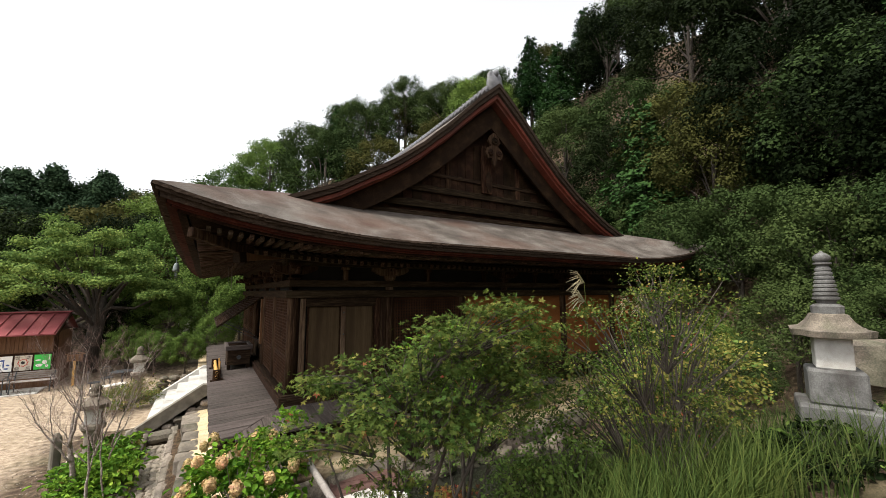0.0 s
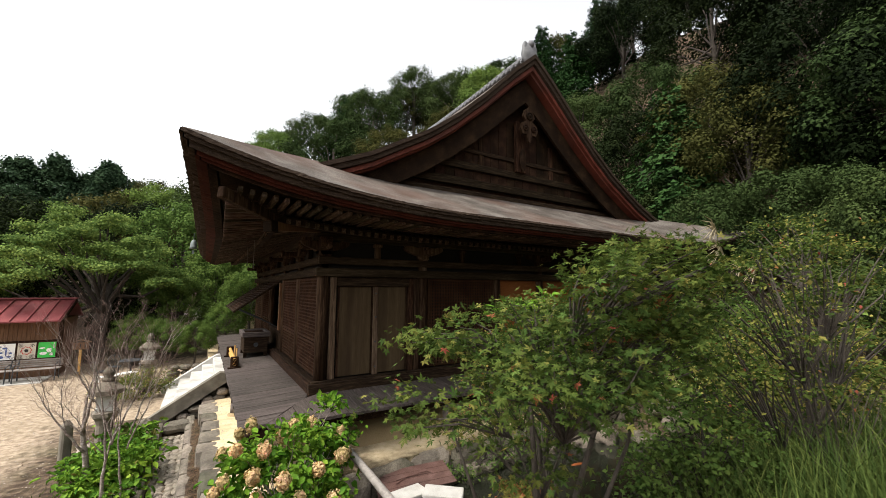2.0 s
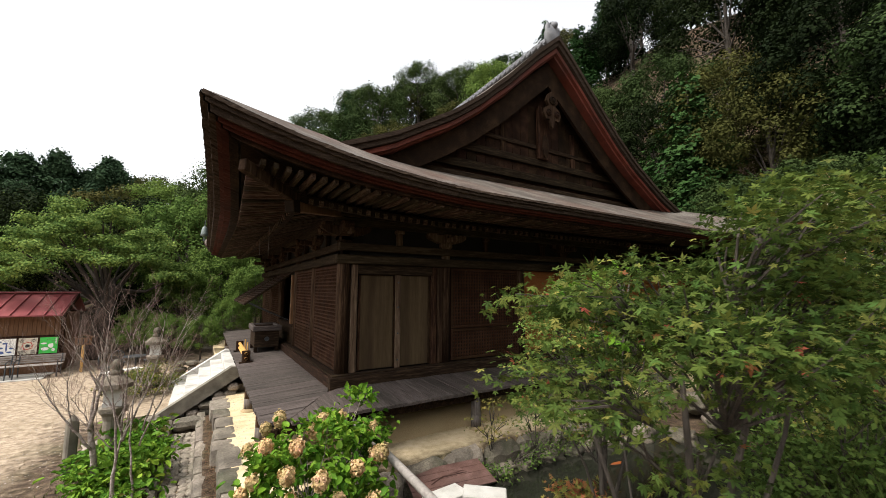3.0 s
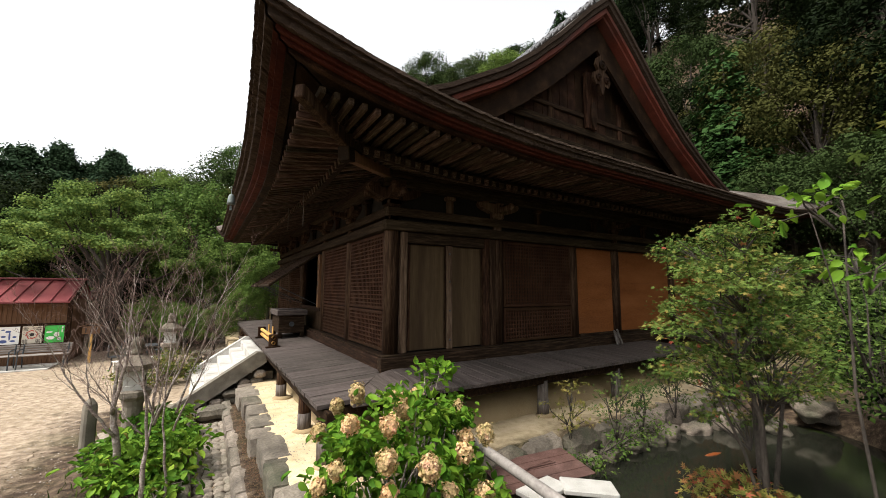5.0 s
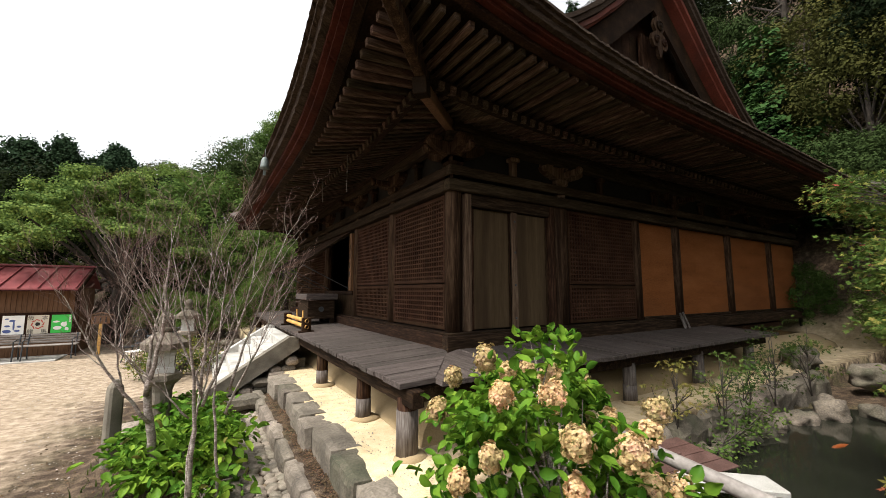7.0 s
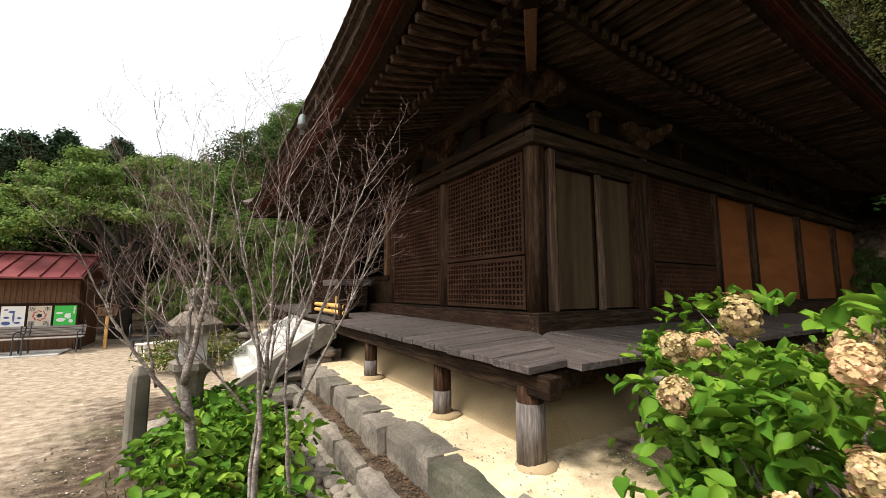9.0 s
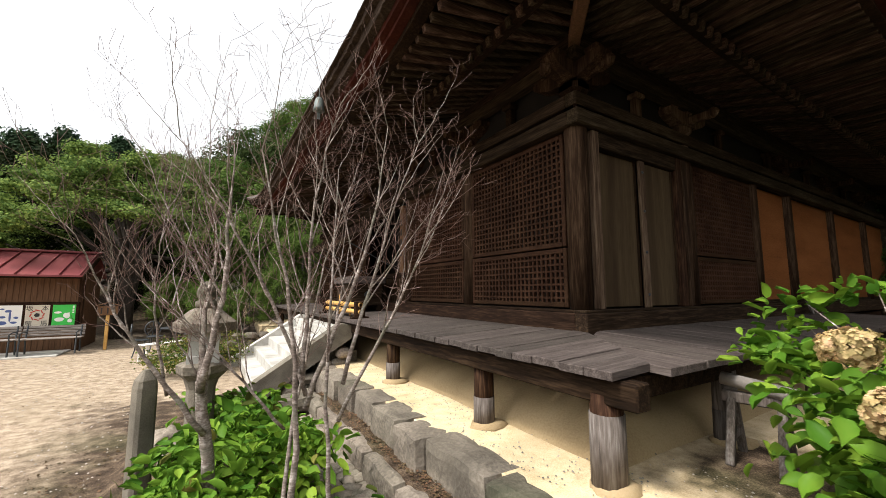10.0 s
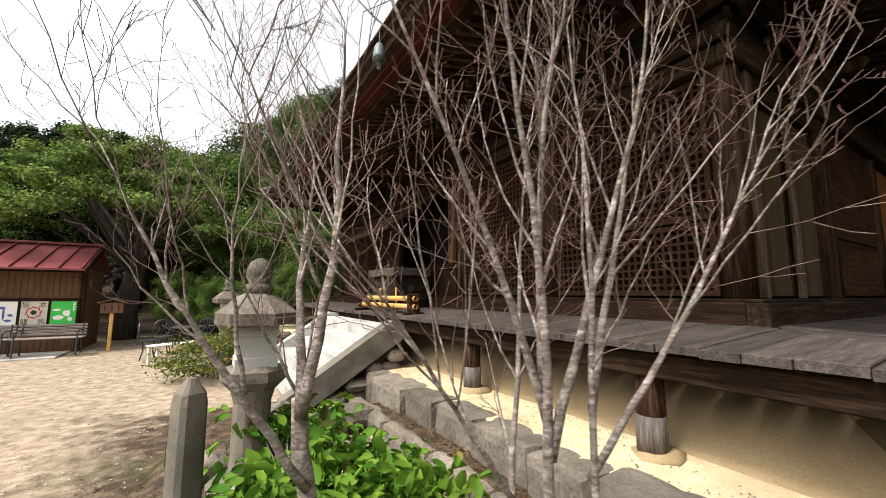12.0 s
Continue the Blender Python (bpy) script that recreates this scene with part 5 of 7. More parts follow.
# low stone wall and far stone steps behind the yard
wall_t = empty("low_stone_wall", (-0.6, 18.6, 0), "low dry-stone wall of dark mossy blocks", "stone wall")
for j in range(3):
    x = -1.5 + 0.1 * j
    while x < 0.6:
        ln = rnd.uniform(0.25, 0.45)
        part("wall_stone", Shape().rock((x + ln / 2, 18.6, 0.1 + j * 0.19), (ln / 2, 0.16, 0.10), rnd.random() * 30, 10, 0.2, 0, 0.6), "stone_dark", wall_t).matrix_local = Matrix.Translation((0.6, -18.6, 0))
        x += ln
far_st = empty("far_steps", (0.3, 26, 0), "distant grey stone steps climbing between shrubs", "stairs")
for i in range(9):
    part("step", Shape().rock((0.35 + 0.08 * i, 25 + i * 0.42, 0.1 + i * 0.17), (0.95, 0.24, 0.12), i, 14, 0.1, 0, 0.8), "stone", far_st).matrix_local = Matrix.Translation((-0.3, -26, 0))
ws = empty("boundary_wall", (-0.6, 33, 0), "small white plastered wall with a dark tiled coping", "wall")
part("wall_body", Shape().box((-0.9, -0.12, 0.5), (0.9, 0.12, 2.3), 0.02), "white_paint", ws)
part("coping", Shape().box((-1.05, -0.25, 2.3), (1.05, 0.25, 2.42), 0.04).beam((-1.05, 0, 2.46), (1.05, 0, 2.46), 0.16, 0.14, 0.04), "tile", ws)
part("footing", Shape().rock((0, 0, 0.2), (1.3, 0.5, 0.5), 3, 12, 0.3, 0, 0.4), "stone", ws)


# ---- lanterns and posts ----
def lantern(at, h, label):
    """A stone lantern: base, shaft, platform, fire box, roof and jewel."""
    t = empty("stone_lantern", at, label, "lantern", "stone lanterns")
    k = h / 1.85
    part("base", Shape().lathe([(0.30 * k, 0), (0.30 * k, 0.10 * k), (0.24 * k, 0.15 * k), (0.19 * k, 0.18 * k)], 12), "granite", t)
    part("shaft", Shape().lathe([(0.16 * k, 0.17 * k), (0.14 * k, 0.3 * k), (0.14 * k, 0.7 * k), (0.17 * k, 0.80 * k)], 14), "granite", t)
    part("platform", Shape().lathe([(0.17 * k, 0.79 * k), (0.25 * k, 0.87 * k), (0.255 * k, 0.95 * k), (0.20 * k, 0.98 * k)], 6, turn=0.3), "stone", t)
    w = 0.215 * k
    bx = Shape().lathe([(w, 0.97 * k), (w, 1.05 * k), (w * 0.93, 1.055 * k), (w * 0.93, 1.215 * k), (w, 1.22 * k), (w, 1.30 * k)], 4)
    for a in range(2):
        m = Matrix.Rotation(a * math.pi / 2, 4, "Z")
        # no hole is cut; a black block paints the opening's shade
        part("fire_opening", Shape().box((w * 0.6, -w * 0.4, 1.07 * k), (w * 0.668, w * 0.4, 1.20 * k), 0.004, m), "black", t, "black block painting the shade of a fire box opening")
    part("fire_box", bx, "granite_pale", t, "pale granite fire box with square openings")
    part("roof", Shape().lathe([(0.17 * k, 1.29 * k), (0.305 * k, 1.31 * k), (0.315 * k, 1.40 * k), (0.24 * k, 1.46 * k), (0.16 * k, 1.53 * k), (0.10 * k, 1.56 * k)], 6, turn=0.3), "stone_dark", t, "dark mossy stone roof")
    part("jewel", Shape().lathe([(0.09 * k, 1.55 * k), (0.115 * k, 1.58 * k), (0.11 * k, 1.63 * k), (0.075 * k, 1.64 * k), (0.105 * k, 1.70 * k), (0.10 * k, 1.76 * k), (0.07 * k, 1.82 * k), (0.02, 1.85 * k)], 12), "stone_dark", t, smooth=True)
    return t


lantern((-1.93, 11.5, 0.02), 1.78, "mossy grey stone lantern standing among low hydrangeas")
lantern((-1.85, 17.66, 0.02), 1.85, "grey stone lantern beside a yellow-green shrub")


def spire_lantern():
    t = empty("pagoda_lantern", pose(7.25, 1.75, 2.06, 0, 0, 20) @ Matrix.Diagonal((0.60, 0.60, 0.78, 1)), "tall lichened stone pagoda with ringed spire and square roof", "pagoda")
    part("plinth", Shape().box((-0.68, -0.68, -0.75), (0.68, 0.68, 0.32), 0.03), "lichen", t)
    part("base", Shape().box((-0.47, -0.47, 0.32), (0.47, 0.47, 0.90), 0.04), "lichen", t)
    part("body", Shape().box((-0.31, -0.31, 0.90), (0.31, 0.31, 1.46), 0.02), "granite_pale", t, "plain pale stone block body")
    roof_ = Shape()
    prof = [(0.34, 1.42), (0.64, 1.44), (0.66, 1.54), (0.50, 1.60), (0.38, 1.70), (0.30, 1.82), (0.22, 1.84)]
    vs, fs = [], []
    nseg = 32
    for r, z in prof:
        for i in range(nseg):
            a = 2 * math.pi * (i + 0.5) / nseg
            q = 1 / max(abs(math.cos(a)), abs(math.sin(a)))
            corner = (q - 1) / 0.414
            vs.append((r * q * math.cos(a), r * q * math.sin(a), z + 0.09 * corner ** 3 * (1 if 0.5 < r else 0)))
    for j in range(len(prof) - 1):
        for i in range(nseg):
            i2 = (i + 1) % nseg
            fs.append([j * nseg + i, j * nseg + i2, (j + 1) * nseg + i2, (j + 1) * nseg + i])
    roof_.add(vs, fs)
    part("roof", roof_, "stone_dark", t, "blotched stone roof with upturned corners")
    part("dew_basin", Shape().lathe([(0.27, 1.83), (0.28, 1.95), (0.22, 1.99), (0.15, 2.0), (0.18, 2.06)], 16, square=0.6), "lichen", t)
    sp = [(0.17, 2.04)]
    for i in range(8):
        r = 0.235 - 0.013 * i
        z = 2.06 + i * 0.072
        sp += [(r * 0.86, z), (r, z + 0.012), (r, z + 0.048), (r * 0.86, z + 0.058)]
    sp += [(0.10, 2.66), (0.16, 2.69), (0.16, 2.72)]
    part("ringed_spire", Shape().lathe(sp, 16), "lichen", t)
    part("jewel", Shape().lathe([(0.09, 2.72), (0.15, 2.76), (0.16, 2.82), (0.10, 2.87), (0.05, 2.89), (0.015, 2.93)], 14), "lichen", t, smooth=True)


spire_lantern()
thing_mesh("dark_stone_block", Shape().rock((10.4, 2.2, 2.5), (0.55, 0.5, 0.4), 4, 14, 0.15, 0.3, 0.8), "stone_dark", "weathered dark stone block behind the pagoda", "stone")
thing_mesh("boundary_post", Shape().lathe([(0.080, -0.1), (0.077, 0.9), (0.068, 0.96), (0.022, 1.04)], 16, (-2.33, 10.75, 0), 0.75, 0.5), "granite", "pointed square granite post beside the planting bed", "stone post")


# ---- yard furniture ----
def hut():
    """Notice hut with red metal roof and a glazed board of posters."""
    t = empty("notice_hut", (-7.4, 22.0, 0), "brown boarded notice hut with a faded red metal roof", "hut")
    part("frame", Shape().box((-2.6, 0.05, 0), (2.32, 2.2, 2.2), 0.02), "board_brown", t, "brown board walls")
    for i in range(41):
        x = -2.6 + i * 0.12
        part("siding_board", Shape().box((x, 0.025, 0.02), (x + 0.114, 0.048, 2.15), 0.004), "board_brown", t)
    for x in (-2.62, 2.24):
        part("corner_post", Shape().box((x, 0.0, 0), (x + 0.12, 0.12, 2.2), 0.01), "wood_up", t)
    part("eave_beam", Shape().box((-2.8, -0.04, 2.08), (2.38, 0.02, 2.2), 0.01), "wood_x", t)
    rf = Shape()
    ax, az_, bx, bz = -0.55, 2.16, 1.3, 2.92
    rf.add([(-2.95, ax, az_), (2.4, ax, az_), (2.4, bx, bz), (-2.95, bx, bz), (-2.95, 2.7, 2.2), (2.4, 2.7, 2.2)] + [(-2.95, ax, az_ - 0.05), (2.4, ax, az_ - 0.05), (2.4, bx, bz - 0.05), (-2.95, bx, bz - 0.05), (-2.95, 2.7, 2.15), (2.4, 2.7, 2.15)], [[0, 1, 2, 3], [3, 2, 5, 4], [7, 6, 9, 8], [8, 9, 10, 11], [0, 6, 7, 1], [1, 7, 8, 2], [2, 8, 11, 5], [6, 0, 3, 9], [9, 3, 4, 10], [4, 5, 11, 10]])
    roof_ = part("roof", rf, "red_roof", t, "faded red sheet-metal roof")
    for i in range(13):
        x = -2.93 + i * 0.44
        part("roof_seam", Shape().beam((x, ax - 0.01, az_ + 0.025), (x, bx, bz + 0.025), 0.03, 0.045, 0.006), "red_roof", roof_)
    part("ridge_cap", Shape().beam((-3.0, bx, bz + 0.04), (2.45, bx, bz + 0.04), 0.22, 0.07, 0.02), "red_roof", roof_)
    part("barge", Shape().beam((2.42, ax, az_ - 0.08), (2.42, bx, bz - 0.06), 0.04, 0.16, 0.01), "wood_dark", t)
    # the poster case
    case = part("poster_case", Shape().box((0.55, -0.06, 0.66), (2.30, 0.02, 1.40), 0.015), "wood_dark", t, "black framed poster case")
    part("base_kerb", Shape().box((-2.7, -1.25, -0.05), (2.2, 0.0, 0.04), 0.015), "granite_pale", t, "pale concrete strip along the hut")
    for x0, m in ((0.64, "paper"), (1.19, "paper_cream"), (1.74, "ink_green")):
        x1 = x0 + 0.49
        pp = part("poster", Shape().box((x0, -0.070, 0.74), (x1, -0.062, 1.32), 0.002), m, case, {"paper": "white poster with blue drawings", "paper_cream": "cream poster with black letters and a red star ring", "ink_green": "bright green poster with white shapes"}[m])
    for x, z, sign in ((1.27, 1.175, "\u5742"), (1.585, 1.175, "\u672c"), (1.27, 0.755, "\u9f8d"), (1.585, 0.755, "\u99ac")):
        cu = bpy.data.curves.new("lettering", "FONT")
        cu.body, cu.size, cu.align_x, cu.extrude = sign, 0.155, "CENTER", 0.001
        cu.materials.append(M["ink"])
        link("lettering", cu, case, at=Matrix.Translation((x, -0.0725, z)) @ Matrix.Rotation(math.pi / 2, 4, "X"))
    star = Shape()
    for i in range(8):
        a = 2 * math.pi * i / 8
        c = Vector((1.43 + 0.13 * math.cos(a), -0.073, 1.04 + 0.13 * math.sin(a)))
        star.box((-0.05, -0.002, -0.014), (0.05, 0.002, 0.014), 0.001, Matrix.Translation(c) @ Matrix.Rotation(-a + math.pi / 2 + 0.35, 4, "Y"))
    part("star_ring", star, "ink_red", case)
    part("star_heart", Shape().lathe([(0.065, 0), (0.065, 0.004)], 5).add([], []), "ink", case).matrix_local = Matrix.Translation((1.43, -0.071, 1.04)) @ Matrix.Rotation(math.pi / 2, 4, "X")
    for x, z, sx, sz in ((0.86, 1.16, 0.07, 0.035), (0.90, 1.02, 0.022, 0.15), (0.76, 1.0, 0.06, 0.03), (1.02, 0.98, 0.05, 0.03), (0.76, 0.84, 0.09, 0.05), (0.98, 0.85, 0.07, 0.03), (0.74, 1.22, 0.05, 0.02)):
        part("blue_shape", Shape().rock((x, -0.072, z), (sx, 0.002, sz), x * 9, 10, 0.3), "ink_blue", case)
    for x, z, sx, sz in ((1.90, 0.90, 0.10, 0.06), (2.05, 1.02, 0.07, 0.08), (1.86, 1.10, 0.08, 0.03), (2.12, 0.86, 0.05, 0.05)):
        part("white_shape", Shape().rock((x, -0.072, z), (sx, 0.002, sz), x * 7, 10, 0.4), "paper", case)
    for i in range(5):
        part("text_bar", Shape().box((2.16, -0.075, 1.08 + 0.045 * i), (2.20, -0.071, 1.11 + 0.045 * i), 0.0005), "paper", case)
    part("notice", Shape().box((0.2, 0.0, 0.9), (0.42, 0.022, 1.5), 0.002), "paper", t, "white notice sheet")


hut()


def bench(at, label, ln, mat_slat, mat_leg, back=True, turn=0.0):
    t = empty("bench", pose(*at, 0, 0, turn), label, "bench", "yard benches")
    for i in range(4 if back else 2):
        w = 0.09 if back else 0.16
        part("seat_slat", Shape().box((-ln / 2, -0.2 + i * (w + 0.02), 0.40), (ln / 2, -0.2 + i * (w + 0.02) + w, 0.425), 0.006), mat_slat, t)
    if back:
        for i in range(4):
            part("back_slat", Shape().box((-ln / 2, 0.24 + 0.02 * i, 0.46 + i * 0.07), (ln / 2, 0.265 + 0.02 * i, 0.515 + i * 0.07), 0.006), mat_slat, t)
    for x in (-ln / 2 + 0.08, ln / 2 - 0.08):
        if back:
            part("end_frame", Shape().tube([(x, -0.22, 0), (x, -0.20, 0.38), (x, 0.22, 0.40), (x, 0.32, 0.74)], 0.022, 6).tube([(x, 0.26, 0), (x, 0.2, 0.4)], 0.022, 6).tube([(x, -0.2, 0.4), (x, -0.22, 0.56), (x, 0.0, 0.6), (x, 0.27, 0.58)], 0.016, 6), mat_leg, t, "scrolled iron end frame")
        else:
            for yy in (-0.17, 0.13):
                part("leg", Shape().box((x - 0.025, yy - 0.025, 0), (x + 0.025, yy + 0.025, 0.398), 0.005), mat_leg, t)
    if not back:
        part("rail", Shape().box((-ln / 2 + 0.11, -0.18, 0.08), (ln / 2 - 0.11, -0.15, 0.12), 0.004), mat_leg, t)


bench((-7.03, 21.1, 0.04), "long weathered slatted bench against the notice hut", 1.9, "bench", "iron")
bench((-5.43, 21.1, 0.04), "weathered slatted bench with iron ends by the hut", 1.25, "bench", "iron")
bench((-2.8, 18.75, 0), "low white-painted wooden bench on the sand", 1.05, "white_paint", "white_paint", False, 34)


def iron_chair(x, y, turn):
    t = empty("garden_chair", pose(x, y, 0, 0, 0, turn), "dark cast-iron garden chair with round pierced back", "chair", "garden chairs")
    part("seat", Shape().lathe([(0.19, 0.42), (0.20, 0.43), (0.20, 0.445), (0.18, 0.45)], 16), "iron", t)
    for a in range(4):
        c, s = math.cos(a * math.pi / 2 + 0.78), math.sin(a * math.pi / 2 + 0.78)
        part("leg", Shape().tube([(0.15 * c, 0.15 * s, 0.43), (0.13 * c, 0.13 * s, 0.2), (0.2 * c, 0.2 * s, 0)], 0.014, 6), "iron", t)
    ring_ = [(0.19 * math.cos(a * math.pi / 10), 0.19, 0.64 + 0.21 * math.sin(a * math.pi / 10)) for a in range(21)]
    bk = part("backrest", Shape().tube(ring_, 0.016, 6), "iron", t)
    for a in range(8):
        c, s = math.cos(a * math.pi / 4), math.sin(a * math.pi / 4)
        part("spoke", Shape().tube([(0.03 * c, 0.19, 0.64 + 0.03 * s), (0.18 * c, 0.19, 0.64 + 0.2 * s)], 0.011, 5), "iron", bk)


for x, y, r in ((-3.35, 19.5, 95), (-3.12, 20.35, 20), (-2.25, 20.6, -20)):
    iron_chair(x, y, r)
tb = empty("garden_table", (-2.6, 20.0, 0), "small round iron garden table", "table")
part("tabletop", Shape().lathe([(0.36, 0.66), (0.38, 0.67), (0.38, 0.69), (0.35, 0.70)], 20), "iron", tb)
part("pedestal", Shape().lathe([(0.05, 0.1), (0.03, 0.3), (0.045, 0.5), (0.03, 0.66)], 10), "iron", tb)
for a in range(3):
    part("leg", Shape().tube([(0, 0, 0.2), (0.15 * math.cos(a * 2.1), 0.15 * math.sin(a * 2.1), 0.14), (0.27 * math.cos(a * 2.1), 0.27 * math.sin(a * 2.1), 0)], 0.018, 6), "iron", tb)

sg = empty("signboard", (-4.4, 21.7, 0), "small roofed orange-brown wooden signboard on a post", "sign")
part("post", Shape().box((-0.04, -0.04, 0), (0.04, 0.04, 1.02), 0.008), "bamboo", sg, "yellowed wooden post")
bd = part("board", Shape().box((-0.24, -0.07, 1.0), (0.24, -0.04, 1.27), 0.006), "new_wood", sg)
for sx in (-1, 1):
    part("little_roof", Shape().beam((sx * 0.31, -0.05, 1.27), (-sx * 0.01, -0.05, 1.38), 0.14, 0.025, 0.006), "new_wood", sg)
for i in range(3):
    part("text_bar", Shape().box((-0.16 + 0.14 * i, -0.075, 1.05), (-0.125 + 0.14 * i, -0.071, 1.22), 0.001), "ink", bd)


# ---- on the veranda ----
def offering_box():
    t = empty("offering_box", (1.08, 15.33, 1.25), "dark slatted wooden offering box on the veranda", "offering box")
    part("body", Shape().box((-0.34, -0.58, 0.14), (0.34, 0.58, 0.62), 0.01), "wood_x", t)
    part("top_frame", Shape().box((-0.40, -0.66, 0.62), (0.40, -0.54, 0.77), 0.012).box((-0.40, 0.54, 0.62), (0.40, 0.66, 0.77), 0.012).box((-0.40, -0.535, 0.62), (-0.30, 0.535, 0.77), 0.012).box((0.30, -0.535, 0.62), (0.40, 0.535, 0.77), 0.012), "plank_x", t)
    for i in range(9):
        part("slat", Shape().box((-0.295, -0.50 + i * 0.12, 0.67), (0.295, -0.46 + i * 0.12, 0.72), 0.006), "wood_dark", t)
    for sx in (-0.29, 0.29):
        for sy in (-0.52, 0.52):
            part("leg", Shape().box((sx - 0.05, sy - 0.05, 0), (sx + 0.05, sy + 0.05, 0.138), 0.008), "wood_dark", t)
    part("crest", Shape().lathe([(0.07, 0), (0.07, 0.012)], 8), "iron", t).matrix_local = Matrix.Translation((0.0, -0.582, 0.38)) @ Matrix.Rotation(math.pi / 2, 4, "X")


offering_box()


def bamboo_barrier():
    t = empty("bamboo_barrier", (0.42, 14.45, 1.215), "low golden bamboo barrier with dark end boards", "barrier")
    for sy in (-1.1, 1.1):
        part("end_board", Shape().box((-0.10, sy - 0.035, 0.0), (0.10, sy + 0.035, 0.31), 0.02), "wood_dark", t)
        part("foot", Shape().box((-0.16, sy - 0.06, -0.01), (0.16, sy + 0.06, 0.03), 0.01), "wood_dark", t)
    for z in (0.11, 0.235):
        pl = part("bamboo_pole", Shape().tube([(0, -1.18, z), (0, 1.18, z)], 0.043, 12, False).tube([(0, -1.18, z), (0, 1.18, z)], 0.030, 12, False), "bamboo", t, "golden bamboo pole with cut ends", True)
        for k_ in range(5):
            yk = -0.9 + 0.45 * k_
            part("node", Shape().tube([(0, yk - 0.012, z), (0, yk, z), (0, yk + 0.012, z)], [0.043, 0.047, 0.043], 12, False), "bamboo", pl, smooth=True)
    for yk in (-0.25, 0.45):
        part("bamboo_stub", Shape().tube([(0.10, yk, 0), (0.10, yk, 0.42)], 0.02, 8), "bamboo", t)


bamboo_barrier()
lw = empty("broken_board", (7.7, 9.15, FLOOR), "small grey broken board leaning on the sill", "board")
part("upright", Shape().beam((-0.1, 0, 0), (-0.06, 0.12, 0.34), 0.05, 0.04), "post_grey", lw)
part("upright", Shape().beam((0.10, 0, 0), (0.06, 0.12, 0.36), 0.05, 0.04), "post_grey", lw)
part("panel", Shape().beam((0.02, 0.05, 0.02), (0.02, 0.13, 0.28), 0.12, 0.02), "post_grey", lw)
bell = empty("wind_bell", Matrix.Translation((-0.68, 12.2, 4.62)) @ Matrix.Diagonal((0.78, 0.78, 0.78, 1)), "small green bronze wind bell under the eave", "bell")
part("bell_body", Shape().lathe([(0.11, -0.36), (0.095, -0.30), (0.08, -0.16), (0.05, -0.10), (0.015, -0.08)], 12), "bronze", bell, smooth=True)
part("hook", Shape().tube([(0, 0, -0.09), (0, 0, 0.12)], 0.008, 6), "bronze", bell)
part("clapper", Shape().box((-0.03, -0.004, -0.52), (0.03, 0.004, -0.40), 0.002).tube([(0, 0, -0.40), (0, 0, -0.3)], 0.004, 5), "bronze", bell)
for yb, z0 in ((11.2, 3.85), (12.9, 4.0)):
    thing_mesh("hanging_wire", Shape().tube([(0.55, yb, 4.75), (0.56, yb, z0)], 0.006, 5), "post_grey", "thin pale cord hanging under the eaves", "cord", "hanging cords")

# ---- by the pond ----


def sawhorse(x, y, turn):
    t = empty("sawhorse", pose(x, y, 0.42, 0, 0, turn), "small grey wooden trestle carrying a pole", "trestle", "trestles")
    part("top_bar", Shape().beam((-0.22, 0, 0.46), (0.22, 0, 0.46), 0.09, 0.08, 0.01), "post_grey", t)
    for sx in (-0.15, 0.15):
        for sy in (-1, 1):
            part("leg", Shape().beam((sx, sy * 0.2, 0), (sx, sy * 0.03, 0.45), 0.055, 0.06, 0.008), "post_grey", t)
        part("brace", Shape().beam((sx, -0.14, 0.18), (sx, 0.14, 0.18), 0.03, 0.06, 0.006), "post_grey", t)


sawhorse(1.62, 7.95, 100)
thing_mesh("long_pole", Shape().tube([(1.585, 8.16, 1.01), (1.66, 7.3, 0.90), (1.75, 6.3, 0.77), (1.83, 5.3, 0.64), (1.88, 4.6, 0.55)], [0.05, 0.052, 0.055, 0.057, 0.058], 12), "pole", "long grey bamboo pole sloping from a trestle down the bank", "pole", smooth=True)
sheet = empty("rusty_sheet", pose(2.68, 7.02, 0.33, 3, -3, -13), "rusty brown metal sheet over the channel", "metal sheet")
for i in range(4):
    part("sheet_panel", Shape().box((-0.62, -0.36 + i * 0.18, 0), (0.62, -0.19 + i * 0.18, 0.012), 0.004), "rust", sheet)
part("wire_loop", Shape().tube([(-0.3, -0.1, 0.02), (-0.1, 0.02, 0.03), (0.3, 0.03, 0.025), (0.25, 0.09, 0.02), (-0.28, 0.0, 0.02)], 0.008, 5), "rust", sheet)
for i, (x, y, r) in enumerate(((2.38, 6.62, 8), (2.86, 6.38, -38))):
    thing_mesh("stone_slab", Shape().box((-0.3, -0.16, 0), (0.3, 0.16, 0.06), 0.012, pose(x, y, 0.30, 0, 2, r)), "granite_pale", "pale cut stone slab bridging the pond inlet", "slab", "stone slabs")
thing_mesh("koi", Shape().tube([(5.75, 6.5, 0.005), (5.85, 6.47, 0.012), (5.98, 6.44, 0.014), (6.10, 6.42, 0.008), (6.18, 6.40, 0.004)], [0.005, 0.03, 0.035, 0.02, 0.006], 8), "koi", "orange carp near the surface of the pond", "fish", smooth=True)

# ---- plants ----


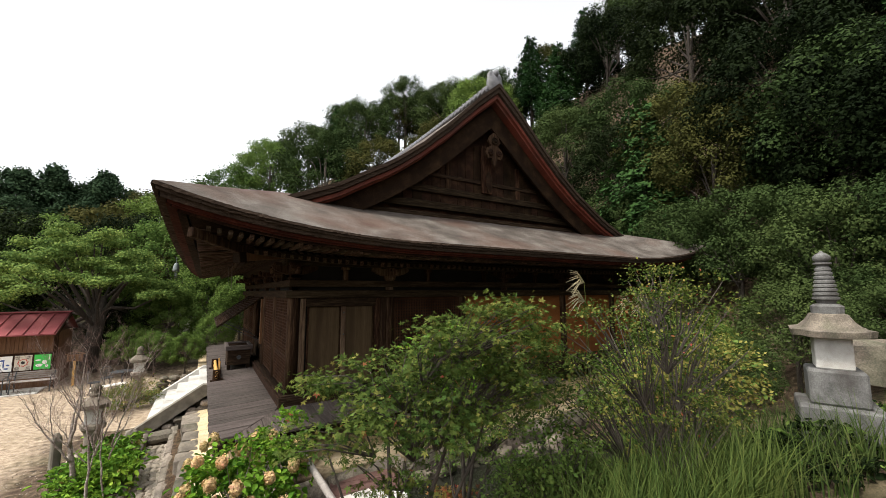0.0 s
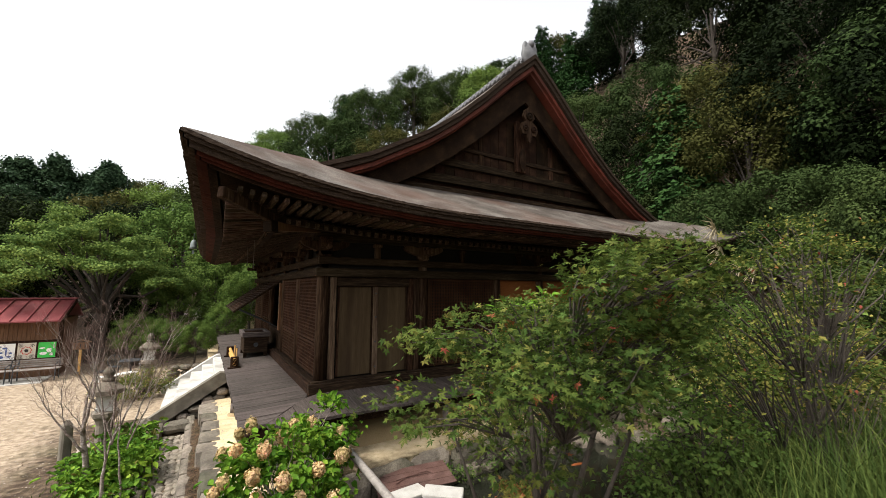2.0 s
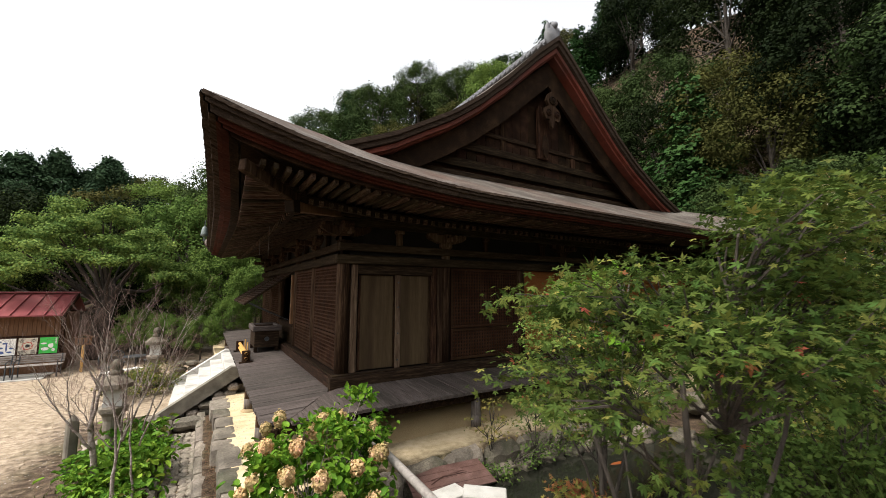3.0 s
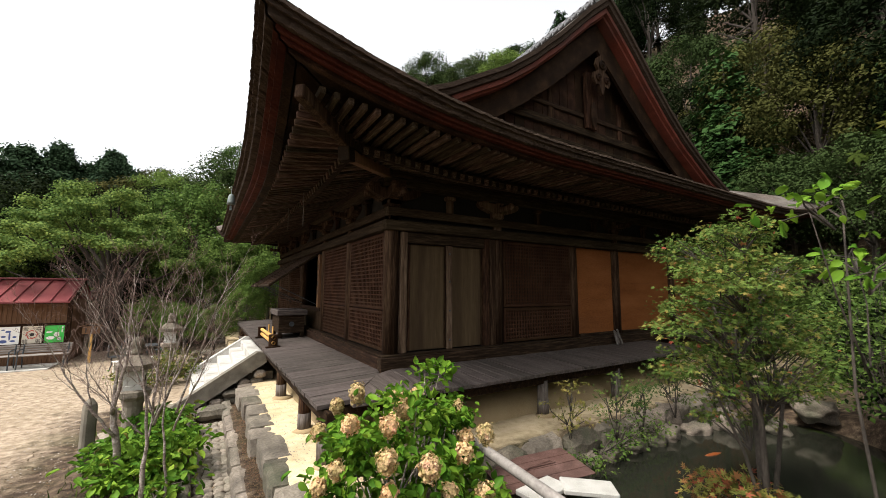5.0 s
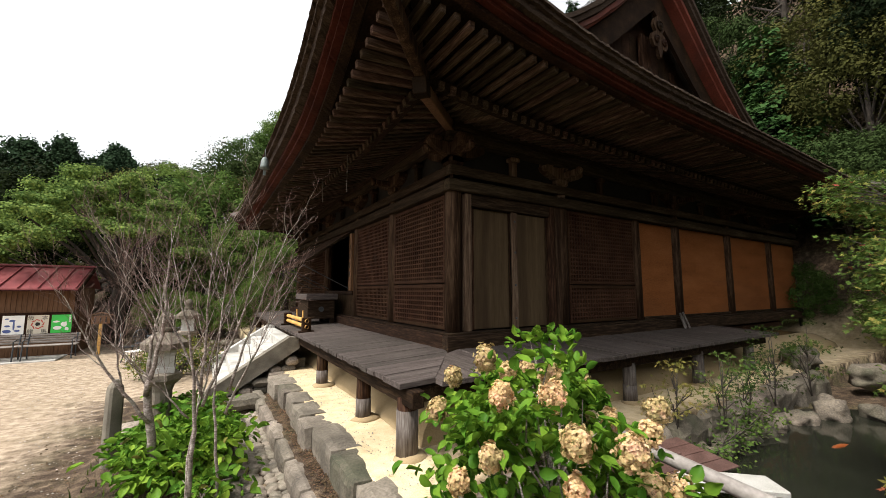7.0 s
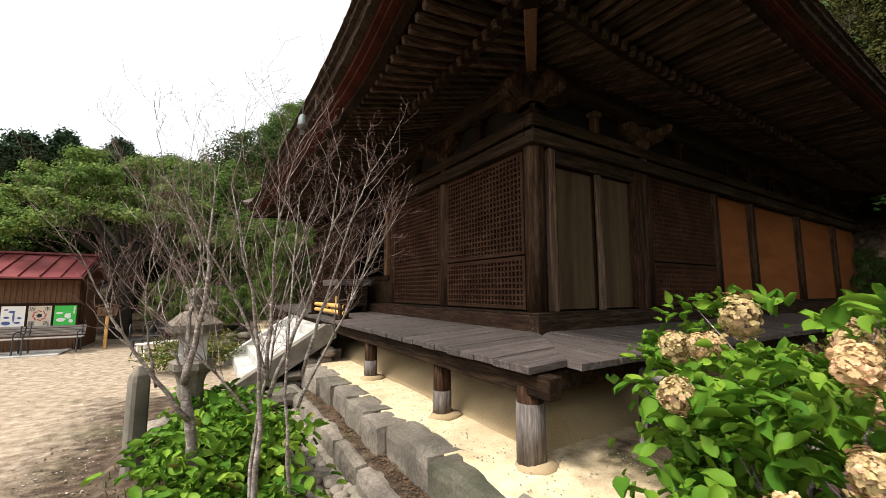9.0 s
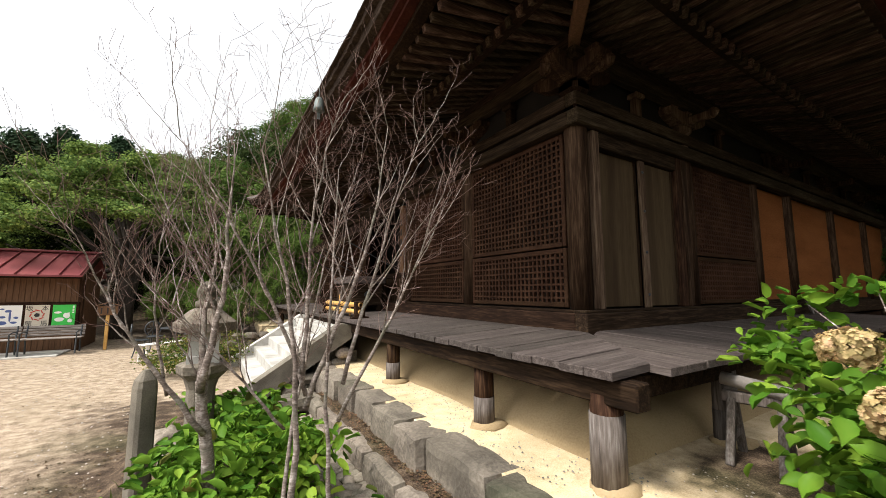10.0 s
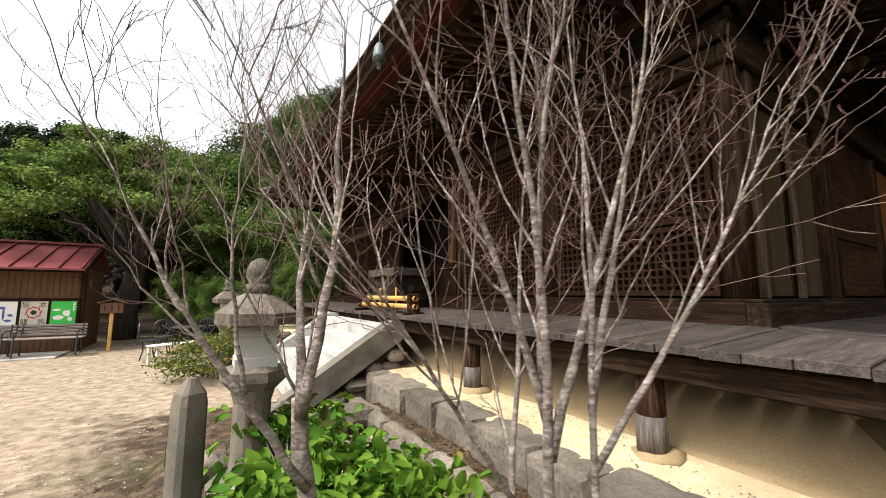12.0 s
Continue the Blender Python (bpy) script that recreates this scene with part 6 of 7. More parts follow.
def crooked(rnd, p, d, r, ln, n, wob, taper, lift_=0.1):
    """A zigzag line of points that thins towards its end."""
    pts, radii = [Vector(p)], [r]
    d = Vector(d).normalized()
    side = 1
    ax = d.orthogonal().normalized()
    for i in range(n):
        side = -side
        d = (d + ax * side * wob + Vector((rnd.uniform(-1, 1), rnd.uniform(-1, 1), rnd.uniform(-0.6, 0.8))) * wob * 0.7 + Vector((0, 0, lift_ * 0.3))).normalized()
        pts.append(pts[-1] + d * ln / n)
        radii.append(max(0.0011, r * (1 - taper * (i + 1) / n)))
    return pts, radii


def shoot(wood, fine, rnd, p, d, r, ln, level):
    """A side branch with alternate twigs and short spurs."""
    n = 6 if level == 0 else 4 if level == 1 else 3
    pts, radii = crooked(rnd, p, d, r, ln, n, 0.2 if level < 2 else 0.13, 0.72, 0.25)
    (wood if level == 0 else fine).tube(pts, radii, 6 if level == 0 else 3, cap=False)
    if level > 2:
        return
    for i in range(1, n + 1):
        for k_ in range(1 if rnd.random() < (0.9, 0.68, 0.25)[level] else 0):
            v = (pts[i] - pts[i - 1]).normalized()
            a = rnd.uniform(0, 6.28)
            q = v.orthogonal().normalized()
            out = q * math.cos(a) + v.cross(q) * math.sin(a)
            kid = v * rnd.uniform(0.55, 1.0) + out * rnd.uniform(0.6, 0.95) + Vector((0, 0, 0.12))
            shoot(wood, fine, rnd, pts[i], kid, max(0.0011, radii[i] * 0.6), ln * rnd.uniform(0.30, 0.62) * (1.0 if level else 0.85), level + 1)


def bare_tree(at, label, stems, seed):
    t = empty("bare_tree", at, label, "tree", "bare trees")
    rnd = random.Random(seed)
    for (base, d, r, ln, taper, first) in stems:
        sh, wood, fine = Shape(), Shape(), Shape()
        n = 11
        pts, radii = crooked(rnd, base, d, r * 0.82, ln, n, 0.15, taper)
        sh.tube(pts, radii, 10)
        stem = part("stem", sh, "bark", t, "whitish lichened grey stem", True)
        for i in range(first + 1, n + 1):
            for k_ in range(1 if rnd.random() < 0.9 else 2):
                v = (pts[i] - pts[i - 1]).normalized()
                a = rnd.uniform(0, 6.28)
                kid = v * rnd.uniform(0.7, 1.2) + Vector((math.cos(a), math.sin(a), 0.15)) * rnd.uniform(0.5, 0.85)
                shoot(wood, fine, rnd, pts[i], kid, min(0.0085, max(0.0032, radii[i] * 0.5)), rnd.uniform(0.34, 0.78) * (1.15 - 0.35 * i / n), 0)
        if wood.v:
            tagged(part("branch_mass", wood, "bark", t, "thin whitish branches", True), kind="stuff")
            tagged(part("twig_mass", fine, "twig", t, "fine bare reddish-grey twigs", True), kind="stuff")
    return t


bare_tree((-1.80, 9.80, 0.0), "small bare tree with pale lichened trunk among hydrangeas", [
    ((0, 0, -0.05), (-0.14, -0.05, 1), 0.056, 1.15, 0.25, 10),
    ((-0.14, -0.05, 1.02), (0.34, 0.03, 1), 0.032, 1.75, 0.88, 3),
    ((-0.14, -0.05, 1.02), (0.12, 0.12, 1), 0.030, 1.2, 0.85, 4),
    ((-0.10, -0.04, 0.74), (-0.62, 0.0, 0.95), 0.024, 1.5, 0.9, 4),
    ((-0.32, -0.04, 1.02), (-0.06, 0.12, 1), 0.013, 1.2, 0.85, 3),
    ((-0.04, 0.02, 1.5), (-0.42, -0.1, 1), 0.012, 1.2, 0.85, 3)], 5)
bare_tree((-1.46, 8.90, 0.0), "small bare multi-stemmed tree with whitish mottled bark", [
    ((0, 0, -0.05), (0.0, 0.01, 1), 0.030, 2.5, 0.88, 5),
    ((-0.05, 0.02, -0.05), (0.0, 0.02, 1), 0.020, 2.4, 0.88, 4),
    ((0.20, 0.02, -0.05), (0.03, 0.0, 1), 0.021, 2.5, 0.88, 5),
    ((0.02, 0.0, 1.05), (0.42, -0.02, 1), 0.020, 1.7, 0.88, 2),
    ((0.21, 0.02, 0.95), (0.22, -0.36, 0.9), 0.016, 1.3, 0.85, 3),
    ((0.02, 0.0, 1.12), (-0.32, 0.12, 1), 0.016, 1.5, 0.88, 2),
    ((0.0, 0.0, 1.2), (0.12, 0.14, 1), 0.017, 1.6, 0.88, 2),
    ((0.23, 0.02, 1.15), (0.34, 0.06, 1), 0.017, 1.6, 0.88, 2),
    ((-0.08, 0.04, 0.95), (-0.5, -0.02, 0.75), 0.011, 0.95, 0.85, 2)], 8)


def leafy(name, at, label, category, crowns, leaf, size, count, shape, seed, trunks=(), bark="bark_dark", group="", singles=0, up=0.7, droop=0.25, inner=0.3, extra=None):
    """A shrub or small tree: forked stems to each crown lump, leaves in layered sprays."""
    t = empty(name, at, label, category, group)
    rng_ = np.random.default_rng(seed)
    rnd = random.Random(seed)
    for base, top, r in trunks:
        b, e = Vector(base), Vector(top)
        mid = b.lerp(e, 0.5) + Vector((rnd.uniform(-1, 1), rnd.uniform(-1, 1), 0)) * 0.06 * (e - b).length
        part("stem", Shape().tube([b, b.lerp(mid, 0.5), mid, mid.lerp(e, 0.5), e], [r, r * 0.85, r * 0.7, r * 0.55, r * 0.35], 8), bark, t, smooth=True)
    tw = Shape()
    allp, alld = [], []
    tot = sum(c[3] if len(c) > 3 else 1.0 for c in crowns)
    for c in crowns:
        ctr, rad = Vector(c[0]), c[1]
        hub = Vector(c[2]) if len(c) > 2 and c[2] is not None else Vector((ctr.x * 0.4, ctr.y * 0.4, max(0.1, ctr.z - rad[2] * 1.5)))
        n = int(count * (c[3] if len(c) > 3 else 1.0) / tot)
        sprays = max(6, n // 26)
        sp, sd = lumpy(rng_, sprays, ctr, rad, inner)
        for i in range(sprays):
            p = Vector(sp[i])
            if i % 2 == 0:
                m = hub.lerp(p, 0.55) + Vector((rnd.uniform(-1, 1), rnd.uniform(-1, 1), rnd.uniform(0, 1))) * 0.08
                tw.tube([hub, m, p], [0.009, 0.006, 0.003], 4, False)
        per = max(3, n // sprays)
        k = size * (4.2 if shape != "oval" else 2.2)
        pp = np.repeat(sp, per, 0) + rng_.normal(0, 1, (sprays * per, 3)) * np.array([k * 0.5, k * 0.5, k * 0.16])
        allp.append(pp)
        alld.append(np.repeat(sd, per, 0) * 0.6 + rng_.normal(0, 0.6, (sprays * per, 3)) * np.array([1, 1, 0.25]))
    P_, D_ = np.concatenate(allp), unit(np.concatenate(alld))
    if tw.v:
        tagged(part("twig_mass", tw, bark, t), kind="stuff")
    pick = rng_.permutation(len(P_))
    v, f = leaves(rng_, P_[pick[singles:]], D_[pick[singles:]], size, shape, droop, up)
    ob = link("foliage", np_mesh("foliage", v, f, leaf), t)
    tagged(ob, kind="stuff")
    for i in pick[:singles]:
        v, f = leaves(rng_, P_[i:i + 1], D_[i:i + 1], size, shape, droop, up)
        link("leaf", np_mesh("leaf", v, f, leaf), t)
    if extra:
        for mat_, n in extra:
            j = rng_.choice(len(P_), n, replace=False)
            v, f = leaves(rng_, P_[j] + rng_.normal(0, 0.03, (n, 3)), D_[j], size * 1.05, shape, droop, up)
            tagged(link("turned_leaves", np_mesh("turned_leaves", v, f, mat_), t, "leaves turned yellow or red"), kind="stuff")
    return t


# hydrangea in flower
HY = (0.52, 6.50, 0.25)
hyd = leafy("hydrangea_bush", HY, "tall green hydrangea bush with faded cream flower heads", "bush",
            [((0.0, 0.0, 0.75), (0.62, 0.60, 0.52)), ((0.45, 0.35, 0.72), (0.55, 0.5, 0.48)), ((-0.40, 0.05, 0.55), (0.45, 0.5, 0.48)), ((0.25, -0.3, 0.5), (0.5, 0.4, 0.45)), ((0.7, 0.75, 0.82), (0.5, 0.5, 0.5)), ((0.78, 0.80, 1.08), (0.42, 0.42, 0.38)), ((0.0, 0.1, 1.05), (0.5, 0.5, 0.36)), ((-0.32, 0.45, 0.85), (0.36, 0.36, 0.42))],
            "leaf_hyd", 0.10, 2700, "oval", 21, [((0, 0, -0.3), (0.2, 0.1, 0.8), 0.016), ((0.05, 0.1, -0.3), (-0.3, 0.0, 0.7), 0.014), ((0.1, 0.0, -0.3), (0.55, 0.5, 0.9), 0.014), ((0.2, 0.2, -0.3), (0.7, 0.7, 0.8), 0.014)], "bark", singles=280, up=0.9, droop=0.35, inner=0.45)


def flower_head(rng_, at, r, parent):
    """A lumpy head of four-petalled florets."""
    n = 380
    d = unit(rng_.normal(0, 1, (n, 3)))
    lump = np.array([0.80 + 0.42 * noise.noise(Vector(q) * 2.1 + Vector(at) * 5) for q in d])[:, None]
    p = np.array(at) + d * r * np.array([1, 1, 1.2]) * lump * rng_.uniform(0.80, 1.08, (n, 1))
    vs, fs = [], []
    for i in range(n):
        m = unit(d[i] + rng_.normal(0, 0.35, 3))
        a = unit(np.cross(m, rng_.normal(0, 1, 3)))
        b = np.cross(m, a)
        for q in range(4):
            u = (a, b, -a, -b)[q]
            w = (b, -a, -b, a)[q]
            s = 0.0125 * rng_.uniform(0.7, 1.25)
            k = len(vs)
            vs += [p[i], p[i] + u * s * 0.7 + w * s * 0.6 + m * 0.004, p[i] + u * s * 1.25, p[i] + u * s * 0.7 - w * s * 0.6 + m * 0.004]
            fs.append((k, k + 1, k + 2, k + 3))
    link("flower_head", np_mesh("flower_head", np.array(vs), np.array(fs), "flower"), parent, "faded cream and pink flower head")


rng = np.random.default_rng(31)
for at in ((-0.04, -0.62, 0.98), (-0.50, -0.06, 1.22), (-0.42, 0.60, 1.2), (-0.62, 0.5, 1.02), (0.35, 0.85, 1.12), (0.63, 0.88, 1.10), (0.40, -0.45, 0.95), (-0.30, -0.45, 0.80), (0.1, -0.5, 0.55), (-0.55, -0.35, 0.55), (-0.65, 0.2, 0.45), (-0.7, 0.1, 0.72), (0.05, 0.05, 1.24), (0.95, 0.5, 1.0), (0.85, 0.15, 0.8), (0.6, -0.5, 0.6), (1.05, 0.95, 0.9), (-0.2, -0.2, 1.2), (1.1, 0.6, 0.65), (-0.35, -0.5, 1.05), (0.15, -0.6, 0.75), (0.3, -0.55, 0.35), (-0.15, -0.62, 0.45), (-0.62, -0.1, 0.9), (-0.45, -0.45, 0.35), (0.75, -0.3, 1.0), (-0.3, 0.35, 1.35)):
    flower_head(rng, (at[0] * 0.96, at[1] * 0.96, at[2] + 0.03), float(rng.uniform(0.068, 0.098)), hyd)

# low green hydrangeas in the bed
for i, (x, y, r, h, n) in enumerate(((-1.66, 9.80, 0.32, 0.5, 330), (-1.62, 10.4, 0.5, 0.58, 560), (-1.66, 11.1, 0.45, 0.6, 380), (-1.36, 9.15, 0.25, 0.36, 150), (-1.34, 9.95, 0.32, 0.44, 280), (-1.6, 11.9, 0.42, 0.5, 280))):
    leafy("low_hydrangea", (x, y, 0.05), "low bright green hydrangea with broad leaves", "bush", [((0, 0, h * 0.62), (r, r, h * 0.45)), ((r * 0.5, r * 0.4, h * 0.5), (r * 0.6, r * 0.6, h * 0.4)), ((-r * 0.4, -r * 0.3, h * 0.4), (r * 0.6, r * 0.6, h * 0.35))], "leaf_low", 0.115, int(n * 1.25), "oval", 40 + i, [((0, 0, -0.05), (0.1, 0.1, h * 0.7), 0.012), ((0.05, 0, -0.05), (-0.2, 0.1, h * 0.7), 0.01)], "bark", "low hydrangeas", 60, 1.0, 0.3, 0.4, [("leaf_yellow", 14)])

# maples and shrubs along the way down
leafy("garden_maple", (1.45, 2.85, 1.30), "small green maple with layered five-lobed leaves", "tree",
      [((-0.05, -0.20, 1.62), (0.58, 0.5, 0.28)), ((0.10, -0.30, 2.12), (0.32, 0.30, 0.24), None, 0.5), ((-0.56, 0.38, 1.84), (0.34, 0.30, 0.13), None, 0.35), ((-0.60, 0.30, 1.42), (0.38, 0.34, 0.14), None, 0.22), ((0.50, -0.10, 1.70), (0.55, 0.5, 0.32)), ((0.78, -0.25, 2.22), (0.42, 0.4, 0.24), None, 0.8), ((1.0, -0.20, 1.80), (0.45, 0.4, 0.32), None, 0.7), ((-0.25, 0.05, 1.15), (0.4, 0.4, 0.18), None, 0.2), ((0.0, 0.2, 1.82), (0.45, 0.4, 0.20), None, 0.7)],
      "leaf_maple", 0.038, 8600, "palm", 51, [((0, 0, -0.1), (-0.2, 0.0, 1.5), 0.030), ((0.05, 0.02, -0.1), (0.45, -0.15, 1.75), 0.026), ((-0.03, 0.03, -0.1), (-0.6, 0.2, 1.3), 0.018), ((0.05, 0, 0.3), (0.8, -0.2, 1.9), 0.016)], "bark_dark", "garden maples", 250, 1.3, 0.22, 0.25, [("leaf_yellow", 900), ("leaf_red", 40), ("leaf_fresh", 700)])
leafy("garden_maple", (3.35, 4.85, 0.55), "spreading maple leaning over the pond, some leaves yellowing", "tree",
      [((-0.2, 0.3, 1.75), (0.8, 0.6, 0.24)), ((-0.75, -0.1, 2.15), (0.5, 0.4, 0.2), None, 0.7), ((0.4, 0.3, 2.1), (0.7, 0.6, 0.24)), ((-0.45, 0.3, 1.35), (0.5, 0.45, 0.2), None, 0.5), ((0.3, -0.1, 1.35), (0.8, 0.5, 0.24), None, 0.8), ((0.9, 0.2, 1.7), (0.8, 0.6, 0.27)), ((0.4, 0.4, 0.85), (0.6, 0.4, 0.22), None, 0.35), ((0.6, 0.6, 2.5), (0.6, 0.5, 0.22)), ((1.2, 0.4, 1.1), (0.7, 0.5, 0.27), None, 0.7), ((0.1, 0.1, 2.65), (0.4, 0.3, 0.16), None, 0.5), ((1.3, 0.3, 2.25), (0.6, 0.5, 0.22))],
      "leaf_fresh", 0.034, 12500, "palm", 52, [((0, 0, -0.1), (-0.3, 0.2, 1.9), 0.036), ((0.05, 0.05, -0.1), (0.5, 0.3, 2.1), 0.032), ((0, 0, -0.1), (-0.5, 0.2, 1.3), 0.02), ((0.05, 0, -0.1), (1.1, 0.3, 1.9), 0.026)], "bark_dark", "garden maples", 0, 1.3, 0.22, 0.25, [("leaf_yellow", 3600), ("leaf_red", 260), ("leaf_maple", 3000)])
leafy("red_maple_shrub", (3.0, 4.85, 0.45), "low maple shrub with orange and red leaves", "bush", [((0, 0, 0.25), (0.45, 0.35, 0.2)), ((0.35, 0.2, 0.2), (0.35, 0.3, 0.18))], "leaf_yellow", 0.055, 700, "palm", 53, [((0, 0, -0.1), (0.1, 0, 0.3), 0.01)], extra=[("leaf_red", 420)])
leafy("thin_shrub", (4.1, 2.35, 1.45), "thin many-stemmed shrub with small yellowing leaves", "bush",
      [((-0.5, 0.1, 1.9), (0.7, 0.6, 0.5)), ((0.3, -0.1, 2.15), (0.7, 0.6, 0.45)), ((0.9, 0.0, 1.8), (0.6, 0.6, 0.5)), ((-0.1, 0.2, 1.4), (0.9, 0.6, 0.5)), ((0.6, 0.3, 2.4), (0.5, 0.4, 0.3)), ((-0.9, 0.4, 1.3), (0.6, 0.5, 0.45)), ((0.5, 0, 1.0), (0.9, 0.6, 0.5))],
      "leaf_maple", 0.034, 8600, "kite", 54, [((0.1 * i, 0.05 * i - 0.1, -0.1), (-0.8 + 0.3 * i, 0.1 * (i % 3), 2.0 + 0.1 * (i % 2)), 0.012) for i in range(6)], "bark_dark", "", 0, 0.8, 0.15, 0.1, [("leaf_yellow", 2600), ("leaf_red", 160)])
leafy("thin_shrub", (6.3, 3.1, 1.25), "loose shrub of olive leaves on the bank", "bush", [((0, 0, 1.3), (0.9, 0.8, 0.9)), ((0.9, 0.2, 1.1), (0.8, 0.7, 0.8)), ((-0.8, 0.3, 0.9), (0.7, 0.6, 0.7))], "leaf_yellow", 0.06, 4200, "kite", 55, [((0, 0, -0.1), (0.2, 0, 1.8), 0.015), ((0.1, 0, -0.1), (0.9, 0.2, 1.5), 0.012)], extra=[("leaf_fresh", 1800)])
leafy("bank_shrub", (3.0, 2.75, 1.25), "small bright green rounded shrub among the long grass", "bush", [((0, 0, 0.95), (0.42, 0.40, 0.30)), ((-0.3, 0.15, 0.7), (0.35, 0.32, 0.26)), ((0.3, -0.1, 0.65), (0.4, 0.35, 0.28))], "leaf_fresh", 0.04, 4200, "kite", 58, [((0, 0, -0.1), (0.05, 0, 0.9), 0.012), ((0.03, 0, -0.1), (-0.25, 0.1, 0.75), 0.01)], extra=[("leaf_maple", 1200)])
leafy("bank_shrub", (6.9, 4.6, 0.7), "dense dark green shrub on the pond bank", "bush", [((0, 0, 1.0), (1.0, 0.8, 0.8)), ((1.2, 0.4, 1.3), (1.1, 0.9, 1.0)), ((2.4, 0.8, 1.6), (1.2, 1.0, 1.2))], "leaf_fresh", 0.075, 6500, "kite", 56, [((0, 0, -0.1), (0.1, 0, 1.2), 0.02), ((1.2, 0.4, -0.1), (1.2, 0.4, 1.5), 0.02)], extra=[("leaf_shade", 2000)])
for i, (x, y, z, s, m) in enumerate(((3.85, 7.45, 0.40, 0.72, "leaf_yellow"), (4.75, 7.30, 0.36, 0.8, "leaf_fresh"), (5.35, 7.25, 0.34, 0.8, "leaf_fresh"), (6.5, 7.3, 0.40, 1.0, "leaf_maple"), (7.8, 7.2, 0.4, 1.1, "leaf_maple"))):
    leafy("sapling", (x, y, z), "slender sapling with sparse small leaves at the terrace edge", "sapling", [((0, 0, 0.9 * s), (0.4 * s, 0.35 * s, 0.28 * s)), ((0.3 * s, 0.1 * s, 0.6 * s), (0.35 * s, 0.3 * s, 0.2 * s)), ((-0.3 * s, 0, 0.55 * s), (0.3 * s, 0.3 * s, 0.22 * s)), ((0.1, 0, 0.25 * s), (0.3 * s, 0.3 * s, 0.15 * s))], m, 0.042, int(430 * s), "palm", 60 + i, [((0, 0, -0.15), (0.05, 0, 0.95 * s), 0.012), ((0.02, 0, -0.15), (0.35 * s, 0.1, 0.7 * s), 0.008), ((0, 0, -0.15), (-0.3 * s, 0, 0.65 * s), 0.008)], "bark_dark", "saplings")
leafy("tall_sapling", (2.70, 4.0, 0.80), "tall sapling with a few bright green oval leaves", "sapling",
      [((-0.45, 0.15, 2.35), (0.25, 0.25, 0.10)), ((0.05, 0.1, 2.45), (0.3, 0.25, 0.12)), ((-0.1, -0.1, 1.95), (0.3, 0.25, 0.12)), ((0.35, 0.1, 2.1), (0.25, 0.25, 0.12))],
      "leaf_hyd", 0.085, 90, "oval", 57, [((0, 0, -0.1), (0.0, 0.05, 2.4), 0.012), ((0, 0, 1.2), (-0.4, 0.12, 2.3), 0.007), ((0, 0, 1.3), (0.35, 0.1, 2.1), 0.006)], "bark_dark", "", 50, 1.0, 0.3, 0.3)
leafy("ground_cover", (3.6, 6.95, 0.15), "ferny green plants between the pond rocks", "bush", [((0, 0, 0.12), (0.3, 0.18, 0.14)), ((0.8, 0.12, 0.15), (0.4, 0.16, 0.16)), ((1.7, 0.15, 0.18), (0.4, 0.16, 0.18))], "leaf_fresh", 0.05, 900, "kite", 73)
leafy("ground_cover", (1.9, 3.75, 0.85), "dark green ground plants on the bank", "bush", [((0, 0, 0.1), (0.8, 0.5, 0.25)), ((0.9, -0.3, 0.25), (0.8, 0.6, 0.3)), ((0.5, -0.9, 0.45), (0.9, 0.6, 0.3))], "leaf_shade", 0.06, 2400, "oval", 70, extra=[("leaf_fresh", 500)])
leafy("ground_cover", (6.2, 1.7, 1.5), "leafy green undergrowth below the stone pagoda", "bush", [((0, 0, 0.3), (0.9, 0.6, 0.4)), ((1.2, -0.2, 0.35), (0.9, 0.6, 0.4)), ((2.2, -0.5, 0.35), (0.9, 0.6, 0.35))], "leaf_shade", 0.09, 2600, "oval", 71, extra=[("leaf_fresh", 700)])
leafy("yellow_shrub", (-2.0, 16.2, 0), "rounded yellow-green shrub beside the stone lantern", "bush", [((0, 0, 0.42), (0.75, 0.7, 0.40)), ((0.35, 0.5, 0.5), (0.55, 0.5, 0.42)), ((-0.4, 0.2, 0.35), (0.5, 0.5, 0.35))], "leaf_yellow", 0.06, 2600, "kite", 72, [((0, 0, -0.05), (0.1, 0.1, 0.6), 0.02)], extra=[("leaf_fresh", 1200)])


def grass(name, x0, x1, y0, y1, n, h, seed, label):
    """A stand of arching blades."""
    rng_ = np.random.default_rng(seed)
    vs, fs = [], []
    for i in range(n):
        x, y = rng_.uniform(x0, x1), rng_.uniform(y0, y1)
        z = ground_z(x, y) - 0.02
        a, ln = rng_.uniform(0, 6.28), h * rng_.uniform(0.6, 1.2)
        bend = rng_.uniform(0.15, 0.7)
        d, s = np.array([math.cos(a), math.sin(a), 0]), np.array([-math.sin(a), math.cos(a), 0])
        w = 0.006 + 0.004 * rng_.random()
        k = len(vs)
        for j in range(5):
            q = j / 4
            c = np.array([x, y, z]) + d * ln * bend * q * q + np.array([0, 0, ln * (q - 0.45 * bend * q * q)])
            ww = w * (1 - q) + 0.0006
            vs += [c - s * ww, c + s * ww]
        for j in range(4):
            fs.append((k + 2 * j, k + 2 * j + 1, k + 2 * j + 3, k + 2 * j + 2))
    tagged(new(name, np_mesh(name, np.array(vs), np.array(fs), "grass")), label, "grass", kind="stuff")


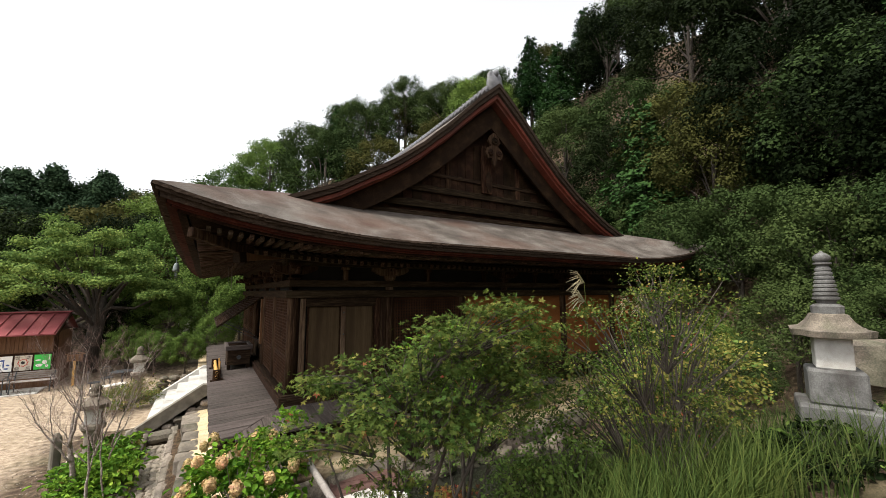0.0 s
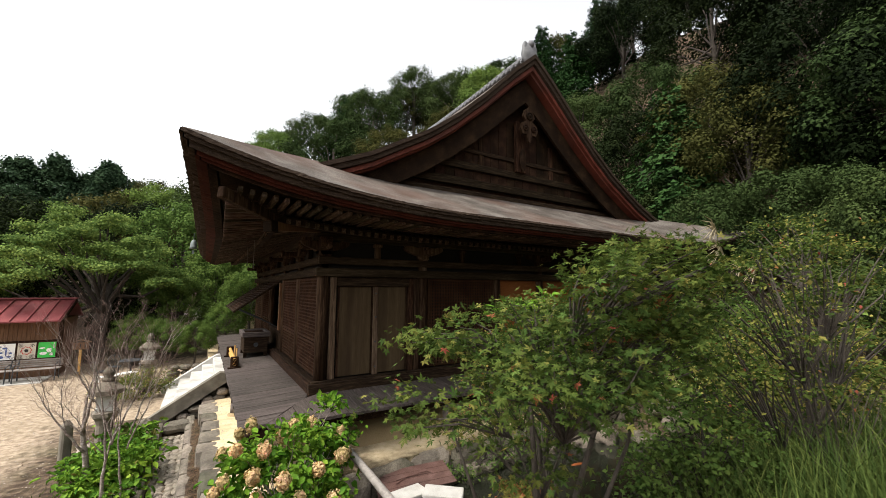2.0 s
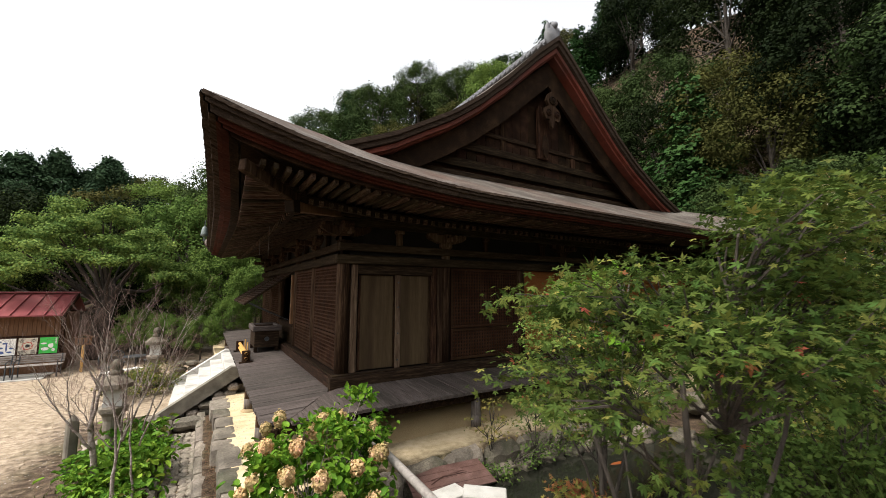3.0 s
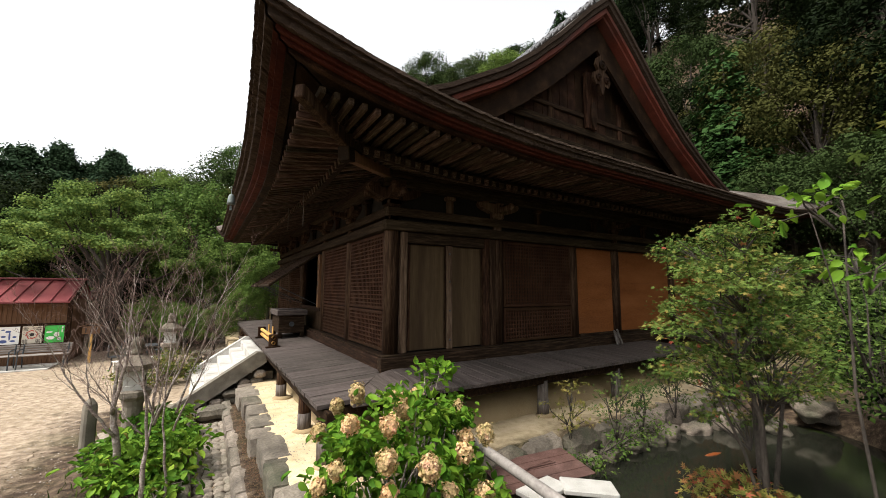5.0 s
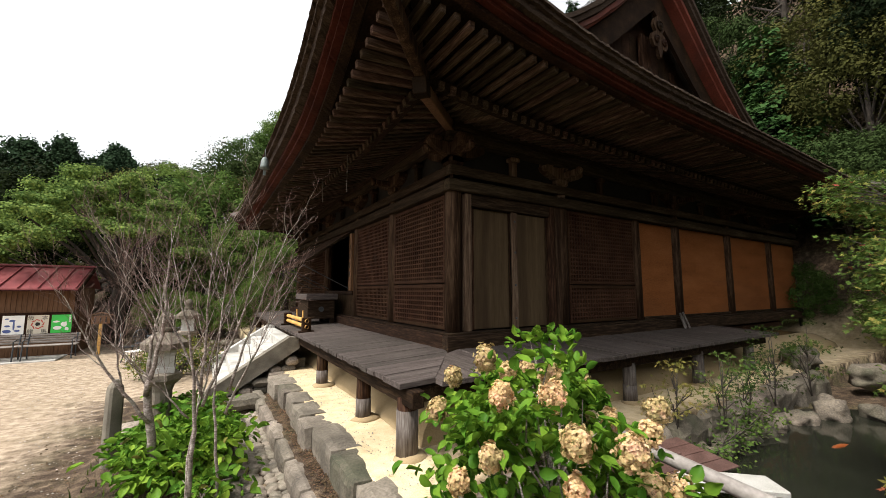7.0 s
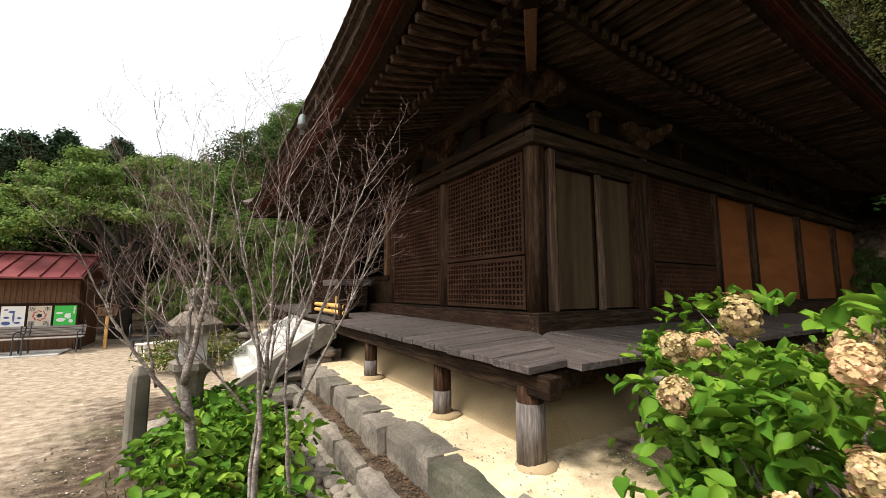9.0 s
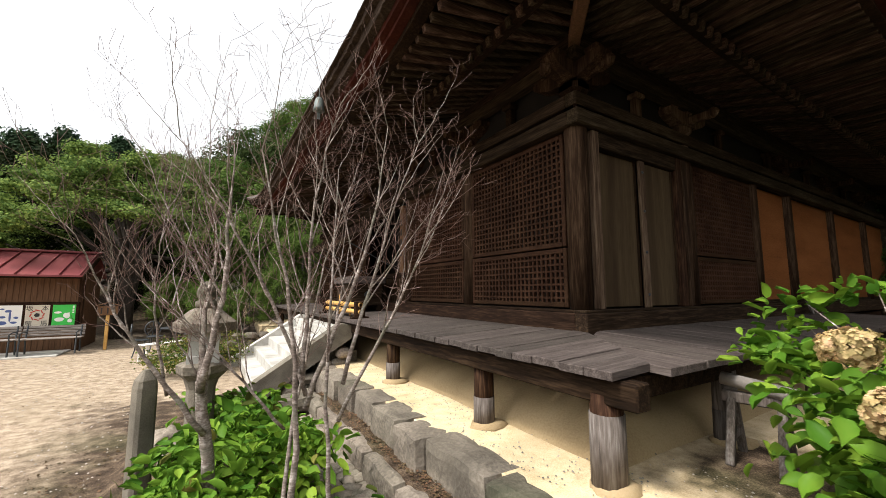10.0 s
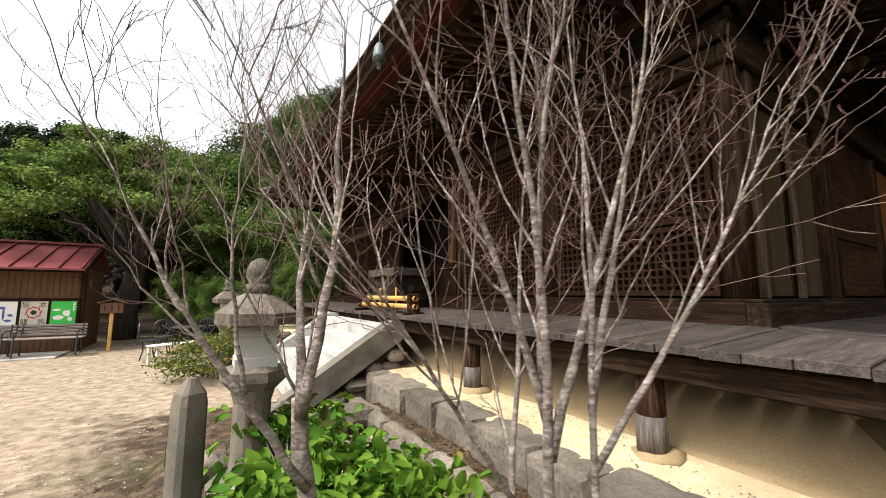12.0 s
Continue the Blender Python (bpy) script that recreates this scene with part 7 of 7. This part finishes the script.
grass("long_grass", 2.3, 5.0, 1.5, 2.9, 2600, 0.95, 80, "tall arching green grass on the bank")
grass("long_grass", 5.0, 8.0, 1.2, 4.2, 2200, 0.8, 81, "tall green grass below the stone pagoda")
grass("bank_grass", 0.9, 2.6, 3.2, 4.6, 700, 0.35, 82, "short tufts of grass by the path")
grass("bed_grass", -2.5, -1.2, 8.2, 12.4, 350, 0.16, 83, "sparse weeds in the planting bed")
rnd = random.Random(9)
for (x, y, z) in ((3.55, 2.75, 1.3), (3.75, 2.85, 1.3), (5.2, 3.0, 1.2), (5.4, 3.1, 1.2), (5.1, 3.2, 1.2)):
    t = empty("plume_grass", (x, y, z), "tall stalk of dry feathery plume grass", "grass", "plume grasses")
    top = Vector((rnd.uniform(-0.25, 0.1), rnd.uniform(-0.1, 0.1), 2.35 + rnd.uniform(0, 0.3)))
    part("stalk", Shape().tube([(0, 0, -0.05), top * 0.5, top], [0.006, 0.005, 0.003], 5), "grass", t)
    fe = Shape()
    for i in range(14):
        a = rnd.uniform(-0.5, 0.5)
        p1 = top + Vector((-0.16 - 0.12 * rnd.random(), 0.1 * a, 0.16 - 0.022 * i))
        fe.tube([top, top.lerp(p1, 0.5) + Vector((0, 0, 0.035)), p1 - Vector((0.02, 0, 0.03))], [0.004, 0.004, 0.0015], 4, False)
    part("plume", fe, "plume", t)

# ---- trees ----


def crown_points(rng_, lobes, per, inner=0.75):
    P_, D_ = [], []
    for c, r in lobes:
        d = unit(rng_.normal(0, 1, (per, 3)) + np.array([0, 0, 0.5]))
        q = rng_.uniform(inner, 1.04, (per, 1))
        P_.append(np.array(c) + d * q * np.array(r))
        D_.append(d)
    return np.concatenate(P_), np.concatenate(D_)


def tuft(rng_, P_, D_, size, mat_, name, small=False):
    """Leaf polygons lying on the lobes' outsides; small ones are plain points of three corners."""
    n = len(P_)
    lv, lf = LEAF["kite"]
    if small:
        lv = np.array([(-0.34, 0.25, 0.0), (0.34, 0.32, 0.03), (0.02, 1.0, -0.08)])
    nr = unit(D_ * 0.9 + np.array([0, 0, 0.25]) + rng_.normal(0, 0.28, (n, 3)))
    d = unit(np.cross(nr, rng_.normal(0, 1, (n, 3))) + np.array([0, 0, -0.25]))
    side = unit(np.cross(d, nr))
    s = size * rng_.uniform(0.6, 1.3, (n, 1, 1))
    v = P_[:, None, :] + s * (lv[None, :, 0:1] * 1.5 * side[:, None] + lv[None, :, 1:2] * d[:, None] + lv[None, :, 2:3] * nr[:, None])
    k = len(lv)
    f = np.arange(k)[None, None] + (np.arange(n) * k)[:, None, None]
    return np_mesh(name, v.reshape(-1, 3), f.reshape(-1, k), mat_)


def broad_tree(seed, h, w, leaf, size, per, n_lobes):
    """Meshes of a broadleaf tree: trunk with limbs, a billowing dome of many leafy lobes with gaps between."""
    rng_ = np.random.default_rng(seed)
    rnd = random.Random(seed)
    lobes = []
    for i in range(n_lobes):
        a = i * 2.399 + rng_.uniform(-0.35, 0.35)
        c = 1 - 1.5 * (i + 0.5) / n_lobes
        q = math.sqrt(max(0.0, 1 - c * c)) * rng_.uniform(0.72, 1.0)
        r = w * rng_.uniform(0.15, 0.27)
        lobes.append(((math.cos(a) * q * w * 0.82, math.sin(a) * q * w * 0.82, h * (0.54 + 0.38 * c * rng_.uniform(0.85, 1.08))), (r, r, r * rng_.uniform(0.7, 0.9))))
    P_, D_ = crown_points(rng_, lobes, per, 0.55)
    ruff = np.sin(P_ @ np.array([7.1, 5.7, 6.3])) * np.sin(P_ @ np.array([-5.9, 7.3, 4.7]))
    P_ = P_ + D_ * (ruff[:, None] * w * 0.05 + rng_.normal(0, 0.06, (len(P_), 1)))
    crown = tuft(rng_, P_, D_, size, leaf, "crown", True)
    tr = Shape()
    tr.tube([(0, 0, -1.0), (0.05, 0, h * 0.2), (0.1, 0.05, h * 0.42), (0.05, 0, h * 0.7)], [h * 0.022, h * 0.018, h * 0.014, h * 0.006], 8)
    for c, r in lobes[::4]:
        tr.tube([(0.08, 0.03, h * rnd.uniform(0.25, 0.45)), (c[0] * 0.5, c[1] * 0.5, c[2] * 0.85), c], [h * 0.007, h * 0.004, h * 0.0015], 5, False)
    return tr.mesh("trunk", "bark_dark", True), crown


def conifer(seed, h, w, leaf, size, n):
    """Meshes of a cedar: whorls of drooping branches, each a spray of needles that thins to its tip."""
    rng_ = np.random.default_rng(seed)
    tr = Shape().tube([(0, 0, -1.0), (0, 0, h * 0.5), (0, 0, h * 0.97)], [h * 0.02, h * 0.012, 0.02], 7)
    P_, D_ = [], []
    n_b = 110
    for i in range(n_b):
        u = ((i + 0.5) / n_b) ** 0.8
        a = i * 2.399 + rng_.uniform(-0.4, 0.4)
        ln = w * (0.14 + 0.86 * u ** 0.75) * rng_.uniform(0.7, 1.12)
        z = h * (0.99 - 0.80 * u)
        m = max(30, int(n / n_b * (0.3 + 1.3 * u)))
        q = rng_.uniform(0.15, 1.0, m)
        out = np.array([math.cos(a), math.sin(a), 0])
        side = np.array([-math.sin(a), math.cos(a), 0])
        wid = (0.34 * ln * np.sqrt(np.clip(1.08 - q, 0, 1)))[:, None]
        p = out * (q * ln)[:, None] + side * rng_.normal(0, 0.6, (m, 1)) * wid + np.array([0, 0, z]) + np.array([0, 0, 1.0]) * (0.10 * ln * q - 0.26 * ln * q * q + rng_.normal(0, 0.055 * ln + 0.04, m))[:, None]
        P_.append(p)
        D_.append(unit(np.repeat((out * 0.6 + np.array([0, 0, 0.8]))[None], m, 0) + rng_.normal(0, 0.2, (m, 3))))
    return tr.mesh("trunk", "bark_dark", True), tuft(rng_, np.concatenate(P_), np.concatenate(D_), size, leaf, "crown", True)


def pine_tree(seed, h, w, leaf, size, per, n_lobes):
    """Meshes of a ragged evergreen: flat sprays in storeys round a bare-limbed trunk."""
    rng_ = np.random.default_rng(seed)
    tr = Shape().tube([(0, 0, -1.0), (0.1, 0, h * 0.5), (0, 0.1, h * 0.95)], [h * 0.022, h * 0.014, 0.03], 8)
    lobes = []
    for i in range(n_lobes):
        u = (i + 0.5) / n_lobes
        a = i * 2.399 + rng_.uniform(-0.5, 0.5)
        q = w * (0.06 + 0.94 * min(1.0, (1 - u) * 1.5) ** 0.8) * rng_.uniform(0.3, 1.05)
        c = (math.cos(a) * q, math.sin(a) * q, h * (0.30 + 0.68 * u) + rng_.uniform(-0.3, 0.3))
        r = w * rng_.uniform(0.13, 0.25) * (1.15 - 0.5 * u)
        lobes.append((c, (r, r, r * rng_.uniform(0.35, 0.6))))
        tr.tube([(0, 0, c[2] - 0.7), (c[0] * 0.5, c[1] * 0.5, c[2] - 0.4), c], [0.09, 0.06, 0.02], 5, False)
    P_, D_ = crown_points(rng_, lobes, per, 0.4)
    return tr.mesh("trunk", "bark_dark", True), tuft(rng_, P_ + rng_.normal(0, 0.24, P_.shape), D_, size, leaf, "crown", True)


KINDS = [("broad", "leaf_shade", "evergreen broadleaf tree on the wooded slope, leaves darkened for shade"), ("broad", "leaf_olive", "olive evergreen oak with billowing crown on the slope"), ("broad", "leaf_fresh", "fresh green broadleaf tree on the slope"), ("cedar", "leaf_conifer", "dark green cedar on the wooded slope"), ("broad", "leaf_grey", "grey-green broadleaf tree on the slope"), ("pine", "leaf_pine", "tall dark rounded evergreen beyond the yard")]
STOCK = {}
for ki, (form, leaf, lab) in enumerate(KINDS):
    for v_ in range(2):
        if form == "pine":
            STOCK[ki, v_] = pine_tree(300 + v_, 13.0, 4.2, leaf, 0.26, 170, 95)
        elif form == "broad":
            STOCK[ki, v_] = broad_tree(100 + ki * 10 + v_, 10.0, 4.6, leaf, 0.165, 430, 46)
        else:
            STOCK[ki, v_] = conifer(200 + ki * 10 + v_, 11.0, 3.3, leaf, 0.22, 13000)


def plant_tree(ki, v_, x, y, z, s, turn, group="hillside trees", name=None, label=""):
    form, leaf, lab = KINDS[ki]
    t = empty(name or ("cedar_tree" if form == "cedar" else "broadleaf_tree"), Matrix.Translation((x, y, z)) @ Matrix.Rotation(turn, 4, "Z") @ Matrix.Diagonal((s, s, s, 1)), label or lab, "tree", group)
    tr, cr = STOCK[ki, v_]
    link("trunk", tr, t)
    link("crown", cr, t)


rnd = random.Random(77)
for r, gap in ((21, 6.5), (26, 6.5), (31, 6.2), (36, 6.0), (41, 4.6), (46, 4.8)):
    step = math.degrees(gap / r)
    az = -24 + step * rnd.random()
    while az < 108:
        a = radians(az + rnd.uniform(-0.3, 0.3) * step)
        q = r + rnd.uniform(-1.6, 1.6)
        x, y = q * math.sin(a), 1 + q * math.cos(a)
        hz = hill(x, y)
        here = az
        az += step
        if hz < 0.4 or (x < 17.5 and y < 23.5 and x > -1):
            continue
        u = rnd.random()
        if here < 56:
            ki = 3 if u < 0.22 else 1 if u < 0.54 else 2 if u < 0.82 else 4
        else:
            # shaded side of the hill: mostly the crowns with shade in their colour
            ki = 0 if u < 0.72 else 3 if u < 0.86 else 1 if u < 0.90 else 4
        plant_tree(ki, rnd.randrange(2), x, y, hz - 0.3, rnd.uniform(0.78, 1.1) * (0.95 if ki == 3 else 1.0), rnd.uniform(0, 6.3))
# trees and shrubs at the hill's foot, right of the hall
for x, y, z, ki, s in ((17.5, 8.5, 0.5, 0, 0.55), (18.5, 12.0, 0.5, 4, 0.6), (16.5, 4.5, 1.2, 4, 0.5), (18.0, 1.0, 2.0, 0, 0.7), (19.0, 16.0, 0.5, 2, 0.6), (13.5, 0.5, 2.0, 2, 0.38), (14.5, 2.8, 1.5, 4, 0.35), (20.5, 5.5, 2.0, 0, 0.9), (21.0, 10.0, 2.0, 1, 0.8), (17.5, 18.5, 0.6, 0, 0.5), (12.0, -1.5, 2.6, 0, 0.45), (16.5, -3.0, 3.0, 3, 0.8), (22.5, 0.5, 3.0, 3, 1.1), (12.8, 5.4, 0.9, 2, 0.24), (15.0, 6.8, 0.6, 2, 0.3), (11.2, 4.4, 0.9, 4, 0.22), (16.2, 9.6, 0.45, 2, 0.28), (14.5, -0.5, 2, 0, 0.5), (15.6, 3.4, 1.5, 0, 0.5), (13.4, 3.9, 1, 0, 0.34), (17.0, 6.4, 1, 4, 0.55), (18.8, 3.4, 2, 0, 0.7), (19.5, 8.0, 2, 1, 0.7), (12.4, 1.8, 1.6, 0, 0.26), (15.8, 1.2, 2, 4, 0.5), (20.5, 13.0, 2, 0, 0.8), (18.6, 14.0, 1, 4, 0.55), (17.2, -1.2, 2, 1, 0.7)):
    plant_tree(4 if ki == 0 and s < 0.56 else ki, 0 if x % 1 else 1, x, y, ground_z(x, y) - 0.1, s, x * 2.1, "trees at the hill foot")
# behind the yard
for x, y, ki, s in ((0.2, 27.5, 2, 0.55), (-1.6, 26.0, 2, 0.45), (1.8, 25.0, 2, 0.42), (-1.6, 30.5, 2, 0.92), (2.6, 29.0, 2, 0.8), (0.4, 33.0, 1, 0.9), (-7.8, 30.0, 0, 0.85), (-11.5, 31.0, 2, 0.8), (-13.5, 37.0, 0, 1.0), (-16.0, 29.0, 0, 0.9), (-9.5, 37.0, 2, 0.9), (-5.0, 36.0, 0, 0.9), (-1.8, 22.0, 2, 0.22), (-0.6, 21.8, 2, 0.21), (0.6, 23.2, 2, 0.25), (-2.9, 23.0, 2, 0.24), (-3.6, 26.5, 0, 0.36)):
    plant_tree(ki, 1 if x > 0 else 0, x, y, ground_z(x, y) - 0.1, s, x * 1.3 + y, "trees behind the yard")
for x, y, s in ((-14.5, 57, 1.35), (-12.0, 58, 1.2), (-17.0, 56, 1.3), (-19.5, 55, 1.2), (-10.2, 56, 1.28), (-22.5, 57, 1.2), (-8.2, 58, 1.05), (-15.8, 52, 1.0), (-20.8, 50, 1.0)):
    plant_tree(5, int(-x) % 2, x, y, ground_z(x, y) - 0.3, s * 0.83, x, "far evergreens")
# behind the walker, closing the view
for i in range(15):
    a = radians(100 + i * 16)
    q = 34 + 6 * (i % 3)
    x, y = q * math.sin(a), 2 + q * math.cos(a)
    plant_tree(i % 3, i % 2, x, y, ground_z(x, y) - 0.2, 0.8, i, "trees behind the path")


def yard_maple():
    """The broad maple behind the notice hut, in tiers."""
    t = empty("yard_maple", (-4.6, 25.0, 0), "broad spreading green maple behind the notice hut", "tree")
    rng_ = np.random.default_rng(91)
    tr = Shape().tube([(0, 0, -0.3), (0.05, 0, 1.2), (0.25, -0.1, 2.4), (0.3, 0, 3.6)], [0.42, 0.33, 0.27, 0.18], 12)
    lobes = []
    rnd = random.Random(4)
    for i in range(150):
        a = i * 2.399
        q = math.sqrt((i + 0.5) / 150)
        z = 7.0 - 4.4 * q ** 1.8 + rnd.uniform(-1.5, 0.5) * (1.2 - 0.6 * q)
        c = (-0.5 + math.cos(a) * q * 4.3, math.sin(a) * q * 3.6, z)
        if c[1] < -0.4 and z < 3.5:
            continue
        lobes.append((c, (rnd.uniform(0.35, 0.8), rnd.uniform(0.35, 0.8), rnd.uniform(0.10, 0.28))))
        if i % 5 == 0:
            part("limb", Shape().tube([(0.25, -0.05, rnd.uniform(1.8, 3.3)), (c[0] * 0.5, c[1] * 0.5, c[2] * 0.75), c], [0.10, 0.06, 0.02], 6, False), "bark_dark", t, smooth=True)
    part("trunk", tr, "bark_dark", t, smooth=True)
    P_, D_ = crown_points(rng_, lobes, 560, 0.3)
    link("crown", tuft(rng_, P_ + rng_.normal(0, 0.07, P_.shape), D_ * np.array([0.6, 0.6, 1]), 0.085, "leaf_tier", "crown"), t)


yard_maple()


# ---- litter and grit ----
def scatter(name, n, spot, size, mat_, seed, label, category, flat=True):
    """Dead leaves or grit lying on the ground."""
    rng_ = np.random.default_rng(seed)
    pts = []
    while len(pts) < n:
        x, y = spot(rng_)
        pts.append((x, y, ground_z(x, y) + 0.012))
    P_ = np.array(pts)
    if flat:
        v, f = leaves(rng_, P_, unit(rng_.normal(0, 1, (n, 3)) * np.array([1, 1, 0.05])), size, "kite", 0, 2.0, 0.2)
    else:
        o = np.array([(1, 0, 0), (0, 1, 0), (-1, 0, 0), (0, -1, 0), (0, 0, 0.8)])
        v = (P_[:, None] + o[None] * size * rng_.uniform(0.5, 1.4, (n, 1, 1))).reshape(-1, 3)
        f = (np.array([(0, 1, 4), (1, 2, 4), (2, 3, 4), (3, 0, 4)])[None] + (np.arange(n) * 5)[:, None, None]).reshape(-1, 3)
    tagged(new(name, np_mesh(name, v, f, mat_)), label, category, kind="stuff")


scatter("leaf_litter", 1500, lambda r: (r.uniform(-0.42, -0.27), r.uniform(7.7, 12.8)), 0.028, "litter", 1, "brown leaf litter between the kerbs", "leaf litter")
scatter("leaf_litter", 1400, lambda r: (r.uniform(-3.2, -1.1), r.uniform(6.5, 12.5)), 0.035, "litter", 2, "scattered dead leaves on the dark soil", "leaf litter")
scatter("leaf_litter", 500, lambda r: (r.uniform(-8, -2.8), r.uniform(9, 22)), 0.03, "litter", 3, "a few dead leaves on the yard sand", "leaf litter")
scatter("grit", 2500, lambda r: (r.uniform(-7, -2.6), r.uniform(8, 20)), 0.010, "pebble", 4, "small grit on the yard sand", "gravel", False)
scatter("grit", 900, lambda r: (r.uniform(0.05, 1.2), r.uniform(7.7, 13.3)), 0.008, "pebble", 5, "small grit on the terrace", "gravel", False)
scatter("leaf_litter", 900, lambda r: (r.uniform(-1.5, 2.5), r.uniform(3.0, 7.3)), 0.035, "litter", 6, "dead leaves on the sloping path", "leaf litter")
